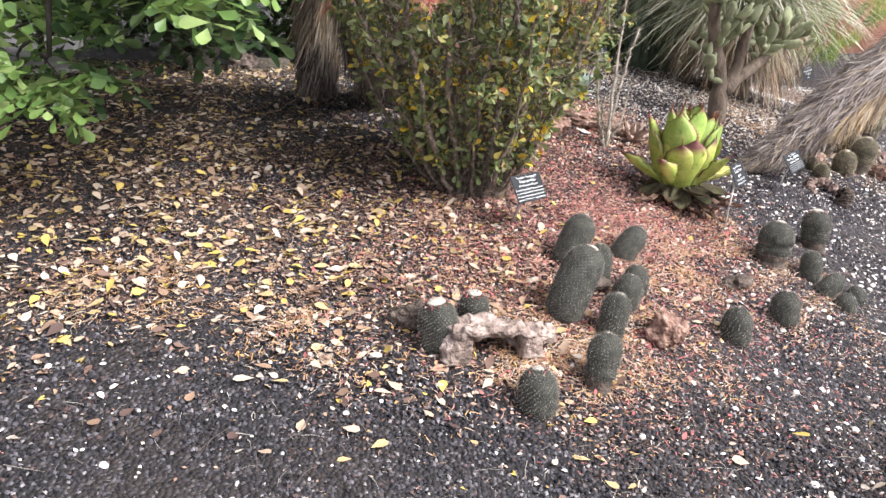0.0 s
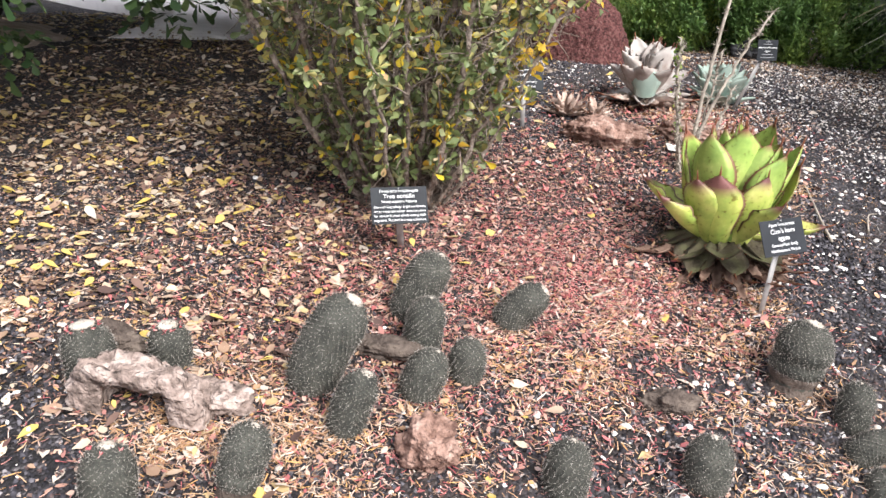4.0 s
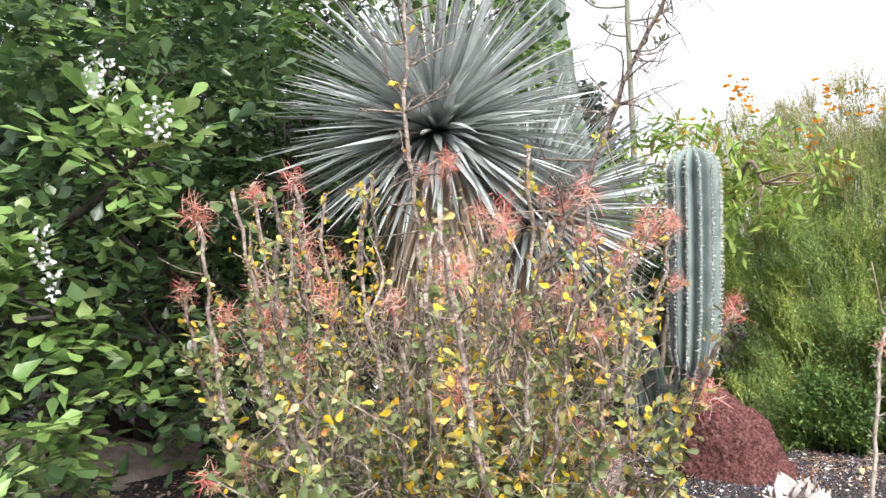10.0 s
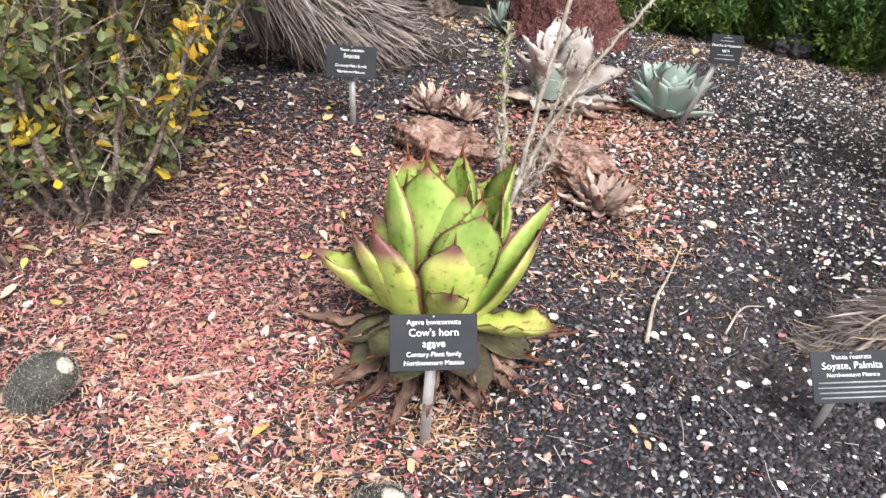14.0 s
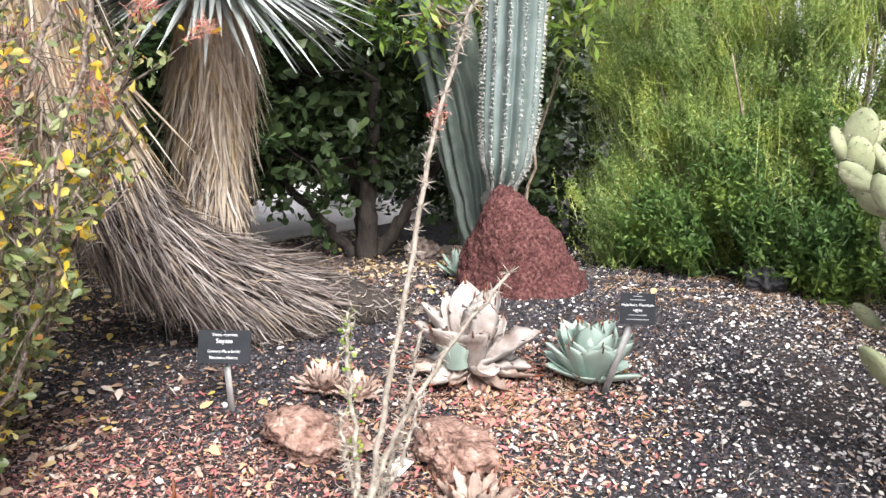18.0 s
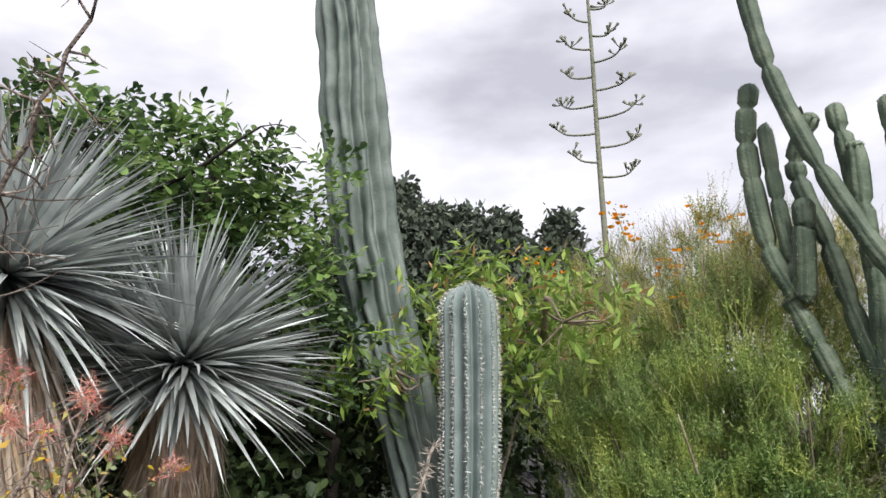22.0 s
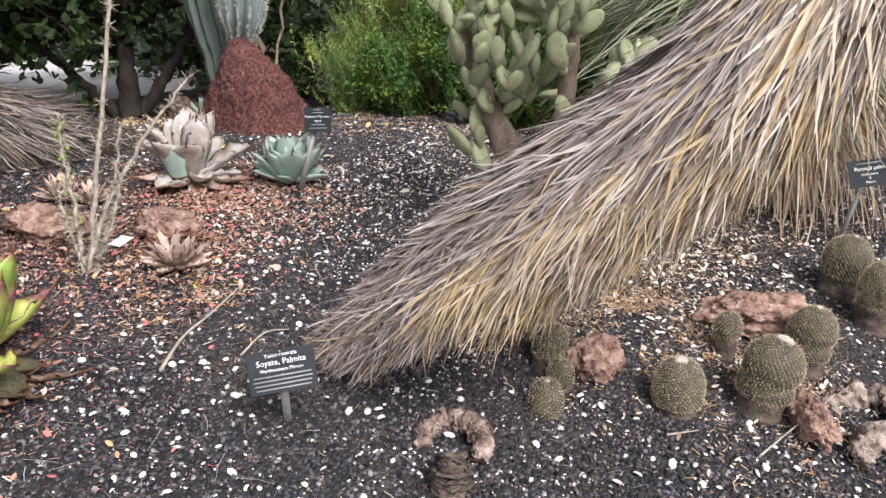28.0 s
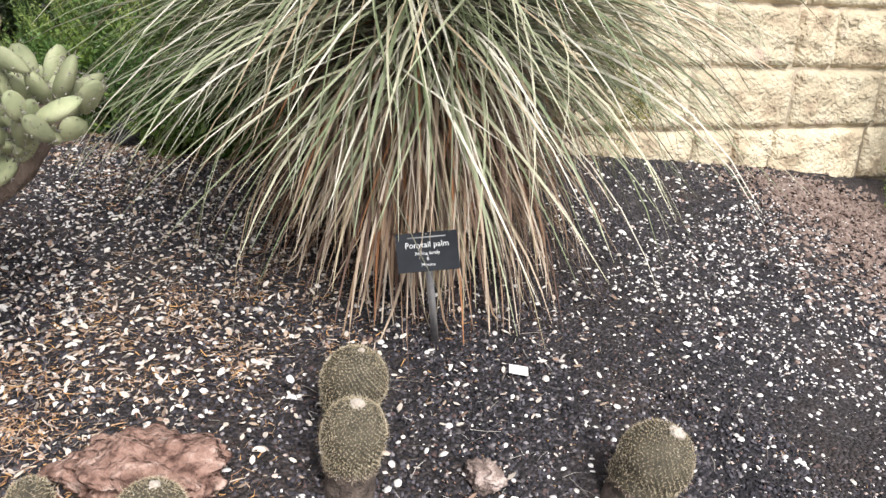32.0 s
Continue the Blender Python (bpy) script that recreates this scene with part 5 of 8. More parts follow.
def rib_spines(geo, path, radii, n_ribs, per, r, length=0.02, n=6, width=0.0022):
    """Clusters of spines along the crests of a ribbed stem."""
    v, _, _ = tube(path, radii, n_ribs)
    rows = v[: len(path) * n_ribs].reshape(len(path), n_ribs, 3)
    t = np.linspace(0, len(path) - 1.001, per)
    i = t.astype(int)
    u = (t - i)[:, None, None]
    pos = rows[i] * (1 - u) + rows[i + 1] * u
    mid = (path[i] * (1 - u[:, 0]) + path[i + 1] * u[:, 0])[:, None]
    out = unit(pos - mid)
    pos, out = np.repeat(pos.reshape(-1, 3), n, 0), np.repeat(out.reshape(-1, 3), n, 0)
    geo.add(*strips(pos, out + r.normal(size=out.shape) * 0.6, 0.0, r.uniform(0.4, 1.0, len(pos)) * length, width, 2, taper=0.7, r=r))


def domed(path, radius, body):
    """Radii along a stem that ends in a round tip."""
    step = np.linalg.norm(np.diff(path, axis=0), axis=1)
    left = np.concatenate([np.cumsum(step[::-1])[::-1], [0.0]])
    return np.maximum(np.minimum(body, radius * np.sqrt(np.maximum(0.0, 1 - (1 - np.clip(left / radius, 0, 1)) ** 2))), 0.004)


def columns():
    r = np.random.default_rng(61)
    base = np.array([-0.38, 6.62, float(gz(-0.38, 6.62))])
    c = thing("giant_column_cactus", base, "tall blue-green ribbed column cactus with a thick upright arm", "cactus")
    path = bent(np.array([(-0.74, 6.7, 0.42), (-0.87, 6.7, 0.8), (-0.99, 6.72, 1.15), (-1.22, 6.74, 1.8), (-1.5, 6.75, 2.55), (-1.7, 6.75, 3.47), (-1.81, 6.75, 4.43), (-1.9, 6.75, 5.2), (-1.95, 6.75, 6.2)]) - base, 110)
    t = np.linspace(0, 1, 110)
    rad = np.interp(t, [0, 0.1, 0.25, 0.4, 0.7, 0.93, 0.98, 1], [0.14, 0.15, 0.18, 0.225, 0.27, 0.24, 0.13, 0.02]) * (1 + 0.02 * np.sin(t * 62) + 0.012 * np.sin(t * 131))
    g = Geo()
    add_tube(g, path, rad, 96, ribbed(12, 0.36, 8), twist=0.004)
    v = g.v[-1]
    g.v[-1] = v + np.array([Vector(noise.noise_vector(Vector(q) * 3.0)) * 0.02 + Vector(noise.noise_vector(Vector(q) * 9.0)) * 0.011 for q in v])
    child("trunk", g, M["column"], c, True)
    g = Geo()
    rib_spines(g, path, rad, 12, 90, r, 0.012, 4)
    child("spine_cover", g, M["spine"], c, False, "", "stuff")
    path = bent(np.array([(-0.72, 6.62, 0.95), (-0.55, 6.5, 0.98), (-0.43, 6.44, 1.12), (-0.39, 6.43, 1.36), (-0.36, 6.43, 1.83), (-0.345, 6.43, 2.2), (-0.34, 6.43, 2.565)]) - base, 50)
    t = np.linspace(0, 1, 50)
    rad = domed(path, 0.165, np.interp(t, [0, 0.2, 0.3, 0.42, 0.56, 1], [0.04, 0.045, 0.075, 0.135, 0.16, 0.165]))
    g = Geo()
    add_tube(g, path, rad, 104, ribbed(13, 0.42, 8))
    child("arm", g, M["barrel"], c, True)
    g = Geo()
    rib_spines(g, path, rad * 1.005, 13, 120, r, 0.028, 8, 0.0042)
    child("spine_cover", g, M["white_spine"], c, False, "rows of white spines along the ribs", "stuff")

    # a clump of jointed green columns
    r = np.random.default_rng(62)
    base = np.array([1.75, 8.25, float(gz(1.75, 8.25))])
    c = thing("column_cactus_clump", base, "clump of many jointed dark green column cacti", "cactus")
    specs = [[(1.5, 8.0, 0.4), (1.42, 7.9, 1.4), (1.28, 7.8, 1.7), (1.14, 7.8, 2.09), (1.0, 7.8, 2.45)], [(1.0, 7.8, 2.42), (0.88, 7.8, 2.72), (0.83, 7.8, 3.1), (0.82, 7.8, 3.5), (0.88, 7.8, 3.82)],
             [(1.02, 7.82, 2.42), (0.97, 7.82, 2.81), (0.94, 7.82, 3.15), (0.92, 7.82, 3.54)], [(1.04, 7.78, 2.4), (1.08, 7.76, 2.7), (1.1, 7.75, 3.0)],
             [(1.55, 8.0, 0.4), (1.38, 7.9, 1.75), (1.25, 7.9, 2.35), (1.17, 7.9, 2.75), (1.07, 7.9, 3.1), (1.06, 7.9, 3.3), (1.19, 7.9, 3.55)],
             [(1.7, 7.8, 1.9), (1.58, 7.7, 2.39), (1.45, 7.7, 2.67), (1.28, 7.7, 3.08), (1.11, 7.7, 3.6), (1.03, 7.7, 3.98), (0.97, 7.7, 4.45), (0.93, 7.7, 4.9)],
             [(1.5, 7.95, 0.4), (1.4, 7.95, 2.3), (1.39, 7.95, 2.82), (1.36, 7.95, 3.15), (1.33, 7.95, 3.58)], [(1.55, 7.9, 0.4), (1.38, 7.9, 1.75), (1.42, 7.9, 2.46), (1.41, 7.9, 2.81), (1.43, 7.9, 3.3)],
             [(1.65, 8.0, 0.4), (1.61, 8.0, 2.25), (1.66, 8.0, 2.7), (1.62, 8.0, 3.13), (1.6, 8.0, 3.57)], [(1.8, 8.05, 0.4), (1.8, 8.0, 2.4), (1.8, 8.0, 3.09), (1.79, 8.0, 3.48), (1.76, 8.0, 3.88)],
             [(1.9, 8.0, 0.4), (1.88, 8.0, 3.13), (1.92, 8.0, 3.5)], [(1.6, 7.75, 0.4), (1.58, 7.7, 1.8), (1.64, 7.7, 2.46)], [(1.72, 7.75, 0.4), (1.74, 7.7, 1.79), (1.84, 7.7, 2.46)],
             [(1.98, 8.0, 0.4), (1.96, 8.0, 2.4), (1.96, 8.0, 3.5)], [(2.1, 8.0, 0.4), (2.08, 8.0, 2.6), (2.11, 8.0, 3.75)], [(2.3, 8.0, 0.4), (2.32, 8.0, 2.4), (2.32, 8.0, 3.25)], [(1.8, 7.85, 0.4), (1.78, 7.9, 2.87)],
             [(2.0, 7.85, 0.4), (2.02, 7.85, 2.8)], [(2.24, 8.1, 0.4), (2.24, 8.1, 3.45)], [(2.44, 8.1, 0.4), (2.44, 8.1, 3.35)]]
    for k in range(40):
        x, y = 1.55 + 0.95 * r.random(), 7.75 + 0.6 * r.random()
        h = r.uniform(1.7, 2.4) if y < 8.0 else r.uniform(2.2, 3.3)
        specs.append([(x, y, 0.4), (x + r.normal() * 0.04, y, 0.4 + h * 0.55), (x + r.normal() * 0.06, y + r.normal() * 0.06, 0.4 + h)])
    for k in range(26):
        x, y = 1.5 + 0.95 * r.random(), 7.58 + 0.3 * r.random()
        h = r.uniform(0.9, 1.9)
        specs.append([(x, y, 0.4), (x + r.normal() * 0.03, y, 0.4 + h * 0.55), (x + r.normal() * 0.05, y + r.normal() * 0.04, 0.4 + h)])
    for pts in specs:
        rd = r.uniform(0.044, 0.062)
        p = bent(np.array(pts) - base, 500)
        span = np.linalg.norm(np.diff(p, axis=0), axis=1).sum()
        t = np.concatenate([np.linspace(0, 1 - rd / span, 46, endpoint=False), 1 - rd / span * np.cos(np.linspace(0, np.pi / 2, 8))])
        p = p[(t * 499).astype(int)]
        joint = np.abs(np.sin(t * math.pi * span / r.uniform(0.26, 0.5) + r.uniform(0, 3) + 0.7 * np.sin(t * 9)))
        p = p + r.normal(size=(1, 3)) * 0.006 * np.cumsum(np.exp(-((joint / 0.12) ** 2)))[:, None] * np.array([1, 1, 0])
        rad = domed(p, rd, np.full(54, rd)) * (1 - 0.42 * np.exp(-((joint / 0.15) ** 2))) * (1 + 0.07 * joint)
        g = Geo()
        add_tube(g, p, rad, 24, ribbed(8, 0.32, 3))
        stem = child("stem", g, M["cereus"], c, True)
        g = Geo()
        rib_spines(g, p, rad, 8, 50, r, 0.012, 2)
        child("spine_cover", g, M["spine"], stem, False, "", "stuff")


def dried_curls():
    r = np.random.default_rng(63)
    for k, (x, y, z) in enumerate(((1.16, 7.9, 3.56), (1.76, 8.0, 3.78), (1.6, 8.0, 3.46), (2.23, 8.1, 3.36), (2.43, 8.1, 3.2), (2.05, 8.0, 2.6), (2.1, 8.0, 3.5))):
        a = r.uniform(0, 6, 1)[0]
        p = [np.array((0.0, 0, 0))]
        for j in range(9):
            p.append(p[-1] + np.array((math.cos(a) * 0.023, -0.004, math.sin(a) * 0.023)))
            a += r.uniform(0.25, 0.6)
        g = Geo()
        add_tube(g, bent(np.array(p), 24), np.linspace(0.02, 0.007, 24) * (1 + 0.3 * r.normal(size=24)), 7)
        ob = child("withered_bloom", g, M["dark_bark"], None, True)
        ob.location = (x, y - 0.055, z)
        tagged(ob, "curled dark withered cactus bloom clinging to a stem", "flower", "withered blooms")


def red_mound():
    cx, cy = -0.12, 6.26
    n, m = 150, 60
    g = Geo()
    v = []
    for k in range(m):
        s = k / (m - 1)
        for j in range(n):
            a = 2 * math.pi * j / n
            rr = 0.38 * s**0.75 * (1 + 0.06 * math.cos(a))
            x, y = math.cos(a) * rr * 1.05 - 0.13 * (1 - s), math.sin(a) * rr * 0.8
            z = 0.54 * (1 - s**1.5)
            q = Vector((x * 4, y * 4, z * 4))
            d = 0.045 * noise.noise(q) + 0.022 * noise.noise(q * 3.1) + 0.012 * noise.noise(q * 8) + 0.014 * noise.noise(q * 17) + 0.012 * noise.noise(q * 33)
            v.append((x + math.cos(a) * d * s, y + math.sin(a) * d * s, z + d - 0.04))
    g.add(v, grid_faces(m, n, True))
    ob = child("red_lava_rock", g, M["red_rock"], None, True)
    ob.location = (cx, cy, float(gz(cx, cy)))
    tagged(ob, "dark red pitted lava boulder beneath the column cactus", "rock")


def hollow_rock():
    """A half-buried tufa shell with an open front: outer and inner vault, closed at the back."""
    x, y = 0.2, 2.225
    g = Geo()
    n, m = 60, 26
    shells = []
    for inner in (0, 1):
        v = []
        for j in range(m):
            q = j / (m - 1)
            shrink = (1 - 0.75 * max(0, q - 0.45) / 0.55) if not inner else (1 - 0.8 * max(0, q - 0.35) / 0.65)
            for k in range(n):
                a = math.pi * k / (n - 1)
                rx, rz = (0.15, 0.125) if not inner else (0.09, 0.09)
                c, s = math.cos(a), math.sin(a)
                bx = math.copysign(abs(c) ** (0.3 if inner else 0.6), c) * rx * shrink + (0.0 if inner else 0.02 * math.cos(a))
                bz = s ** (0.3 if inner else 0.6) * rz * shrink * (1 if inner else 1 - 0.25 * c)
                p = Vector((bx * 16, q * 3.4, bz * 16 + inner * 7))
                d = 0.024 * noise.noise(p) + 0.018 * noise.noise(p * 2.4) + 0.011 * noise.noise(p * 5.5)
                d *= 0.4 if inner else 1.0
                v.append((bx + c * d, -0.07 + 0.19 * q + 0.02 * noise.noise(p * 0.7) * (q < 0.1), bz + s * d))
        shells.append(np.array(v))
    f = grid_faces(m, n)
    g.add(shells[0], f[:, ::-1])
    g.add(shells[1], f)
    g.f.append(np.array([[k, k + 1, m * n + k + 1, m * n + k] for k in range(n - 1)]))
    g.m.append(np.zeros(n - 1))
    ob = child("hollow_rock", g, M["grey_rock"], None, True)
    ob.location, ob.rotation_euler = (x, y, float(gz(x, y)) - 0.01), (0, 0, radians(20))
    tagged(ob, "rough pinkish-grey tufa rock with an arched hollow", "rock")
    rock(x + 0.15, y + 0.09, (0.085, 0.05, 0.045), M["grey_rock"], "low rough tufa lump beside the hollow rock", 44, 0.4)


def dead_cacti():
    """Shrivelled curled stubs of dead cacti."""
    for k, (x, y, pts, rd, label) in enumerate((
            (2.5, 4.47, [(0, 0, -0.02), (0.01, 0.0, 0.05), (0.0, 0.02, 0.1)], 0.045, "short brown cactus stub with a woolly top"),
            (2.43, 4.62, [(0.09, -0.03, -0.01), (0.07, 0.02, 0.03), (0.0, 0.04, 0.045), (-0.06, 0.02, 0.035), (-0.085, -0.03, 0.015), (-0.07, -0.08, -0.01)], 0.03, "dead curled brown cactus arching over gravel"),
            (3.5, 6.04, [(-0.14, -0.04, -0.01), (-0.08, 0.06, 0.03), (-0.02, 0.08, 0.035), (0.0, 0.0, 0.02), (0.06, -0.05, 0.03), (0.15, -0.07, 0.0)], 0.036, "low ragged pinkish tufa remnant lying in gravel"),
            (3.35, 5.55, [(-0.15, -0.02, -0.01), (-0.08, 0.1, 0.03), (0.03, 0.15, 0.05), (0.11, 0.07, 0.05), (0.1, -0.03, 0.04), (0.03, -0.13, 0.03), (0.02, -0.19, -0.01)], 0.044, "hollow curved grey-pink tufa lump with lichen"))):
        g = Geo()
        r = np.random.default_rng(300 + k)
        p = bent(pts, 60)
        rad = rd * (1 + 0.14 * r.normal(size=60)) * np.interp(np.linspace(0, 1, 60), [0, 0.12, 0.88, 1], [0.8, 1, 1, 0.6])
        v, f, caps = tube(p, rad, 20)
        v = v + np.array([Vector(noise.noise_vector(Vector(q) * 22)) * (0.02 if k > 1 else 0.004) + Vector(noise.noise_vector(Vector(q) * 45)) * 0.012 + Vector(noise.noise_vector(Vector(q) * 95)) * 0.008 for q in v])
        g.add(v, f)
        g.f.append(caps)
        g.m.append(np.zeros(len(caps)))
        ob = child("tufa_lump" if k > 1 else "dead_cactus", g, M["grey_rock"] if k == 3 else M["dead_flesh"] if k else M["cactus_old"], None, True)
        ob.location = (x, y, float(gz(x, y)))
        tagged(ob, label, "rock" if k > 1 else "cactus", "tufa lumps by the path" if k > 1 else "dead cacti")


dead_cacti()
horn_agave()
small_agaves()
leaning_yuccas()
ponytail()
opuntia()
columns()
dried_curls()
red_mound()
hollow_rock()

# round cacti, first group: x, y, tip shift x y, radius, length, wool, flowers
for k, (x, y, lx, ly, rd, ln, wool, fl) in enumerate([
        (0.04, 2.2, -0.02, 0.0, 0.064, 0.16, 1.4, 10), (0.15, 2.35, 0.0, 0.0, 0.054, 0.12, 1.4, 9), (0.34, 1.985, -0.01, 0.02, 0.06, 0.135, 0.9, 5),
        (0.55, 2.145, 0.03, 0.05, 0.055, 0.18, 0.6, 0), (0.48, 2.505, 0.1, 0.07, 0.074, 0.27, 0.9, 0), (0.64, 2.435, 0.04, 0.05, 0.05, 0.16, 0.9, 0),
        (0.545, 2.89, 0.08, 0.06, 0.064, 0.21, 0.5, 0), (0.655, 2.79, 0.01, 0.03, 0.054, 0.15, 0.4, 0), (0.73, 2.64, 0.04, 0.04, 0.056, 0.13, 0.4, 0),
        (0.81, 2.77, 0.0, 0.02, 0.05, 0.11, 0.4, 0), (0.8, 3.035, 0.1, 0.06, 0.054, 0.16, 1.0, 0), (1.17, 2.6, 0.0, 0.03, 0.056, 0.13, 0.6, 0),
        (1.458, 2.835, 0.0, 0.02, 0.058, 0.13, 0.6, 0), (1.59, 3.335, 0.03, 0.03, 0.082, 0.2, 0.8, 0), (1.767, 3.29, 0.0, 0.02, 0.047, 0.13, 0.4, 0),
        (1.949, 3.65, -0.01, 0.02, 0.07, 0.2, 1.1, 6), (1.78, 3.185, 0.1, 0.04, 0.045, 0.125, 0.4, 0), (1.86, 3.1, 0.0, 0.02, 0.046, 0.07, 0.4, 0), (1.97, 3.225, 0.0, 0.02, 0.043, 0.06, 0.4, 0)]):
    pincushion(x, y, (lx, ly), rd, ln, 100 + k, False, wool, fl, 0.32 if k in (3, 13, 15) else 0.08)
# second group, golden spines
for k, (x, y, lx, ly, rd, ln, wool, old) in enumerate([
        (2.35, 5.09, 0.03, 0.02, 0.048, 0.13, 0.0, 0.4), (2.47, 5.06, 0.02, 0.02, 0.055, 0.15, 0.4, 0.4), (2.56, 4.9, 0.0, 0.0, 0.05, 0.095, 0.6, 0.1), (2.55, 5.02, -0.01, 0.0, 0.04, 0.09, 0.4, 0.2),
        (2.86, 5.2, 0.0, 0.0, 0.078, 0.16, 0.8, 0.2), (3.06, 5.38, 0.05, 0.02, 0.092, 0.25, 0.8, 0.3), (3.13, 5.7, 0.02, 0.02, 0.08, 0.22, 0.5, 0.3), (2.9, 5.56, 0.0, 0.02, 0.045, 0.15, 0.3, 0.5),
        (3.13, 6.3, 0.04, 0.02, 0.092, 0.24, 0.3, 0.4), (3.28, 6.16, 0.03, 0.0, 0.08, 0.26, 0.7, 0.4), (3.8, 6.69, 0.09, 0.03, 0.1, 0.25, 0.7, 0.35), (3.56, 5.64, 0.0, 0.0, 0.05, 0.09, 0.5, 0.1), (3.62, 5.68, 0.0, 0.0, 0.045, 0.08, 0.3, 0.1)]):
    pincushion(x, y, (lx, ly), rd, ln, 140 + k, True, wool, 0, old)

for k, (x, y, sx, sy, sz, mat, label, turn) in enumerate([
        (0.86, 2.49, 0.07, 0.065, 0.07, "pink_rock", "rounded pinkish tufa rock among cacti", 0.3), (0.62, 4.5, 0.17, 0.11, 0.07, "pink_rock", "flat pink porous rock on gravel", 0.4),
        (0.97, 4.78, 0.19, 0.11, 0.06, "pink_rock", "flat pink porous rock on gravel", -0.5), (2.6, 5.16, 0.09, 0.07, 0.08, "pink_rock", "pink porous rock beside round cacti", 0.6),
        (2.93, 5.82, 0.19, 0.13, 0.075, "pink_rock", "broad pink porous rock in gravel", 0.4),
        (3.2, 5.43, 0.14, 0.06, 0.06, "pink_rock", "long pink porous rock lying in gravel", -0.94),
        (3.5, 6.44, 0.055, 0.045, 0.045, "grey_rock", "small grey stone on gravel", 0.0), (0.82, 7.08, 0.09, 0.08, 0.08, "black_stone", "black stone at the foot of the bush", 0.0),
        (-0.03, 2.3, 0.09, 0.05, 0.05, "cactus_old", "dead fallen cactus stump, brown and dusty", 0.2), (1.32, 3.02, 0.08, 0.04, 0.035, "cactus_old", "dead shrivelled cactus stub", 0.5),
        (0.6, 2.72, 0.12, 0.045, 0.035, "cactus_old", "fallen dry cactus remnant", 0.35)]):
    rock(x, y, (sx, sy, sz), M[mat], label, k + 1, turn)

# ---- shrubs, trees ----
LEAF_V = np.array([(0, 0, 0), (0.55, 0.32, 0.06), (0.85, 0.26, 0.04), (1.0, 0, 0), (0.85, -0.26, 0.04), (0.55, -0.32, 0.06)])
LEAF_F = np.array([(0, 1, 2, 3), (0, 3, 4, 5)])
LANCE_V = np.array([(0, 0, 0), (0.45, 0.11, 0.03), (1.0, 0, -0.06), (0.45, -0.11, 0.03)])
LANCE_F = np.array([(0, 1, 2, 3)])
# a blunt leaf, widest towards its tip, folded along the midrib
SPOON_V = np.array([(0, 0, 0), (0.55, 0, -0.03), (1.0, 0, -0.04), (0.38, 0.14, 0.03), (0.72, 0.27, 0.06), (0.94, 0.14, 0.0), (0.38, -0.14, 0.03), (0.72, -0.27, 0.06), (0.94, -0.14, 0.0)])
SPOON_F = np.array([(0, 1, 4, 3), (1, 2, 5, 4), (0, 6, 7, 1), (1, 7, 8, 2)])


def turn_x(way, r, flat=0.5):
    """Frames with x along the way and z mostly up, for leaves."""
    way = unit(way)
    up = unit(np.array([0, 0, 1.0]) * flat + r.normal(size=way.shape) * 0.6)
    y = unit(np.cross(up, way))
    return np.stack([way, y, np.cross(way, y)], -1)


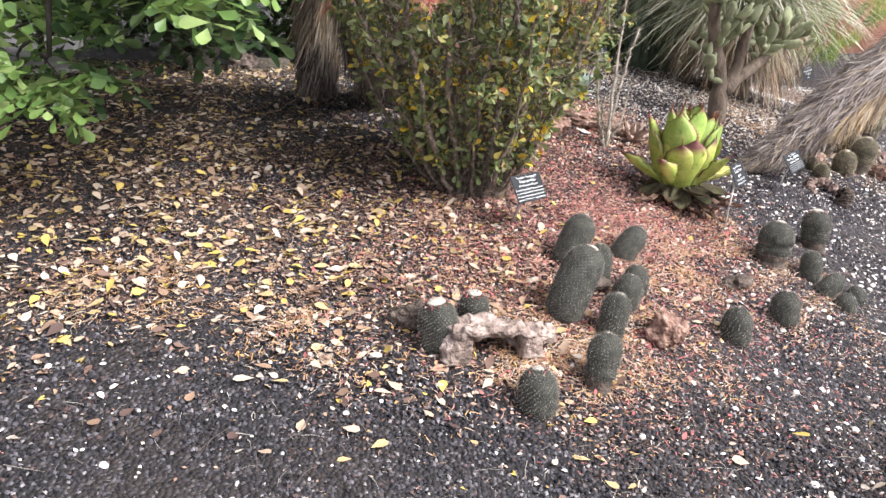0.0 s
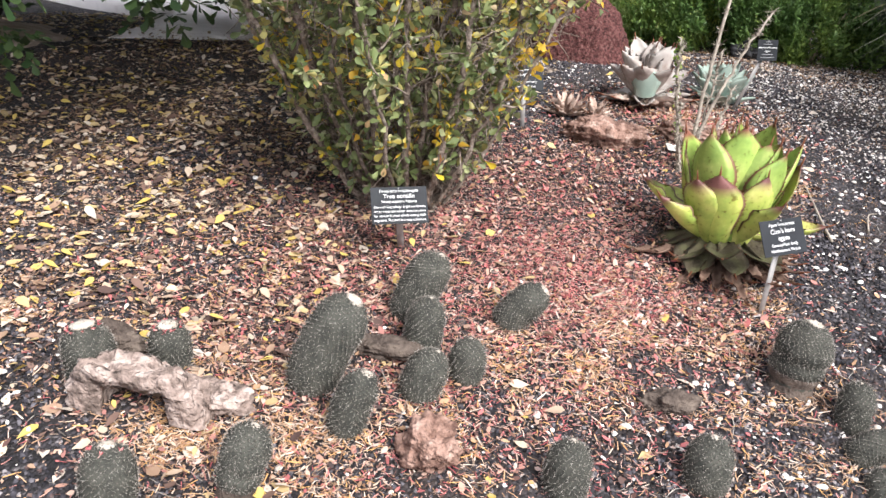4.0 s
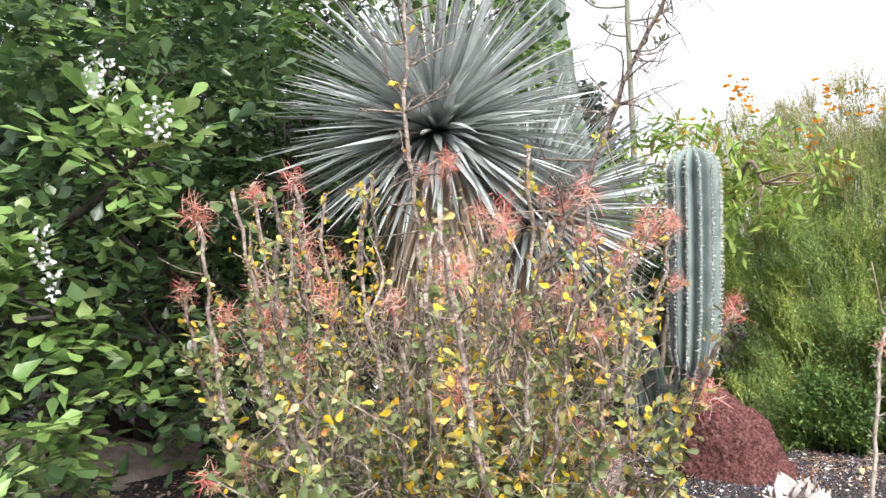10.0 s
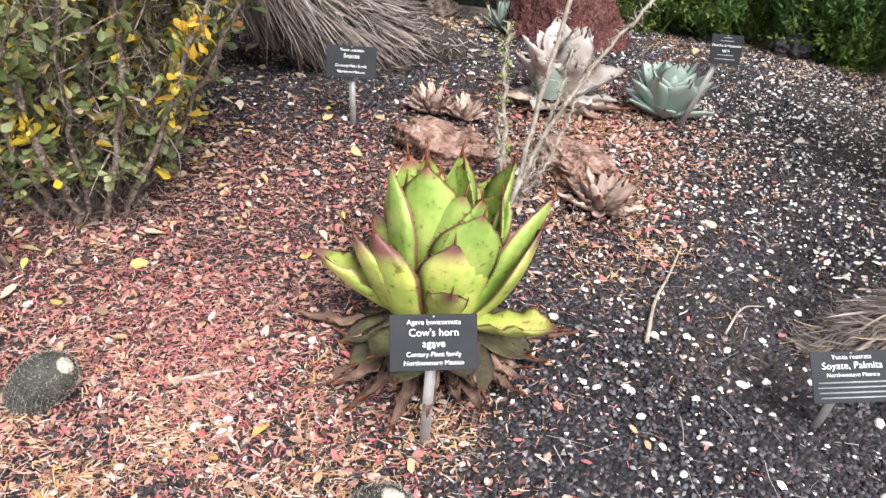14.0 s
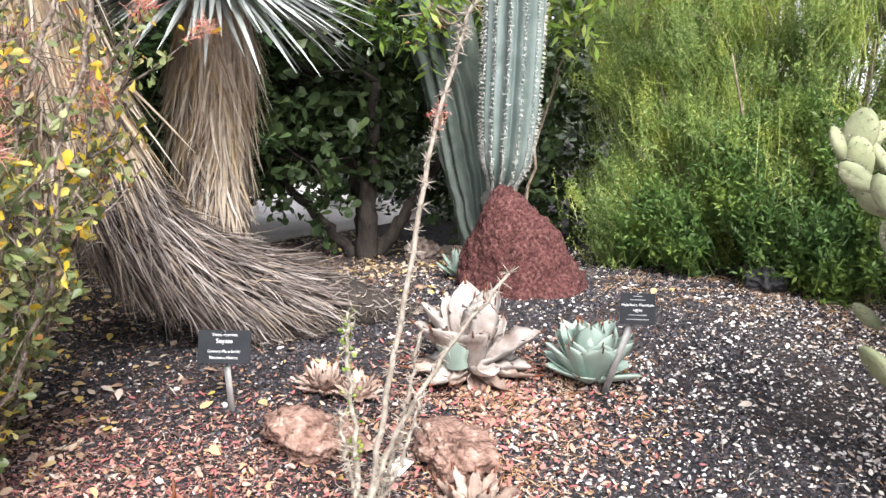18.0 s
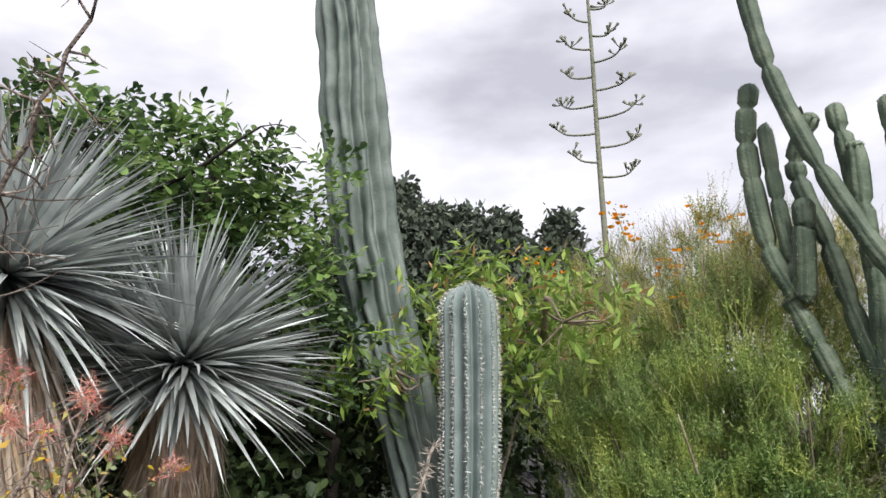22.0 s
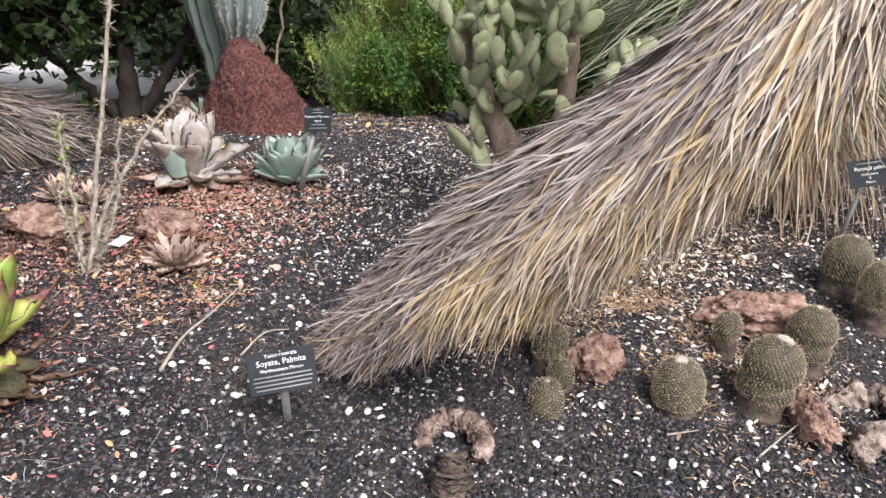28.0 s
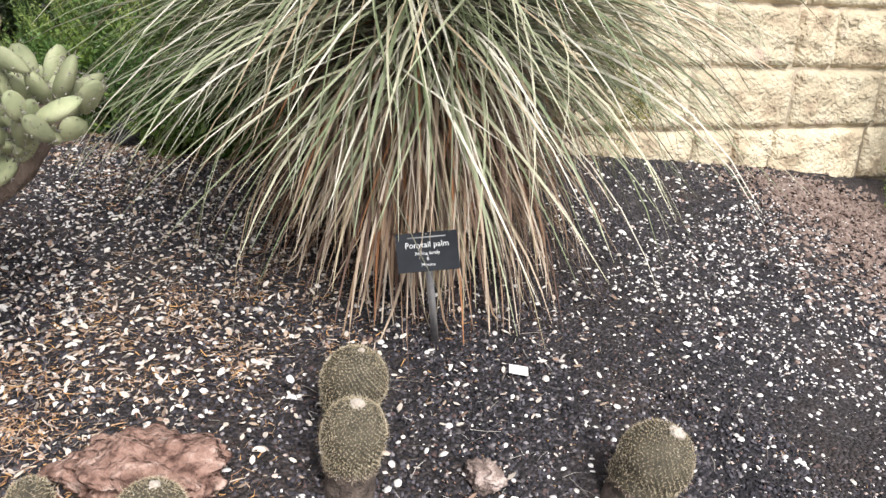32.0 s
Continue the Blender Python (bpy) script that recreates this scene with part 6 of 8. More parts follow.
def ocotillo_bush():
    r = np.random.default_rng(71)
    base = np.array([0.17, 3.46, float(gz(0.17, 3.46))])
    b = thing("tree_ocotillo", base, "vase-shaped tree ocotillo with thorny stems, yellowing leaves and faded coral flowers", "shrub")
    across = np.array([0.735, 0.677])
    spots_l, outs, kinds, sizes, fp = [], [], [], [], []

    def spurs(p, z_low, chance):
        """Short leafy spurs along a stem."""
        seg = np.linalg.norm(np.diff(p, axis=0), axis=1)
        run = np.concatenate([[0], np.cumsum(seg)])
        for d in np.arange(0.02, run[-1], 0.0145):
            q = np.array([np.interp(d, run, p[:, k]) for k in range(3)])
            if q[2] < z_low or r.random() > chance(q):
                continue
            o = unit(r.normal(size=3) + np.array([0, 0, 0.25]))
            n = noise.noise(Vector(q) * 4.5)
            left = float(q[:2] @ across) < -0.05
            high = np.clip((q[2] - 0.75) / 0.7, 0, 1)
            yellow = np.clip(0.17 + 0.8 * n + 0.14 * high, 0.03, 0.85) * (0.4 if left and q[2] < 1.15 else 1.0)
            dry = 0.04 + 0.26 * high
            for _ in range(r.integers(2, 6)):
                u = r.random()
                kinds.append(1 if u < yellow else 2 if u < yellow + dry else 0)
                spots_l.append(q + o * r.uniform(0.004, 0.03) + r.normal(size=3) * 0.006)
                outs.append(o + r.normal(size=3) * 0.75 + np.array([0, 0, 0.15]))
                sizes.append(r.uniform(0.021, 0.052) * (1 - 0.38 * high))

    def chance(q):
        return 0.8 if q[2] < 0.95 else 0.66 if q[2] < 1.25 else 0.45

    n_stem = 46
    for k in range(n_stem):
        a = k * 2.39996
        q = math.sqrt((k + 0.5) / n_stem)
        ca, sa = math.cos(a), math.sin(a)
        bx, by = ca * 0.14 * q, sa * 0.11 * q
        reach = (0.82 * q + r.uniform(-0.06, 0.1)) * (1.0 - 0.06 * (ca * across[0] + sa * across[1]))
        h = r.uniform(1.5, 1.9) - 0.33 * q
        pts = [(bx, by, -0.05), (bx + ca * reach * 0.22, by + sa * reach * 0.22, 0.2), (ca * reach * 0.58, sa * reach * 0.58, 0.52)]
        x, y = ca * reach * 0.58, sa * reach * 0.58
        for z in np.linspace(0.72, h, 4):
            x, y = x + ca * reach * 0.09 + r.normal() * 0.03, y + sa * reach * 0.09 + r.normal() * 0.03
            pts.append((x, y, z))
        p = bent(pts, 34)
        p[1:] += r.normal(size=(33, 3)) * 0.006
        thick = r.uniform(0.0075, 0.0135)
        g = Geo()
        add_tube(g, p, np.interp(np.linspace(0, 1, 34), [0, 0.5, 1], [thick, thick * 0.75, 0.0055]) * (1 + 0.16 * r.normal(size=34)), 7)
        spurs(p, 0.12, chance)
        for j in range(r.integers(3, 6)):
            i = r.integers(8, 29)
            w = unit(np.array([ca * 0.3, sa * 0.3, 0.8]) + r.normal(size=3) * 0.45)
            L = r.uniform(0.12, 0.32)
            tw = bent([p[i], p[i] + w * L * 0.5 + r.normal(size=3) * 0.02, p[i] + w * L + np.array([0, 0, 0.07 * L]) + r.normal(size=3) * 0.02], 12)
            add_tube(g, tw, np.linspace(thick * 0.5, 0.0022, 12) * (1 + 0.15 * r.normal(size=12)), 5)
            spurs(tw, 0.1, chance)
            if tw[-1][2] > 0.7 and r.random() < 0.13:
                fp.append(tw[-1])
        for j in range(9):
            i = r.integers(3, 33)
            e = p[i] + unit(r.normal(size=3)) * r.uniform(0.05, 0.16)
            add_tube(g, bent([p[i], (p[i] + e) / 2 + r.normal(size=3) * 0.012, e], 5), np.linspace(0.0028, 0.001, 5), 3)
        i = r.integers(2, 33, 110)
        g.add(*strips(p[i] + r.normal(size=(110, 3)) * 0.004, r.normal(size=(110, 3)) + np.array([0, 0, 0.2]), 0.0, r.uniform(0.014, 0.034, 110), 0.0026, 2, taper=0.8, r=r))
        child("stem", g, M["oco_stem"], b, True)
        if r.random() < 0.6:
            fp.append(p[-1] + np.array([0, 0, 0.01]))
        if r.random() < 0.3:
            fp.append(p[27] + r.normal(size=3) * 0.03)
    # long drooping bare twigs at the foot and two tall bare stems out of the crown
    for pts in ([(0.02, 0.0, 0), (0.15, 0.06, 0.9), (0.42, 0.2, 1.7), (0.72, 0.35, 2.38)], [(-0.05, 0.05, 0), (-0.06, 0.0, 0.9), (-0.08, -0.04, 1.6), (-0.07, -0.08, 2.3)]):
        p = bent(pts, 30)
        p[1:] += r.normal(size=(29, 3)) * 0.008
        g = Geo()
        add_tube(g, p, np.linspace(0.014, 0.005, 30), 7)
        for j in range(34):
            i = r.integers(16, 30)
            w = unit(r.normal(size=3) + np.array([0, 0, 0.6]))
            L = r.uniform(0.06, 0.22)
            tw = bent([p[i], p[i] + w * L * 0.5 + r.normal(size=3) * 0.012, p[i] + w * L + r.normal(size=3) * 0.02], 7)
            add_tube(g, tw, np.linspace(0.004, 0.0014, 7), 4)
            for _ in range(4):
                k2 = r.integers(2, 7)
                e = tw[k2] + r.normal(size=3) * 0.04
                add_tube(g, bent([tw[k2], (tw[k2] + e) / 2 + r.normal(size=3) * 0.004, e], 4), np.linspace(0.002, 0.0009, 4), 3)
        spurs(p[18:], 1.4, lambda q: 0.12)
        child("stem", g, M["oco_stem"], b, True)
    pos, way, kinds, sizes = np.array(spots_l), np.array(outs), np.array(kinds), np.array(sizes)
    for k, (name, mat, label) in enumerate((("leaves", "oco_leaf", "small blunt green leaves"), ("yellow_leaves", "oco_yellow", "bright yellow ageing leaves"), ("dry_leaves", "oco_dry", "withered tan and orange leaves"))):
        m = kinds == k
        child(name, Geo().add(*many(SPOON_V, SPOON_F, pos[m], turn_x(way[m], r), sizes[m] * (0.8 if k == 2 else 1.0))), M[mat], b, False, label, "stuff")
    # dead thready tangle inside
    n = 10500
    a = r.uniform(0, 2 * np.pi, n)
    z = 1.3 * r.random(n) ** 2.0
    rr = (0.12 + 0.46 * np.clip(z / 0.75, 0, 1)) * r.random(n) ** 0.4
    root = np.stack([np.cos(a) * rr * 1.05, np.sin(a) * rr, z], -1)
    way = np.stack([np.cos(a) * 0.4, np.sin(a) * 0.4, r.uniform(0.2, 2.0, n)], -1) + r.normal(size=(n, 3)) * 0.7
    child("dead_tangle", Geo().add(*strips(root, way, 0.01, r.uniform(0.04, 0.16, n), r.uniform(0.002, 0.0045, n), 4, r=r, curl=0.03)), M["oco_stem"], b, False, "tangle of dead twigs", "stuff")
    fl = Geo()
    for q in fp:
        n, big = r.integers(70, 170), r.uniform(0.7, 1.25)
        d = unit(r.normal(size=(n, 3)) + np.array([0, 0, 0.35]))
        c = q + r.normal(size=(n, 3)) * np.array([0.014, 0.014, 0.02]) * big
        fl.add(*strips(c, d, 0.006, r.uniform(0.02, 0.058, n) * big, 0.0019, 4, taper=0.5, r=r, curl=0.016))
    child("flower_mass", fl, M["oco_flower"], b, False, "faded coral thread-like flower clusters", "stuff")


def thorny_wands():
    r = np.random.default_rng(81)
    base = np.array([1.0, 4.42, float(gz(1.0, 4.42))])
    o = thing("young_ocotillo", base, "young ocotillo of a few pale thorny wands in litter", "shrub")
    tips = [[(0, 0, 0), (0.02, 0.06, 0.3), (0.05, 0.14, 0.75), (0.09, 0.22, 1.15), (0.14, 0.26, 1.34)], [(0, 0, 0), (0.04, 0.06, 0.2), (0.1, 0.18, 0.42), (0.2, 0.34, 0.66)],
            [(-0.02, 0, 0), (-0.06, 0.02, 0.2), (-0.09, 0.02, 0.42), (-0.1, 0.03, 0.55)], [(0.01, 0.02, 0), (0.08, 0.05, 0.15), (0.13, 0.1, 0.36)], [(-0.01, 0, 0), (-0.04, -0.02, 0.16), (-0.05, -0.04, 0.3)], [(0, 0.03, 0), (0.03, 0.1, 0.22), (0.05, 0.16, 0.5)]]
    for k, pts in enumerate(tips):
        p = bent(pts, 30)
        p[1:-1] += r.normal(size=(28, 3)) * 0.004
        g = Geo()
        add_tube(g, p, np.linspace(0.0095 if k < 3 else 0.0065, 0.0045, 30), 7)
        w = child("wand", g, M["wand"], o, True)
        n = int(620 * (p[-1, 2] / 1.3) + 90)
        i = r.integers(1, 30, n)
        child("thorn_cover", Geo().add(*strips(p[i], r.normal(size=(n, 3)) + np.array([0, 0, 0.4]), 0.0, r.uniform(0.014, 0.036, n), 0.0042, 2, taper=0.8, r=r)), M["wand"], w, False, "", "stuff")
        if k == 2:
            n = 130
            i = r.integers(8, 30, n)
            child("leaves", Geo().add(*many(LEAF_V, LEAF_F, p[i] + r.normal(size=(n, 3)) * 0.008, turn_x(r.normal(size=(n, 3)), r), r.uniform(0.01, 0.02, n))), M["lime_leaf"], w, False, "tiny yellow-green leaves", "stuff")
    n = 60
    p = bent(tips[0], 30)
    child("dried_flowers", Geo().add(*strips(p[20] + r.normal(size=(n, 3)) * 0.015, r.normal(size=(n, 3)), 0.0, 0.022, 0.004, 2, r=r)), M["oco_flower"], o, False, "dried pinkish flower tuft", "stuff")


def sprays(r, centre, radii, n):
    """Points spread over the outer half of an ellipsoid."""
    d = unit(r.normal(size=(n, 3)))
    q = r.uniform(0.45, 1.0, n) ** 0.5
    lump = np.array([1 + 0.28 * noise.noise(Vector(v) * 2.2 + Vector(centre)) + 0.15 * noise.noise(Vector(v) * 5.1 + Vector(centre)) for v in d])
    return np.asarray(centre) + d * (q * lump)[:, None] * np.asarray(radii), d


def broadleaf(name, label, base, stems, clumps, leaf_mat, bark, seed, per=14, size=(0.035, 0.06), count=220, category="tree", slim=False):
    """A tree or large shrub: stems from the ground to the clumps, sprays of leaves round each clump."""
    r = np.random.default_rng(seed)
    base = np.array(base, float)
    t = thing(name, base, label, category)
    for pts, r0 in stems:
        g = Geo()
        p = bent(np.array(pts) - base, 18)
        p[1:-1] += r.normal(size=(16, 3)) * 0.015
        add_tube(g, p, np.linspace(r0, r0 * 0.35, 18), 9)
        child('trunk', g, bark, t, True)
    g = Geo()
    for c, rad in clumps:
        c = np.array(c) - base
        tip = min((np.array(pts[-1]) - base for pts, _ in stems), key=lambda e: np.linalg.norm(e - c))
        add_tube(g, bent([tip, (tip + c) / 2 + r.normal(size=3) * 0.1, c], 9), np.linspace(0.025, 0.008, 9), 6)
        for _ in range(7):
            d = unit(r.normal(size=3))
            add_tube(g, bent([c, c + d * np.array(rad) * 0.5 + r.normal(size=3) * 0.05, c + d * np.array(rad) * 0.95], 7), np.linspace(0.01, 0.003, 7), 5)
    child("branchwork", g, bark, t, True, "", "stuff")
    leaves = Geo()
    for c, rad in clumps:
        n = int(count * (rad[0] * rad[1] + rad[1] * rad[2] + rad[0] * rad[2]) / 3 / 0.25)
        p, d = sprays(r, np.array(c) - base, rad, n)
        way = np.repeat(d * 0.6 + np.array([0, 0, 0.15]) + r.normal(size=d.shape) * 0.5, per, 0)
        axisv = unit(way)
        s = np.tile(np.linspace(0, 1, per), len(p))[:, None]
        side = np.repeat(unit(np.cross(d, r.normal(size=d.shape))), per, 0) * np.tile(np.where(np.arange(per) % 2, 1.0, -1.0), len(p))[:, None]
        pos = np.repeat(p, per, 0) + axisv * s * size[1] * per * 0.22
        lw = axisv * 0.5 + side * 0.9 + r.normal(size=pos.shape) * 0.25
        leaves.add(*many(LANCE_V * np.array([1.25, 1.5, 1]) if slim else LEAF_V, LANCE_F if slim else LEAF_F, pos, turn_x(lw, r, 0.9), r.uniform(*size, len(pos))))
    child("crown", leaves, leaf_mat, t, False, "", "stuff")
    return t


def laurel():
    """The shrubby laurel: twigs that end in whorls of feathered leaves, each of seven blunt leaflets."""
    r = np.random.default_rng(91)
    base = np.array([-4.3, 4.7, 0.75])
    t = thing("mountain_laurel", base, "leafy mountain laurel with glossy leaflets and hanging pale blossom", "tree")
    limbs = [([(-4.3, 4.7, 0.6), (-3.4, 4.3, 1.3), (-1.9, 3.6, 1.9), (-1.2, 3.2, 2.2)], 0.08), ([(-4.3, 4.7, 0.6), (-3.4, 4.6, 1.6), (-2.4, 4.4, 2.6)], 0.09), ([(-4.35, 4.65, 0.6), (-3.9, 3.6, 1.3), (-2.5, 2.9, 1.9), (-1.2, 2.65, 1.85)], 0.07), ([(-4.3, 4.75, 0.6), (-3.0, 4.9, 1.5), (-1.7, 5.0, 2.5)], 0.07)]
    for pts, r0 in limbs:
        g = Geo()
        p = bent(np.array(pts) - base, 22)
        p[1:-1] += r.normal(size=(20, 3)) * 0.02
        add_tube(g, p, np.linspace(r0, r0 * 0.25, 22), 9)
        child("trunk", g, M["dark_bark"], t, True)
    # clumps: centre, radii, share of light leaflets (young shoots and painted-in sunlight), closeness
    clumps = [((-0.85, 2.6, 1.85), (0.18, 0.16, 0.2), 0.35, 1.6), ((-0.8, 2.66, 1.38), (0.18, 0.16, 0.18), 0.35, 1.6), ((-0.52, 2.8, 2.05), (0.1, 0.09, 0.08), 1.0, 2.4), ((-0.72, 2.54, 1.26), (0.09, 0.09, 0.09), 0.8, 1.4), ((-0.72, 2.58, 1.62), (0.08, 0.08, 0.1), 1.0, 2.4), ((-1.5, 2.95, 1.02), (0.24, 0.22, 0.2), 0.75, 2.0), ((-1.3, 2.6, 0.98), (0.09, 0.09, 0.12), 0.8, 2.2), ((-1.05, 3.6, 1.2), (0.3, 0.28, 0.2), 0.2, 1.3),
              ((-0.98, 3.15, 1.5), (0.28, 0.26, 0.28), 0.15, 1.3), ((-1.35, 3.4, 1.75), (0.5, 0.45, 0.5), 0.06, 1.2), ((-1.2, 3.1, 2.35), (0.5, 0.5, 0.45), 0.06, 1.2), ((-1.75, 4.3, 2.3), (0.7, 0.7, 0.8), 0.1, 0.8), ((-1.75, 5.2, 2.5), (0.65, 0.65, 0.75), 0.12, 0.8), ((-1.6, 5.35, 3.0), (0.55, 0.55, 0.5), 0.5, 0.9),
              ((-2.1, 4.4, 3.0), (0.8, 0.8, 0.6), 0.15, 0.8), ((-1.0, 2.95, 2.5), (0.3, 0.3, 0.2), 0.2, 1.2), ((-1.35, 5.35, 3.3), (0.4, 0.35, 0.3), 0.65, 1.2), ((-1.6, 4.7, 3.35), (0.45, 0.4, 0.3), 0.6, 1.2), ((-1.4, 5.6, 2.75), (0.4, 0.4, 0.35), 0.6, 1.3), ((-2.2, 3.6, 3.1), (0.7, 0.6, 0.5), 0.1, 0.6), ((-2.9, 2.9, 2.9), (0.7, 0.6, 0.5), 0.1, 0.6),
              ((-1.75, 3.0, 3.0), (0.5, 0.5, 0.4), 0.1, 0.7), ((-4.6, 5.8, 1.9), (0.9, 0.7, 0.8), 0.1, 0.6), ((-2.1, 4.6, 1.5), (0.5, 0.5, 0.4), 0.1, 0.9), ((-2.2, 5.4, 1.3), (0.5, 0.45, 0.45), 0.1, 0.9), ((-1.3, 6.2, 2.75), (0.14, 0.14, 0.3), 0.6, 1.6), ((-1.32, 6.15, 3.35), (0.12, 0.12, 0.22), 0.6, 1.6), ((-1.2, 6.1, 2.2), (0.16, 0.16, 0.25), 0.4, 1.6)]
    twigs, made = Geo(), [[], []]
    for c, rad, young, close in clumps:
        c = np.array(c) - base
        rad = np.array(rad)
        tip = min((np.array(pts[-1]) - base for pts, _ in limbs), key=lambda e: np.linalg.norm(e - c))
        add_tube(twigs, bent([tip, (tip + c) / 2 + r.normal(size=3) * 0.1, c], 9), np.linspace(0.022, 0.008, 9), 6)
        n = max(7, int(44 * close * (rad[0] * rad[1] + rad[1] * rad[2] + rad[0] * rad[2]) / 3 / 0.25 ** (0.8 if rad[0] < 0.35 else 1.0)))
        p, d = sprays(r, c, rad, n)
        for q, out in zip(p, d):
            if r.random() < 0.3:
                add_tube(twigs, bent([c, (c + q) / 2 + r.normal(size=3) * 0.05, q], 6), np.linspace(0.008, 0.003, 6), 4)
            fresh = int(r.random() < young)
            m = r.integers(4, 8)
            way = unit(out * 0.7 + np.array([0, 0, 0.1 if fresh else -0.1]) + r.normal(size=(m, 3)) * 0.6)
            L = r.uniform(0.14, 0.23, m)
            side = unit(np.cross(way, np.array([0, 0, 1.0]) + r.normal(size=(m, 3)) * 0.35))
            for s in (0.35, 0.62, 0.88):
                for sign in (-1, 1):
                    made[fresh].append((q + way * (L * s)[:, None], way * 0.45 + side * sign + r.normal(size=(m, 3)) * 0.15, L * 0.36))
            made[fresh].append((q + way * L[:, None], way + r.normal(size=(m, 3)) * 0.1, L * 0.38))
    # a bare branch that reaches out of the crown, with thin drooping twigs
    add_tube(twigs, bent(np.array([(-1.6, 5.05, 3.14), (-1.25, 5.17, 3.22), (-0.96, 5.25, 3.32), (-0.79, 5.31, 3.38)]) - base, 16), np.linspace(0.016, 0.006, 16), 6)
    for pts in ([(-0.79, 5.31, 3.38), (-0.55, 5.44, 3.25)], [(-0.96, 5.25, 3.32), (-0.82, 5.37, 3.22)], [(-0.79, 5.31, 3.38), (-0.74, 5.44, 3.17)]):
        a, b = np.array(pts) - base
        add_tube(twigs, bent([a, (a + b) / 2 + np.array([0, 0, 0.05]), b], 10), np.linspace(0.004, 0.0015, 10), 4)
    child("branchwork", twigs, M["dark_bark"], t, True, "", "stuff")
    for k, (name, mat, label) in enumerate((("crown", "sophora", "dark glossy leaflets"), ("young_foliage", "sophora_young_sunlit", "fresh light green leaflets, some of them coloured as sunlit foliage"))):
        pos, way, size = (np.concatenate([q[j] for q in made[k]]) for j in range(3))
        child(name, Geo().add(*many(SPOON_V * np.array([1, 1.15, 1]), SPOON_F, pos, turn_x(way, r, 1.6), size * r.uniform(0.85, 1.2, len(size)))), M[mat], t, False, label, "stuff")
    return t


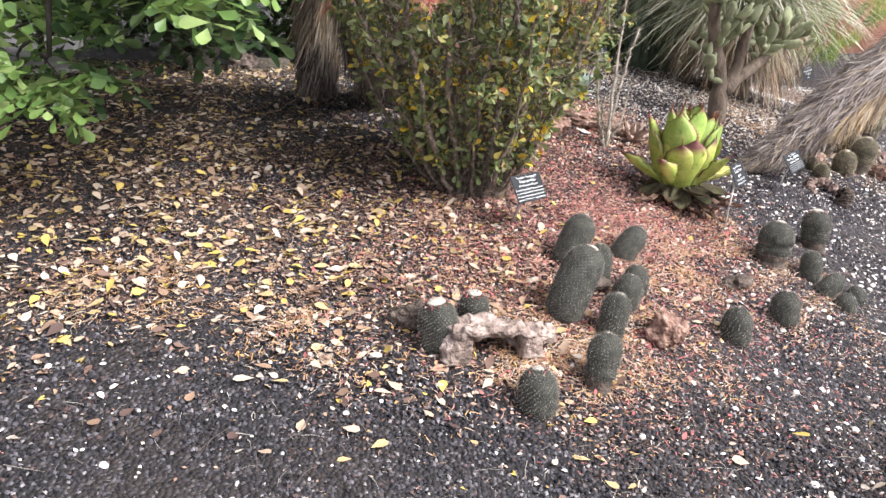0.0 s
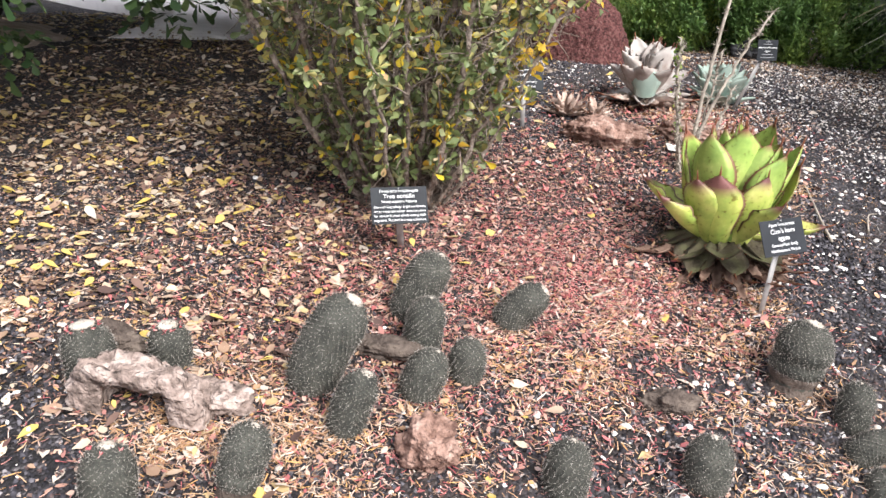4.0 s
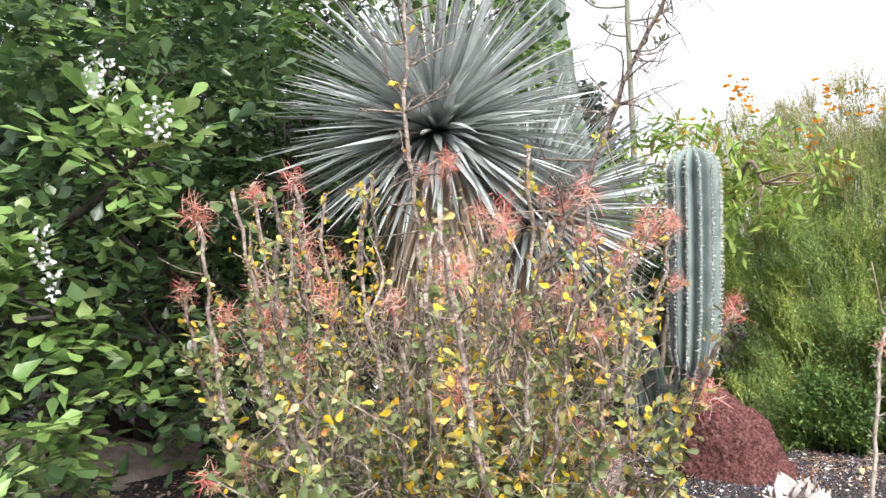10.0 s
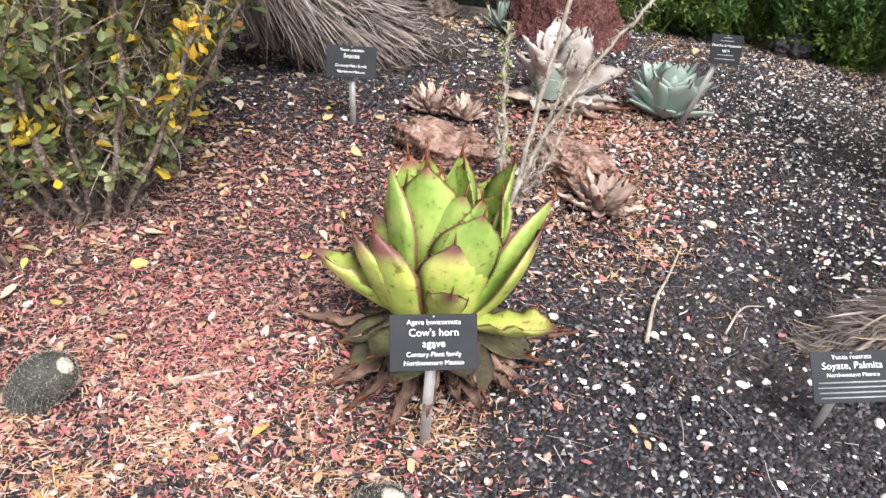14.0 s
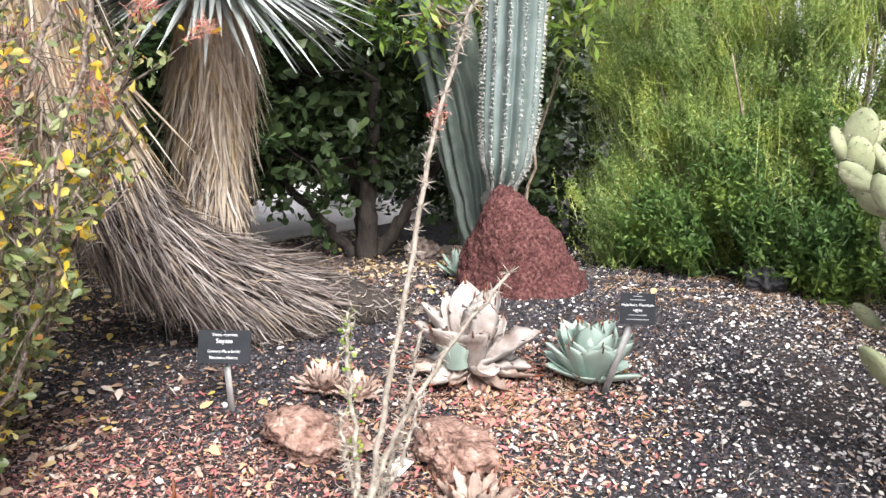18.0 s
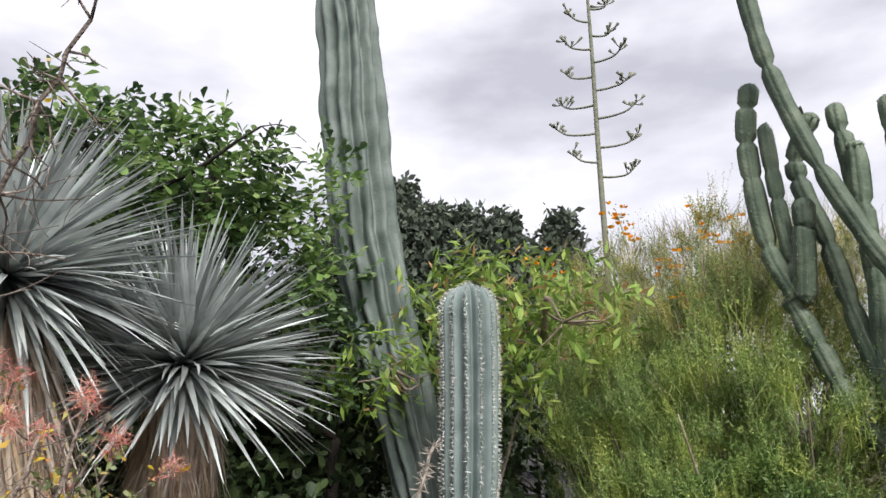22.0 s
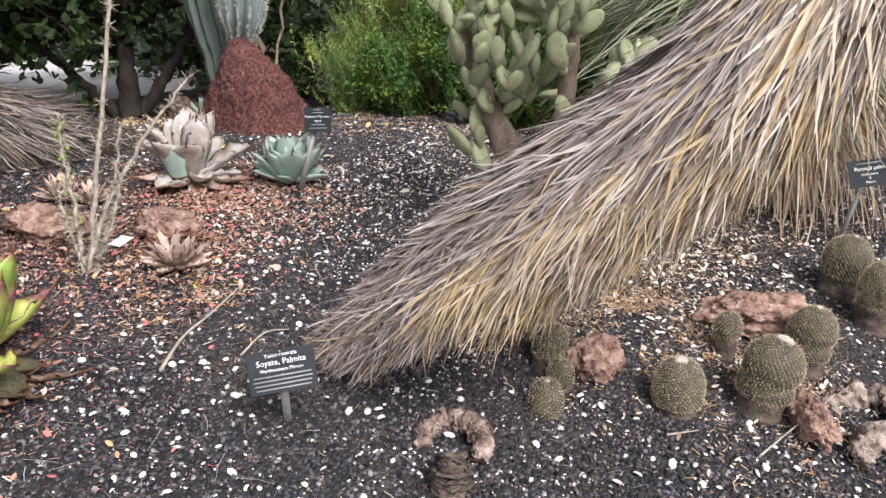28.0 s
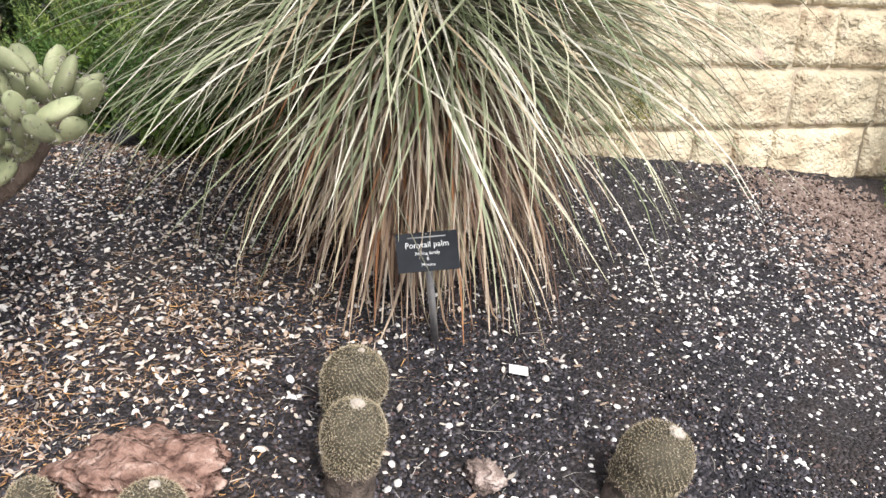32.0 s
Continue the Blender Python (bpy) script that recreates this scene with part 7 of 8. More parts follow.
def garden_trees():
    # the shrubby laurel with hanging white blossom
    r = np.random.default_rng(90)
    t = laurel()
    g = Geo()
    for c in ((-0.46, 2.54, 1.87), (-0.45, 2.56, 1.78), (-0.33, 2.62, 2.33), (-0.29, 2.65, 2.32), (-0.22, 2.73, 2.21), (-0.2, 2.75, 2.2)):
        n = 15
        z = np.linspace(0, 0.1, n)
        a = np.arange(n) * 2.4
        p = np.array(c) - np.array((-4.3, 4.7, 0.75)) + np.stack([np.cos(a) * 0.018 * (1 - 4 * z), np.sin(a) * 0.018 * (1 - 4 * z), -z], -1) + r.normal(size=(n, 3)) * 0.004
        way = np.stack([np.cos(a), np.sin(a), -0.5 + 0 * a], -1)
        for turn in (0.0, 1.2, 2.4):
            g.add(*many(SPOON_V * np.array([1, 1.6, 2.5]), SPOON_F, p, turn_x(way + r.normal(size=(n, 3)) * 0.5, r), r.uniform(0.011, 0.018, n)))
    child("blossom", g, M["blossom"], t, False, "hanging clusters of pale blossom", "stuff")
    # added backdrop whose dark leaves stand in for the laurel's shaded depth
    broadleaf("shade_backdrop", "dark foliage behind the mountain laurel, coloured for the shade inside its crown", (-6.2, 4.6, 0.3),
              [([(-6.2, 4.6, 0.2), (-6.1, 4.7, 1.0), (-5.8, 5.2, 2.0)], 0.1), ([(-6.2, 4.6, 0.2), (-6.0, 4.0, 1.0), (-5.4, 3.4, 1.9)], 0.08), ([(-4.5, 4.05, 0.5), (-4.52, 4.05, 1.1), (-4.4, 4.1, 2.1)], 0.1)],
              [((-5.6, 5.4, 2.0), (1.0, 0.9, 1.3)), ((-5.3, 4.2, 1.9), (0.9, 0.9, 1.2)), ((-5.0, 3.0, 1.7), (0.9, 0.9, 1.2)), ((-4.3, 2.2, 1.6), (0.8, 0.8, 1.1)), ((-4.9, 6.5, 1.9), (1.0, 0.8, 1.2)), ((-3.9, 7.2, 2.2), (0.9, 0.7, 0.9)), ((-2.7, 3.6, 2.3), (0.8, 0.7, 0.7)), ((-3.2, 5.0, 2.3), (0.8, 0.7, 0.75)), ((-2.9, 2.7, 2.1), (0.8, 0.7, 0.65)), ((-4.3, 5.7, 3.6), (1.0, 0.9, 0.8)), ((-5.0, 4.7, 3.7), (1.0, 1.0, 0.8)), ((-3.7, 6.2, 3.3), (0.7, 0.6, 0.6)), ((-9.6, 8.4, 1.0), (1.0, 1.0, 1.0)), ((-9.0, 9.8, 1.0), (1.0, 1.0, 1.0)), ((-10.2, 6.9, 1.0), (1.0, 1.0, 1.0)), ((-10.4, 5.4, 1.0), (1.0, 1.0, 1.0)), ((-8.2, 11.0, 1.0), (1.0, 1.0, 1.0))],
              M["shaded_leaf"], M["dark_bark"], 94, per=9, size=(0.08, 0.14), count=150, category="shrub", slim=True)
    # dark tree behind the yuccas
    broadleaf("shade_tree", "dense dark-leaved shade tree with several low trunks", (-2.05, 6.7, 0.45),
              [([(-2.0, 6.65, 0.4), (-1.95, 6.6, 1.0), (-1.7, 6.5, 1.7)], 0.09), ([(-2.1, 6.7, 0.4), (-2.4, 6.8, 1.0), (-2.7, 6.6, 1.8)], 0.08), ([(-2.05, 6.75, 0.4), (-1.85, 7.0, 0.9), (-1.7, 7.4, 1.5)], 0.06), ([(-2.1, 6.6, 0.4), (-2.25, 6.2, 0.9), (-2.5, 5.8, 1.4)], 0.05)],
              [((-2.1, 6.25, 1.75), (0.6, 0.55, 0.6)), ((-2.6, 6.0, 1.6), (0.7, 0.6, 0.65)), ((-1.6, 7.6, 1.7), (0.6, 0.45, 0.6)), ((-2.9, 6.8, 2.0), (0.9, 0.8, 0.9)), ((-2.5, 7.2, 2.4), (0.8, 0.8, 0.7)), ((-2.6, 7.6, 1.4), (0.8, 0.5, 0.6)), ((-3.3, 6.2, 1.5), (0.7, 0.7, 0.7)), ((-1.7, 7.7, 1.0), (0.6, 0.4, 0.45)), ((-1.95, 6.1, 1.15), (0.4, 0.4, 0.35)), ((-3.6, 8.9, 1.1), (1.2, 0.5, 0.8)), ((-2.0, 9.1, 1.1), (1.2, 0.5, 0.8)), ((-5.0, 8.6, 1.3), (0.8, 0.5, 0.9))],
              M["dark_leaf"], M["dark_bark"], 92, per=9, size=(0.06, 0.11), count=110)
    broadleaf("lime_shrub", "arching shrub with drooping lime-green leaves", (-0.95, 7.1, 0.5),
              [([(-0.95, 7.1, 0.45), (-0.9, 7.0, 1.2), (-0.7, 6.95, 2.1)], 0.03), ([(-0.95, 7.1, 0.45), (-0.9, 7.3, 1.4), (-0.4, 7.2, 2.3)], 0.014), ([(-0.95, 7.1, 0.45), (-1.1, 7.0, 1.4), (-1.2, 6.6, 2.1)], 0.03)],
              [((-0.55, 6.85, 2.2), (0.35, 0.3, 0.25)), ((-1.0, 6.4, 2.12), (0.33, 0.25, 0.2)), ((-0.1, 7.0, 2.35), (0.4, 0.3, 0.25)), ((-0.75, 7.1, 2.55), (0.5, 0.4, 0.3))],
              M["lime_leaf"], M["twig"], 93, per=9, size=(0.06, 0.105), count=150, category="shrub", slim=True)


def willow_bush(name, label, base, blobs, seed, count=1400, orange=(), leaf="bush", size=(0.016, 0.036), wide=1.3, lean=0.9, twiggy=70):
    """A fine-leaved bush: tufts of upright shoots, each set all round with narrow leaves; gaps stay between the tufts."""
    r = np.random.default_rng(seed)
    base = np.array(base, float)
    b = thing(name, base, label, "shrub")
    shoots, leaves = Geo(), Geo()
    for c, rad in blobs:
        c = np.array(c) - base
        tufts = max(6, int(count * 0.042 * (rad[0] * rad[1] + rad[1] * rad[2] + rad[0] * rad[2])))
        tp, td = sprays(r, c, rad, tufts)
        per_tuft = r.integers(8, 26, tufts)
        k = np.repeat(np.arange(tufts), per_tuft)
        n = len(k)
        axis_t = unit(td * 0.55 + np.array([0, 0, 1.0]))[k]
        up = unit(axis_t + r.normal(size=(n, 3)) * 0.3)
        L = r.uniform(0.12, 0.34, n) * (r.uniform(0.65, 1.25, tufts) * np.where(r.random(tufts) < 0.25, 1.6, 1.0))[k]
        p = tp[k] + r.normal(size=(n, 3)) * np.array([0.045, 0.045, 0.03]) - up * L[:, None] * 0.3
        shoots.add(*strips(p - up * L[:, None] * 0.25, up, 0.0, L * 1.2, 0.004, 3, r=r))
        per = 22
        s = np.tile(np.linspace(0.08, 1, per), n)[:, None]
        pos = np.repeat(p, per, 0) + np.repeat(up * L[:, None], per, 0) * s
        way = np.repeat(up, per, 0) * lean + unit(r.normal(size=pos.shape))
        leaves.add(*many(LANCE_V * np.array([1, wide, 1]), LANCE_F, pos, turn_x(way, r), r.uniform(*size, len(pos)) * (1.15 - 0.5 * s[:, 0])))
    limbs = Geo()
    for c, rad in blobs:
        c = np.array(c) - base
        for _ in range(5):
            e = c + r.normal(size=3) * np.array(rad) * 0.45
            add_tube(limbs, bent([(c[0] * 0.6 + r.normal() * 0.1, c[1] * 0.6 + r.normal() * 0.1, -0.05), (c + e) / 2 * np.array([0.9, 0.9, 0.6]), e], 9), np.linspace(0.018, 0.004, 9), 5)
    child("branchwork", limbs, M["twig"], b, True, "", "stuff")
    child("shoot_mass", shoots, M[leaf], b, False, "", "stuff")
    child("leaves", leaves, M[leaf], b, False, "narrow green leaves", "stuff")
    bare = Geo()
    for c, rad in blobs:
        if c[2] + rad[2] < 2.2:
            continue
        m = int(twiggy * rad[0])
        a = r.uniform(0, 2 * np.pi, m)
        q = np.sqrt(r.random(m))
        root = np.array(c) - base + np.stack([np.cos(a) * q * rad[0], np.sin(a) * q * rad[1], rad[2] * (0.9 - 0.6 * q)], -1)
        bare.add(*strips(root, np.stack([np.cos(a) * 0.4, np.sin(a) * 0.4, np.ones(m)], -1) + r.normal(size=(m, 3)) * 0.3, 0.0, r.uniform(0.12, 0.36, m), 0.004, 4, r=r, curl=0.05))
    if bare.n:
        child("twig_mass", bare, M["twig"], b, False, "thin bare brown twigs", "stuff")
    if orange:
        g = Geo()
        st = Geo()
        for q in orange:
            e = np.array(q) - base
            f0 = e + np.array([r.normal() * 0.1, r.normal() * 0.1, -r.uniform(0.8, 1.2)])
            p = bent([f0, (e + f0) / 2 + r.normal(size=3) * 0.05, e], 9)
            add_tube(st, p, np.linspace(0.009, 0.004, 9), 5)
            i = r.integers(1, 9, 60)
            st.add(*many(LANCE_V * np.array([1, 1.6, 1]), LANCE_F, p[i] + r.normal(size=(60, 3)) * 0.05, turn_x(r.normal(size=(60, 3)), r), r.uniform(0.03, 0.06, 60)))
        child("flower_stalk", st, M[leaf], b, False, "leafy flower stems", "stuff")
        for q in orange:
            for _ in range(7):
                n = 7
                a = np.arange(n) * 2 * np.pi / n
                c = np.array(q) - base + r.normal(size=3) * 0.07
                g.add(*many(LEAF_V, LEAF_F, np.repeat(c[None], n, 0), turn_x(np.stack([np.cos(a), np.sin(a), 0.6 + 0 * a], -1) + r.normal(size=3) * 0.4, r), np.full(n, 0.046)))
        child("orange_bloom", g, M["orange"], b, False, "clusters of orange flowers", "stuff")


ORANGE = ((-1.18, 8.33, 3.11), (-1.14, 9.45, 3.69), (-1.10, 9.52, 3.54), (-0.21, 9.45, 3.43), (-0.29, 9.43, 3.36), (-0.01, 8.38, 2.52), (0.05, 8.41, 2.52), (0.47, 8.51, 2.50), (-0.41, 8.88, 2.97), (-0.29, 8.96, 2.94), (-0.05, 9.46, 3.27))


def bushes():
    willow_bush("green_bush", "tall fine-leaved fresh green bush behind the bed", (0.35, 7.9, 0.5),
                [((0.15, 7.5, 1.0), (0.55, 0.45, 0.6)), ((0.7, 7.55, 0.95), (0.55, 0.45, 0.55)), ((-0.1, 7.8, 1.7), (0.6, 0.5, 0.6)), ((0.5, 7.7, 1.6), (0.7, 0.5, 0.6)), ((1.05, 7.75, 1.4), (0.5, 0.45, 0.6)), ((-0.15, 7.2, 0.8), (0.3, 0.3, 0.3)), ((0.2, 8.1, 1.5), (0.8, 0.4, 0.8)), ((1.0, 8.1, 1.5), (0.6, 0.4, 0.8)), ((-0.7, 8.0, 1.4), (0.5, 0.4, 0.8)), ((0.3, 8.0, 2.15), (0.75, 0.4, 0.4)), ((-0.5, 8.1, 2.1), (0.55, 0.4, 0.4)), ((0.15, 8.3, 2.5), (0.5, 0.35, 0.3))], 95, 1500, twiggy=40)
    willow_bush("olive_bush", "taller olive-green bush with orange flowers", (-0.6, 9.8, 0.5),
                [((0.3, 8.2, 2.3), (0.8, 0.5, 0.55)), ((-0.5, 8.2, 2.25), (0.7, 0.5, 0.6)), ((0.95, 8.3, 2.2), (0.6, 0.5, 0.55)), ((-0.9, 8.9, 2.75), (0.6, 0.5, 0.5)), ((-0.1, 9.0, 2.9), (0.7, 0.5, 0.5)), ((0.7, 9.0, 2.7), (0.6, 0.5, 0.5)), ((-0.7, 9.3, 2.2), (0.8, 0.6, 0.7)), ((0.1, 9.4, 2.4), (0.8, 0.6, 0.7)), ((-1.4, 9.6, 2.4), (0.7, 0.6, 0.7)), ((0.9, 9.8, 2.3), (0.6, 0.6, 0.6)), ((-0.2, 10.4, 3.0), (0.9, 0.6, 0.5)), ((-0.9, 9.2, 1.2), (0.9, 0.5, 0.9)), ((0.4, 9.2, 1.3), (0.9, 0.5, 0.9)), ((-1.5, 10.2, 3.1), (0.6, 0.5, 0.45)), ((-0.9, 10.6, 3.35), (0.5, 0.4, 0.4)), ((0.4, 10.0, 3.0), (0.6, 0.5, 0.4))], 96, 820,
                orange=ORANGE, leaf="bush_olive", twiggy=150)
    willow_bush("dark_herb", "deep green leafy herb along the edge of the gravel", (0.75, 7.3, 0.45), [((0.5, 7.25, 0.78), (0.35, 0.3, 0.3)), ((0.95, 7.3, 0.85), (0.4, 0.32, 0.4)), ((1.3, 7.35, 0.8), (0.35, 0.3, 0.36)), ((0.15, 7.2, 0.72), (0.28, 0.26, 0.26)), ((0.75, 7.45, 1.15), (0.45, 0.3, 0.35))], 101, 1700, leaf="bush_deep", size=(0.03, 0.06), wide=1.5, lean=0.8)
    willow_bush("edge_bush", "dusty green bush at the end of the stone wall", (4.3, 11.2, 0.15), [((4.3, 11.3, 0.9), (0.4, 0.4, 0.8)), ((4.15, 11.5, 1.9), (0.4, 0.4, 0.9)), ((4.05, 11.9, 1.6), (0.4, 0.4, 1.2)), ((3.85, 12.3, 1.3), (0.35, 0.35, 1.4)), ((4.8, 11.3, 1.2), (0.6, 0.5, 1.0)), ((4.0, 10.75, 0.35), (0.35, 0.3, 0.2)), ((5.6, 11.3, 1.3), (0.7, 0.6, 1.1)), ((5.0, 11.8, 2.3), (0.8, 0.5, 0.8))], 97, 900, size=(0.02, 0.04))
    willow_bush("side_bush", "low green bush beyond the ponytail palm", (1.6, 8.9, 0.4), [((1.5, 8.8, 0.8), (0.6, 0.4, 0.45)), ((2.2, 9.0, 0.9), (0.6, 0.4, 0.5)), ((1.0, 8.6, 0.9), (0.5, 0.4, 0.5))], 98, 800, leaf="bush_olive")


def far_things():
    r = np.random.default_rng(99)
    # flower stalk of a century plant
    base = np.array([-7.7, 19.5, 0.4])
    s = thing("agave_flower_stalk", base, "tall dry century plant flower stalk with bare side branches", "plant")
    p = bent([(0, 0, 0), (0.05, 0, 4), (0.06, 0, 8), (0.1, 0, 11), (0.1, 0, 13.5)], 40)
    g = Geo()
    add_tube(g, p, np.linspace(0.1, 0.035, 40), 8)
    child("stalk", g, M["stalk"], s, True)
    for k in range(15):
        z = 7.5 + 0.4 * k
        q = np.array([np.interp(z, p[:, 2], p[:, j]) for j in range(3)])
        a = (k % 2) * math.pi + 0.7 + r.normal() * 0.35
        L = (0.95 if k < 2 else 1.35 - 0.07 * k) * r.uniform(0.75, 1.1)
        d = np.array([math.cos(a), math.sin(a), 0])
        g = Geo()
        pts = bent([q, q + d * L * 0.35 + np.array([0, 0, -0.02]), q + d * L * 0.75 + np.array([0, 0, 0.03]), q + d * L + np.array([0, 0, 0.22])], 14)
        add_tube(g, pts, np.linspace(0.035, 0.02, 14), 5)
        for _ in range(8):
            f0 = pts[r.integers(9, 14)]
            e = f0 + r.normal(size=3) * np.array([0.12, 0.12, 0.05]) + np.array([0, 0, 0.16])
            add_tube(g, bent([f0, (f0 + e) / 2 + np.array([0, 0, -0.03]), e], 5), np.array([0.014, 0.014, 0.014, 0.03, 0.045]), 5)
        child("side_branch", g, M["stalk"], s, True)
    # dark conifers
    for k, (x, y, h, w) in enumerate(((-17.5, 19.5, 9.3, 2.6), (-14.2, 18.5, 8.7, 2.4), (-13.0, 18.6, 7.6, 2.4), (-11.9, 18.9, 7.4, 2.3), (-10.8, 19.2, 7.0, 2.2), (-20.5, 21.0, 9.6, 2.6), (-24.0, 22.0, 9.0, 3.0), (-9.7, 20.5, 7.0, 2.0))):
        base = np.array([x, y, 0.4])
        t = thing("dark_conifer", base, "dark green cedar in the distance", "tree", "distant cedars")
        g = Geo()
        add_tube(g, bent([(0, 0, -0.2), (0.1, 0, h * 0.5), (0, 0.1, h * 0.93)], 12), np.linspace(0.22, 0.04, 12), 8)
        child("trunk", g, M["dark_bark"], t, True)
        n = 1150
        z = r.uniform(0.08, 1, n)
        a = r.uniform(0, 2 * np.pi, n)
        lump = 1 + 0.35 * np.sin(a * 3 + z * 9 + k) * np.sin(z * 15 + k)
        rr = w * (1 - z**1.6) ** 0.8 * lump * np.sqrt(r.uniform(0.3, 1, n)) + 0.1
        pos = np.stack([np.cos(a) * rr, np.sin(a) * rr, z * h], -1)
        per = 6
        pp = np.repeat(pos, per, 0) + r.normal(size=(n * per, 3)) * 0.16
        child("crown", Geo().add(*many(LANCE_V * np.array([1, 2.4, 1]), LANCE_F, pp, random_turns(n * per, r), r.uniform(0.14, 0.34, n * per))), M["far_leaf"], t, False, "", "stuff")


ocotillo_bush()
thorny_wands()
garden_trees()
bushes()
far_things()

# ---- signs ----
def plant_sign(foot, centre, right, up, size, lines, label):
    """An engraved plate on a flat post. foot: where the post enters the ground; lines: (text or bar width, height, y)."""
    foot = np.array(foot, float)
    right = unit(right)
    normal = unit(np.cross(right, up))
    up = np.cross(normal, right)
    s = thing("plant_sign", foot, label, "sign", "plant name signs")
    w, h = size
    c = np.array(centre) - foot
    m = Matrix.Translation(c) @ Matrix(np.stack([right, up, normal], -1).tolist()).to_4x4()
    bm = bmesh.new()
    bmesh.ops.create_cube(bm, size=1.0)
    bmesh.ops.scale(bm, vec=(w, h, 0.003), verts=bm.verts)
    bmesh.ops.bevel(bm, geom=list(bm.edges), offset=0.0007, segments=1, affect="EDGES")
    me = bpy.data.meshes.new("plate")
    bm.to_mesh(me)
    bm.free()
    me.materials.append(M["plate"])
    plate = child("plate", me, None, s)
    plate.matrix_basis = m
    top = c + up * h * 0.1 - normal * 0.004
    way = unit(top)
    g = Geo()
    slab(g, np.array([-0.011, -0.0015, 0]), np.array([0.011, -0.0015, 0]), np.array([0, 0.003, 0]), float(np.linalg.norm(top)), float(np.linalg.norm(top)) + 0.05)
    post = child("post", g, M["post"], s)
    xx = unit(right - way * (right @ way))
    post.matrix_basis = Matrix(np.stack([xx, np.cross(way, xx), way], -1).tolist()).to_4x4()
    for text, size_t, y in lines:
        if isinstance(text, str):
            cu = bpy.data.curves.new("text", "FONT")
            cu.body, cu.size, cu.align_x, cu.align_y = text, size_t, "CENTER", "CENTER"
            cu.extrude = 0.0002
            cu.resolution_u = 3
            tmp = new("text", cu)
            me = bpy.data.meshes.new_from_object(tmp)
            wide = max(v.co.x for v in me.vertices) * 2
            bpy.data.objects.remove(tmp)
            fitw = min(1.0, w * 0.92 / max(wide, 1e-4))
            me.materials.clear()
            me.materials.append(M["ink"])
            ob = child("lettering", me, None, plate)
            ob.matrix_basis = Matrix.Translation((0, y, 0.0019)) @ Matrix.Diagonal((fitw, 1, 1, 1))
        else:
            g = Geo()
            slab(g, np.array([-text / 2, y - size_t / 2, 0]), np.array([text / 2, y - size_t / 2, 0]), np.array([0, size_t, 0]), 0.0021, 0.0006)
            child("lettering", g, M["faint_ink"], plate)
    g = Geo()
    for y in (h * 0.46, -h * 0.1):
        add_tube(g, np.array([(0, y, 0.001), (0, y, 0.0028)]), [0.0022, 0.002], 8)
    child("rivets", g, M["post"], plate)




def facing(yaw, tilt):
    """right and up ways of a plate turned by yaw degrees and tilted back by tilt degrees."""
    y, t = radians(yaw), radians(tilt)
    rt = np.array([math.cos(y), math.sin(y), 0.0])
    back = np.array([-math.sin(y), math.cos(y), 0.0])
    return rt, np.array([0, 0, 1.0]) * math.cos(t) + back * math.sin(t)


def signs():
    def add(foot, centre, yaw, tilt, roll, size, lines, label):
        rt, up = facing(yaw, tilt)
        c, s = math.cos(radians(roll)), math.sin(radians(roll))
        plant_sign((foot[0], foot[1], float(gz(foot[0], foot[1]))), centre, rt * c + up * s, up * c - rt * s, size, lines, label)

    add((0.35, 3.17), (0.397, 3.08, 0.47), 42, 30, 0, (0.18, 0.118), [("Fouquieria macdougalii", 0.0135, 0.046), ("Tree ocotillo", 0.019, 0.029), ("Northwestern Mexico", 0.0125, 0.012), ("One-inch long tubular bright red flowers", 0.0115, -0.005), ("are an important nectar resource plants", 0.0115, -0.019), ("for various hummingbirds during their", 0.0115, -0.033), ("migration. The bark is a soap substitute.", 0.0115, -0.047)],
        "dark grey plate with white lettering naming the tree ocotillo")
    add((1.46, 3.61), (1.478, 3.595, 0.441), 53, 28, 0, (0.178, 0.112), [("Agave bovicornuta", 0.0145, 0.04), ("Cow's horn", 0.0215, 0.019), ("agave", 0.0215, -0.003), ("Century-Plant family", 0.0135, -0.024), ("Northwestern Mexico", 0.0135, -0.041)],
        "dark grey plate with white lettering before the horn agave")
    add((0.24, 4.42), (0.244, 4.402, 0.688), 45, 20, 0, (0.178, 0.112), [("Yucca rostrata", 0.0145, 0.04), ("Soyate", 0.0215, 0.019), ("Century-Plant family", 0.0135, -0.015), ("Northern Mexico", 0.0135, -0.036)], "slate grey plate on a metal post before the curved yucca")
    add((2.03, 4.36), (2.078, 4.307, 0.361), 38, 32, 9, (0.178, 0.112), [("Yucca rostrata", 0.0145, 0.043), ("Soyate, Palmita", 0.0215, 0.024), ("Northwestern Mexico", 0.0125, 0.004), (0.15, 0.003, -0.012), (0.155, 0.003, -0.023), (0.15, 0.003, -0.034), (0.145, 0.003, -0.045)], "tilted dark plate at the foot of the leaning yucca")
    add((1.02, 5.45), (1.132, 5.464, 0.806), 40, 10, 0, (0.115, 0.105), [(0.03, 0.003, 0.042), (0.05, 0.003, 0.03), ("Huachuca Mountain", 0.0135, 0.013), ("agave", 0.0135, -0.004), (0.06, 0.003, -0.021), (0.075, 0.003, -0.036)], "dark plate on a slanting post beside the blue agave")
    add((3.06, 6.78), (3.15, 6.61, 0.63), 35, 18, 8, (0.178, 0.112), [(0.11, 0.004, 0.042), ("Ponytail palm", 0.0235, 0.02), ("Nolina family", 0.0135, -0.004), ("&", 0.0125, -0.02), ("Mexico", 0.0135, -0.037)], "dark plate among the drooping leaves of the ponytail palm")


signs()


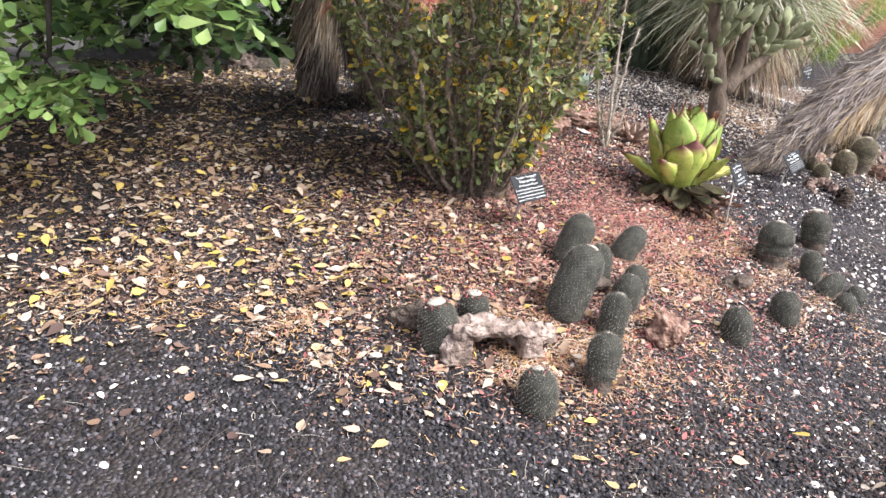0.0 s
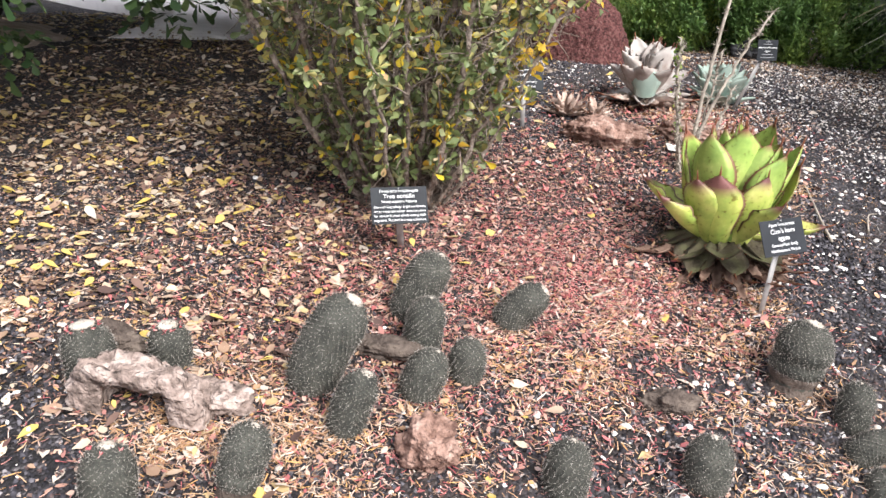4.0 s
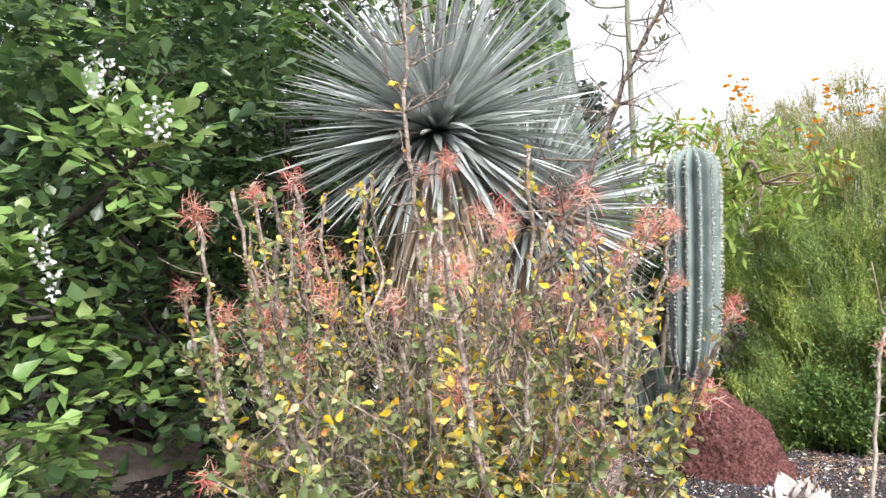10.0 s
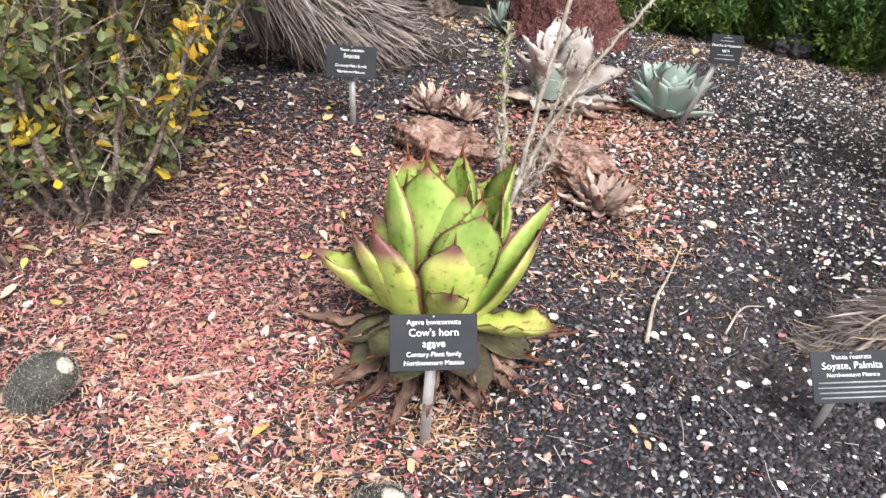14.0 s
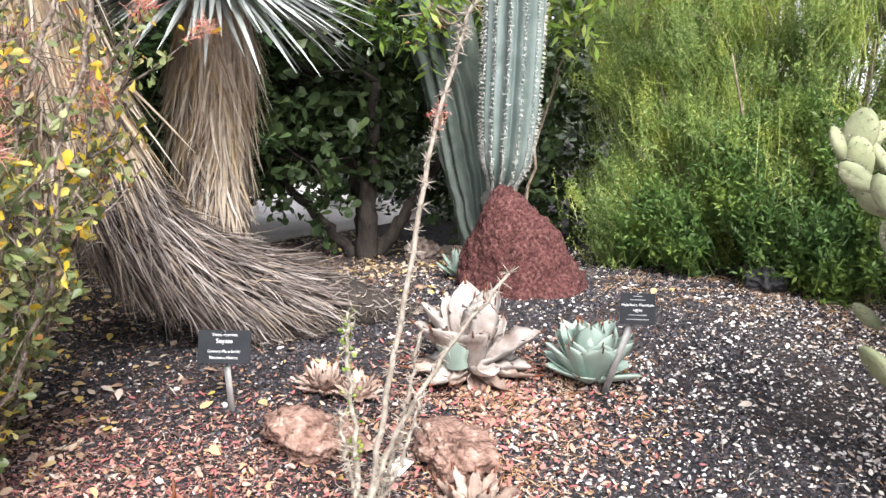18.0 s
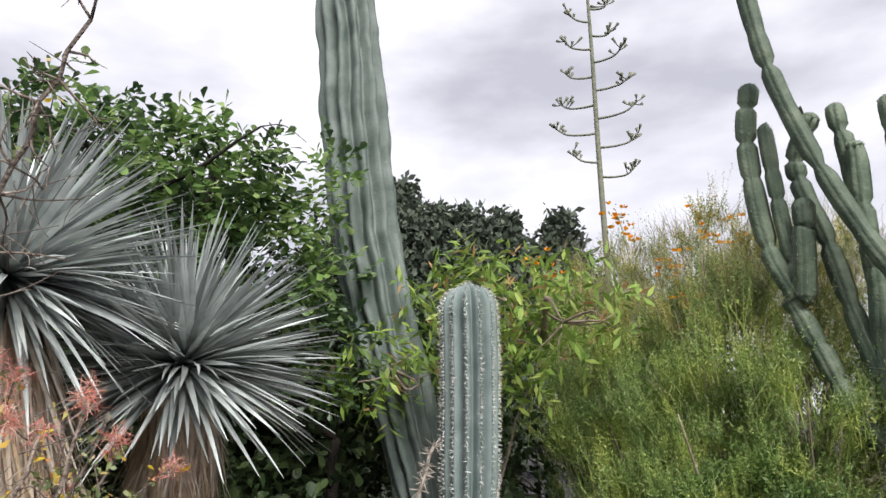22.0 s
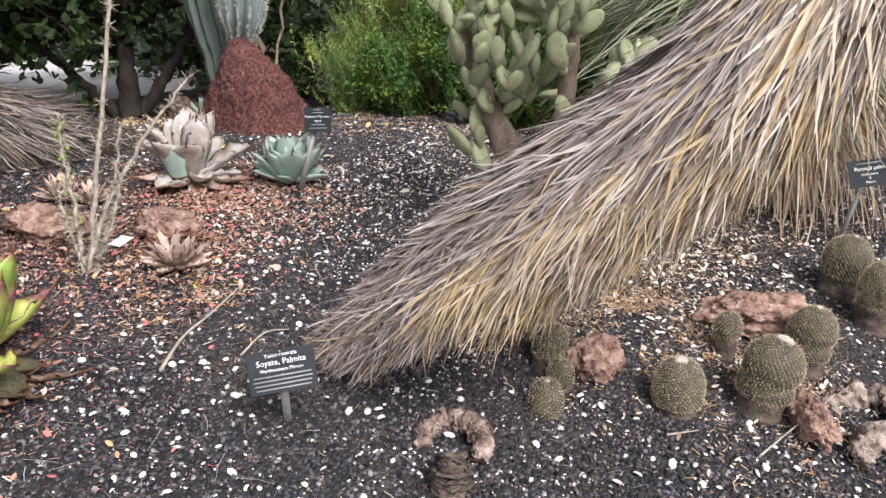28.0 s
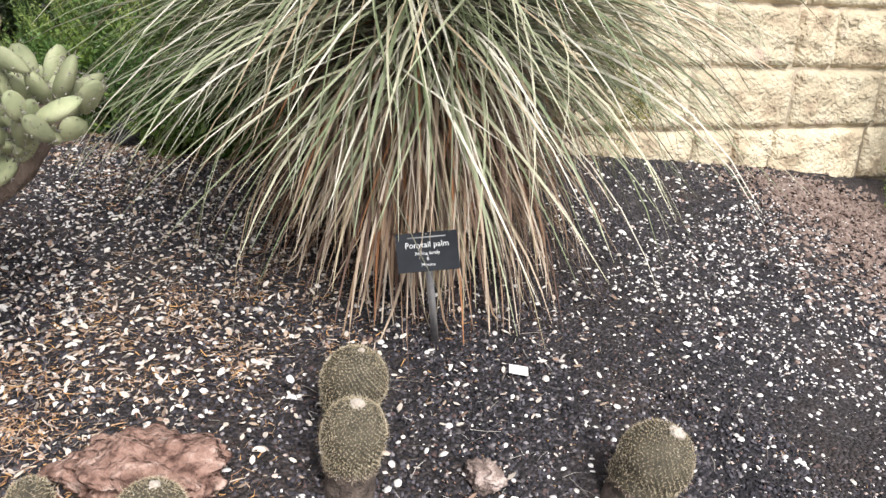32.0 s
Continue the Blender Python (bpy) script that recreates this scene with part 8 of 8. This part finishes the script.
# ---- gravel, pebbles, litter ----
def zone(x, y, r):
    """How much flower litter and how much leaf litter lies at a place, 0 to 1."""
    pink = np.exp(-(((x - 0.62) / 0.62) ** 2 + ((y - 3.25) / 0.75) ** 2)) + 0.8 * np.exp(-(((x - 0.3) / 0.5) ** 2 + ((y - 2.6) / 0.5) ** 2)) + 0.75 * np.exp(-(((x - 0.5) / 0.4) ** 2 + ((y - 4.1) / 0.45) ** 2))
    yellow = 1 / (1 + np.exp((x - 0.25 + 0.25 * (y - 3)) / 0.18)) * 1 / (1 + np.exp((2.09 + 0.12 * np.sin(x * 7) - 0.3 * np.maximum(x, 0) - y) / 0.12))
    patch = 0.72 + 0.4 * np.sin(x * 6.1 + 2 * np.sin(y * 3.7)) * np.sin(y * 5.3 + 1.7 * np.sin(x * 4.1)) + 0.2 * np.sin(x * 17 + y * 9) * np.sin(y * 19 - x * 5)
    return np.clip(pink * np.clip(patch + 0.25, 0, 1), 0, 1), np.clip(yellow * np.clip(patch, 0.1, 1), 0, 1)


def on_bed(x, y):
    """True on the planted side of the path's edge."""
    return ((x - 1.517) * PATH_OUT[0] + (y - 1.98) * PATH_OUT[1] < 0.03) | ((x - 1.517) * PATH_WAY[0] + (y - 1.98) * PATH_WAY[1] > 6.0)


PEB_V = np.array([(np.cos(a) * c, np.sin(a) * c, z) for c, z in ((1.0, -0.2), (0.72, 0.45)) for a in np.arange(6) * np.pi / 3] + [(0, 0, 0.62)])
PEB_F = np.array([(k, (k + 1) % 6, 6 + (k + 1) % 6, 6 + k) for k in range(6)])
PEB_T = np.array([(6 + k, 6 + (k + 1) % 6, 12) for k in range(6)])
CRUMB_V = np.array([(1, 0.1, -0.4), (0.1, 0.9, -0.3), (-0.9, 0.2, -0.4), (-0.1, -0.9, -0.35), (0.35, 0.25, 0.55), (-0.3, -0.2, 0.6)])
CRUMB_F = np.array([(0, 1, 4), (1, 2, 4), (2, 5, 4), (2, 3, 5), (3, 0, 5), (0, 4, 5)])
CURL_V = np.array([(0, 0, 0.02), (0.3, 0.3, 0.14), (0.35, -0.28, 0.1), (0.72, 0.24, 0.2), (0.75, -0.26, 0.22), (1.0, 0.02, 0.3)])
FLAKE_V = np.array([(0, 0, 0), (0.5, 0.3, 0.1), (1.0, 0.05, 0.02), (0.5, -0.3, 0.12)])
FLAKE_F = np.array([(0, 1, 2, 3)])


def spots(r, n, x0, x1, y0, y1, chance):
    x, y = r.uniform(x0, x1, n), r.uniform(y0, y1, n)
    keep = on_bed(x, y) & (r.random(n) < chance(x, y))
    x, y = x[keep], y[keep]
    return np.stack([x, y, gz(x, y)], -1)


def nearly_flat(n, r, amount=0.35):
    up = unit(np.array([0, 0, 1.0]) + r.normal(size=(n, 3)) * amount)
    return bases(up, r.uniform(0, 2 * np.pi, n))


def curls(r, p, size):
    """Curled bits of dry leaf or petal lying on the ground."""
    v, _ = many(CURL_V, np.array([(0, 2, 1)]), p, nearly_flat(len(p), r, 0.35), np.stack([size, size * r.uniform(0.5, 1.0, len(p)), size * r.uniform(0.2, 1.3, len(p))], -1))
    k = (np.arange(len(p)) * 6)[:, None]
    return v, np.concatenate([k + np.array([[0, 2, 1]]), k + np.array([[1, 2, 4]]), k + np.array([[1, 4, 3]]), k + np.array([[3, 4, 5]])])


def litter():
    r = np.random.default_rng(200)

    def gravel_chance(x, y):
        pink, yellow = zone(x, y, r)
        return np.clip(1 - 0.55 * pink - 0.3 * yellow, 0.05, 1)

    p = np.concatenate([spots(r, 150000, -1.2, 4.3, 0.9, 7.3, gravel_chance), spots(r, 36000, 1.5, 6.2, 5.8, 10.4, lambda x, y: np.full(x.shape, 0.9) * (1 - ((x < 4.3) & (y < 7.3))))])
    n = len(p)
    p[:, 2] += r.uniform(-0.001, 0.005, n)
    g = Geo().add(*many(CRUMB_V, CRUMB_F, p, nearly_flat(n, r, 0.5), np.stack([r.uniform(0.0045, 0.0105, n), r.uniform(0.0045, 0.0105, n), r.uniform(0.005, 0.011, n)], -1)))
    tagged(child("gravel", g, M["gravel"]), "loose black and grey lava gravel", "gravel", "", "stuff")

    def pebble_chance(x, y):
        pink, yellow = zone(x, y, r)
        return np.clip((0.25 + 0.75 * np.clip((x - 0.6) / 1.0, 0, 1) + 0.5 * np.clip((y - 4.6) / 1.0, 0, 1)) * (1 - 0.6 * pink) * (1 - 0.75 * yellow), 0.05, 1)

    p = spots(r, 15000, -1.5, 6.2, 0.9, 10.4, pebble_chance)
    n = len(p)
    p[:, 2] += 0.004
    sz = 0.004 + 0.0095 * r.random(n) ** 2.2
    v, f = many(PEB_V, PEB_F, p, nearly_flat(n, r), np.stack([sz * r.uniform(0.9, 1.5, n), sz, sz * 0.75], -1))
    g = Geo().add(v, f)
    g.f.append((PEB_T[None] + (np.arange(n) * 13)[:, None, None]).reshape(-1, 3))
    g.m.append(np.zeros(len(g.f[-1])))
    tagged(child("pebbles", g, M["pebble"], None, True), "scattered rounded white pebbles", "pebbles", "", "stuff")
    p = spots(r, 27000, -1.0, 5.5, 0.9, 8.4, lambda x, y: pebble_chance(x, y) * np.clip(0.75 + 0.5 * np.sin(x * 3.1 + 1.3 * np.sin(y * 2.3)) * np.sin(y * 2.7 + x), 0.2, 1))
    n = len(p)
    p[:, 2] += 0.004
    sz = 0.0022 + 0.0055 * r.random(n) ** 2.2
    tagged(child("white_chips", Geo().add(*many(CRUMB_V, CRUMB_F, p, nearly_flat(n, r, 0.4), np.stack([sz * r.uniform(0.9, 1.7, n), sz, sz * 0.7], -1))), M["pebble"]), "small white stone chips among the lava gravel", "pebbles", "", "stuff")

    xy = np.concatenate([np.column_stack([r.uniform(0.9, 2.3, 2600), r.uniform(4.9, 7.4, 2600)]), np.column_stack([r.uniform(3.2, 5.2, 4500), r.uniform(7.6, 10.6, 4500)])])
    xy = xy[on_bed(xy[:, 0], xy[:, 1])]
    n = len(xy)
    p = np.column_stack([xy, gz(xy[:, 0], xy[:, 1]) + 0.005])
    sz = 0.0035 + 0.007 * r.random(n) ** 1.8
    tagged(child("pale_pebbles", Geo().add(*many(CRUMB_V, CRUMB_F, p, nearly_flat(n, r, 0.4), np.stack([sz * r.uniform(0.9, 1.6, n), sz, sz * 0.7], -1))), M["pebble"]), "close scatter of pale pebbles in the farther gravel", "pebbles", "", "stuff")

    # reddish clods before the wall
    xy = np.concatenate([np.array((3.75, 10.1)) + r.normal(size=(5000, 2)) * np.array((0.38, 0.3)), np.array((4.25, 9.3)) + r.normal(size=(2500, 2)) * np.array((0.35, 0.4))])
    n = len(xy)
    p = np.column_stack([xy, gz(xy[:, 0], xy[:, 1]) + r.uniform(0.0, 0.015, n)])
    tagged(child("soil_clods", Geo().add(*many(CRUMB_V, CRUMB_F, p, nearly_flat(n, r, 0.5), np.stack([r.uniform(0.008, 0.026, n), r.uniform(0.008, 0.024, n), r.uniform(0.006, 0.015, n)], -1))), M["red_soil"]), "dusty reddish clods of soil before the stone wall", "soil", "", "stuff")

    # yellow and tan fallen leaves
    p = spots(r, 29000, -5.5, 1.6, 1.5, 7.6, lambda x, y: np.clip(zone(x, y, r)[1] * 0.8 + 0.12 * zone(x, y, r)[0] + 0.03, 0, 1))
    p = np.concatenate([p, spots(r, 5200, -2.0, 0.5, 1.7, 4.2, lambda x, y: zone(x, y, r)[1])])
    n = len(p)
    p[:, 2] += r.uniform(0.004, 0.014, n)
    tagged(child("fallen_leaves", Geo().add(*many(LEAF_V, LEAF_F, p, nearly_flat(n, r, 0.3), np.stack([0.022 + 0.04 * r.random(n) ** 1.6] * 3, -1) * np.array([1, 0.85, 1]))), M["litter"]), "yellow and tan fallen leaves on dark soil", "leaf litter", "", "stuff")
    p = spots(r, 74000, -3.2, 1.2, 1.4, 6.6, lambda x, y: np.clip(zone(x, y, r)[1] * 1.1 + 0.03, 0, 1))
    p = np.concatenate([p, spots(r, 44000, -1.9, 0.6, 1.7, 3.9, lambda x, y: zone(x, y, r)[1])])
    n = len(p)
    p[:, 2] += r.uniform(0.002, 0.012, n)
    tagged(child("leaf_crumbs", Geo().add(*many(FLAKE_V, FLAKE_F, p, nearly_flat(n, r, 0.4), 0.006 + 0.014 * r.random(n) ** 1.5)), M["crumb"]), "broken bits of dry leaf", "leaf litter", "", "stuff")
    # pinkish flower remains under the ocotillo
    p = spots(r, 98000, -0.9, 2.2, 1.9, 5.0, lambda x, y: np.clip(zone(x, y, r)[0] * 1.3, 0, 1))
    n = len(p)
    p[:, 2] += r.uniform(0.002, 0.012, n)
    k = n // 2
    a = r.uniform(0, 2 * np.pi, n - k)
    fibre = strips(p[k:], np.stack([np.cos(a), np.sin(a), r.normal(size=n - k) * 0.25], -1), 0.0, 0.01 + 0.022 * r.random(n - k) ** 1.5, r.uniform(0.0015, 0.0045, n - k), 3, side=unit(np.stack([-np.sin(a), np.cos(a), r.normal(size=n - k) * 0.5], -1)), taper=0.5, r=r, curl=0.008)
    tagged(child("fallen_flowers", Geo().add(*curls(r, p[:k], 0.008 + 0.022 * r.random(k) ** 1.8)).add(*fibre), M["chips"]), "pink and tan fallen flower remains and chips", "flower litter", "", "stuff")
    m = 13000
    xy = np.concatenate([np.array((0.92, 3.4)) + r.normal(size=(m // 5, 2)) * np.array((0.22, 0.16)), np.array((0.68, 3.3)) + r.normal(size=(m - m // 5, 2)) * np.array((0.48, 0.55))])
    xy = xy[on_bed(xy[:, 0], xy[:, 1])]
    m = len(xy)
    a = r.uniform(0, 2 * np.pi, m)
    v, f = strips(np.column_stack([xy, gz(xy[:, 0], xy[:, 1]) + r.uniform(0.006, 0.014, m)]), np.stack([np.cos(a), np.sin(a), r.normal(size=m) * 0.15], -1), 0.0, r.uniform(0.01, 0.026, m), r.uniform(0.0015, 0.0035, m), 3, side=np.stack([-np.sin(a), np.cos(a), 0 * a], -1), taper=0.3, r=r, curl=0.006)
    tagged(child("red_threads", Geo().add(v, f), M["red_thread"]), "thready red remains of ocotillo flowers", "flower litter", "", "stuff")
    # pale chips under the prickly pear and by the palm
    p = spots(r, 17000, 1.2, 3.6, 4.9, 7.6, lambda x, y: 0.8 * np.exp(-(((x - 2.3) / 0.55) ** 2 + ((y - 6.1) / 0.6) ** 2)) + 0.07)
    n = len(p)
    p[:, 2] += r.uniform(0.004, 0.012, n)
    tagged(child("pale_chips", Geo().add(*curls(r, p, r.uniform(0.012, 0.032, n))), M["pale_chips"]), "pale dry leaf and wood chips", "leaf litter", "", "stuff")
    xy = np.concatenate([np.array((1.0, 4.7)) + r.normal(size=(2300, 2)) * np.array((0.28, 0.22)), np.array((0.8, 5.2)) + r.normal(size=(3000, 2)) * np.array((0.28, 0.2)), np.array((1.2, 3.5)) + r.normal(size=(1500, 2)) * np.array((0.25, 0.25))])
    n = len(xy)
    p = np.column_stack([xy, gz(xy[:, 0], xy[:, 1]) + r.uniform(0.003, 0.012, n)])
    tagged(child("tan_leaf_bits", Geo().add(*curls(r, p, 0.01 + 0.024 * r.random(n) ** 1.6)), M["chips"]), "curled tan leaf bits round the agaves", "leaf litter", "", "stuff")
    # straw round the agaves and cacti, thin twigs everywhere
    spots_c = [(1.3, 3.6, 0.28), (1.12, 3.35, 0.3), (1.0, 3.0, 0.25), (0.3, 2.2, 0.15), (-0.4, 2.2, 0.2), (-1.0, 2.3, 0.25), (1.25, 4.6, 0.3), (0.8, 4.9, 0.45), (0.9, 5.4, 0.3), (0.85, 2.5, 0.3), (0.55, 2.3, 0.2), (1.6, 3.1, 0.35), (2.5, 5.6, 0.25), (2.2, 5.4, 0.3), (3.0, 5.5, 0.4), (2.5, 6.3, 0.5), (0.2, 2.6, 0.5), (0.5, 6.9, 0.5), (1.4, 7.1, 0.6)]
    q = []
    for x, y, w in spots_c:
        m = int(10500 * w)
        xy = np.array((x, y)) + r.normal(size=(m, 2)) * w * 0.6
        xy = xy[on_bed(xy[:, 0], xy[:, 1])]
        xy = xy[r.random(len(xy)) < np.clip(0.45 + 0.9 * np.sin(xy[:, 0] * 11 + 2 * np.sin(xy[:, 1] * 7)) * np.sin(xy[:, 1] * 13 + 2 * np.sin(xy[:, 0] * 6)), 0.06, 1)]
        q.append(np.column_stack([xy, gz(xy[:, 0], xy[:, 1]) + r.uniform(0.002, 0.01, len(xy))]))
    p = np.concatenate(q)
    n = len(p)
    a = r.uniform(0, 2 * np.pi, n)
    tagged(child("straw_litter", Geo().add(*strips(p + np.array([0, 0, 0.004]), np.stack([np.cos(a), np.sin(a), r.normal(size=n) * 0.2], -1), 0.0, 0.01 + 0.03 * r.random(n) ** 2, r.uniform(0.0012, 0.0045, n), 3, side=unit(np.stack([-np.sin(a), np.cos(a), r.normal(size=n) * 0.4], -1)), taper=0.5, r=r, curl=0.008)), M["straw"]), "orange-brown straw and leaf crumbs", "leaf litter", "", "stuff")
    p = spots(r, 52000, 0.4, 4.3, 1.2, 7.4, lambda x, y: 0.35 + 0.65 * np.clip(0.5 + 0.9 * np.sin(x * 4.3 + 1.9 * np.sin(y * 3.1)) * np.sin(y * 3.9 + x * 1.7), 0, 1))
    n = len(p)
    p[:, 2] += r.uniform(0.003, 0.01, n)
    tagged(child("bark_crumbs", Geo().add(*many(FLAKE_V, FLAKE_F, p, nearly_flat(n, r, 0.5), np.stack([r.uniform(0.005, 0.017, n), r.uniform(0.003, 0.008, n), np.full(n, 0.01)], -1))), M["crumb"]), "brown crumbs of bark and leaf among gravel", "leaf litter", "", "stuff")
    p = spots(r, 9000, -1.2, 4.2, 1.2, 7.4, lambda x, y: np.full(x.shape, 0.8))
    n = len(p)
    p[:, 2] += 0.008
    a = r.uniform(0, 2 * np.pi, n)
    v, f = strips(p, np.stack([np.cos(a), np.sin(a), r.uniform(-0.02, 0.1, n)], -1), 0.01, 0.02 + 0.1 * r.random(n) ** 3, r.uniform(0.001, 0.0032, n), 3, side=np.stack([-np.sin(a), np.cos(a), 0 * a], -1), taper=0.5, r=r, curl=0.015)
    tagged(child("twigs", Geo().add(v, f), M["spine"]), "thin dry twigs lying on the gravel", "twigs", "", "stuff")


litter()


def oddments():
    # forked fallen stick beside the horn agave
    def stick(pts, rad, label):
        p = np.array([(x, y, float(gz(x, y)) + z) for x, y, z in pts])
        g = Geo()
        add_tube(g, bent(p - p[0], 14), np.linspace(rad, rad * 0.5, 14), 6)
        ob = child("stick", g, M["wand"], None, True)
        ob.location = p[0]
        tagged(ob, label, "stick")

    stick([(1.62, 4.25, 0.008), (1.56, 4.38, 0.02), (1.52, 4.52, 0.012), (1.47, 4.68, 0.008)], 0.006, "pale bent dry stick on gravel")
    stick([(1.74, 4.45, 0.006), (1.73, 4.56, 0.02), (1.76, 4.64, 0.006)], 0.004, "short pale dry stick on gravel")
    stick([(3.12, 5.18, 0.006), (3.16, 5.3, 0.02), (3.26, 5.5, 0.1)], 0.004, "thin pale stick leaning by the rocks")
    stick([(2.88, 5.06, 0.006), (2.95, 5.14, 0.012)], 0.004, "short pale stick on gravel")
    stick([(0.98, 3.3, 0.008), (1.03, 3.4, 0.01)], 0.007, "stubby pale stick in flower litter")

    def board(x, y, z, size, turn, label):
        bm = bmesh.new()
        bmesh.ops.create_cube(bm, size=1.0)
        bmesh.ops.scale(bm, vec=size, verts=bm.verts)
        bmesh.ops.bevel(bm, geom=list(bm.edges), offset=0.008, segments=2, affect="EDGES")
        me = bpy.data.meshes.new("board")
        bm.to_mesh(me)
        bm.free()
        me.materials.append(M["wand"])
        ob = child("board", me)
        ob.location, ob.rotation_euler = (x, y, z), (0.02, 0.03, turn)
        tagged(ob, label, "board")

    zb = float(gz(-1.6, 7.3))
    board(-1.55, 7.25, zb + 0.03, (0.5, 0.14, 0.06), 0.75, "weathered grey board lying behind the column cactus")
    board(-1.62, 7.3, zb + 0.085, (0.42, 0.12, 0.05), 0.6, "weathered grey board resting on another board")
    rock(-1.75, 6.95, (0.13, 0.1, 0.11), M["grey_rock"], "grey stone beside the weathered boards", 61, 0.4)

    def tag(x, y, w, d, turn, label):
        bm = bmesh.new()
        bmesh.ops.create_cube(bm, size=1.0)
        bmesh.ops.scale(bm, vec=(w, d, 0.002), verts=bm.verts)
        for v in bm.verts:
            v.co.z += 0.12 * abs(v.co.x)
        me = bpy.data.meshes.new("label_tag")
        bm.to_mesh(me)
        bm.free()
        me.materials.append(M["white_tag"])
        ob = child("label_tag", me)
        ob.location, ob.rotation_euler = (x, y, float(gz(x, y)) + 0.012), (0.1, 0.12, turn)
        tagged(ob, label, "tag")

    tag(3.33, 6.86, 0.06, 0.05, 0.6, "white plastic label lying on gravel")
    tag(2.86, 5.78, 0.1, 0.035, -0.5, "white plastic strip on the pink rock")
    tag(0.9, 4.62, 0.05, 0.09, 0.4, "grey metal label lying by the rocks")


oddments()
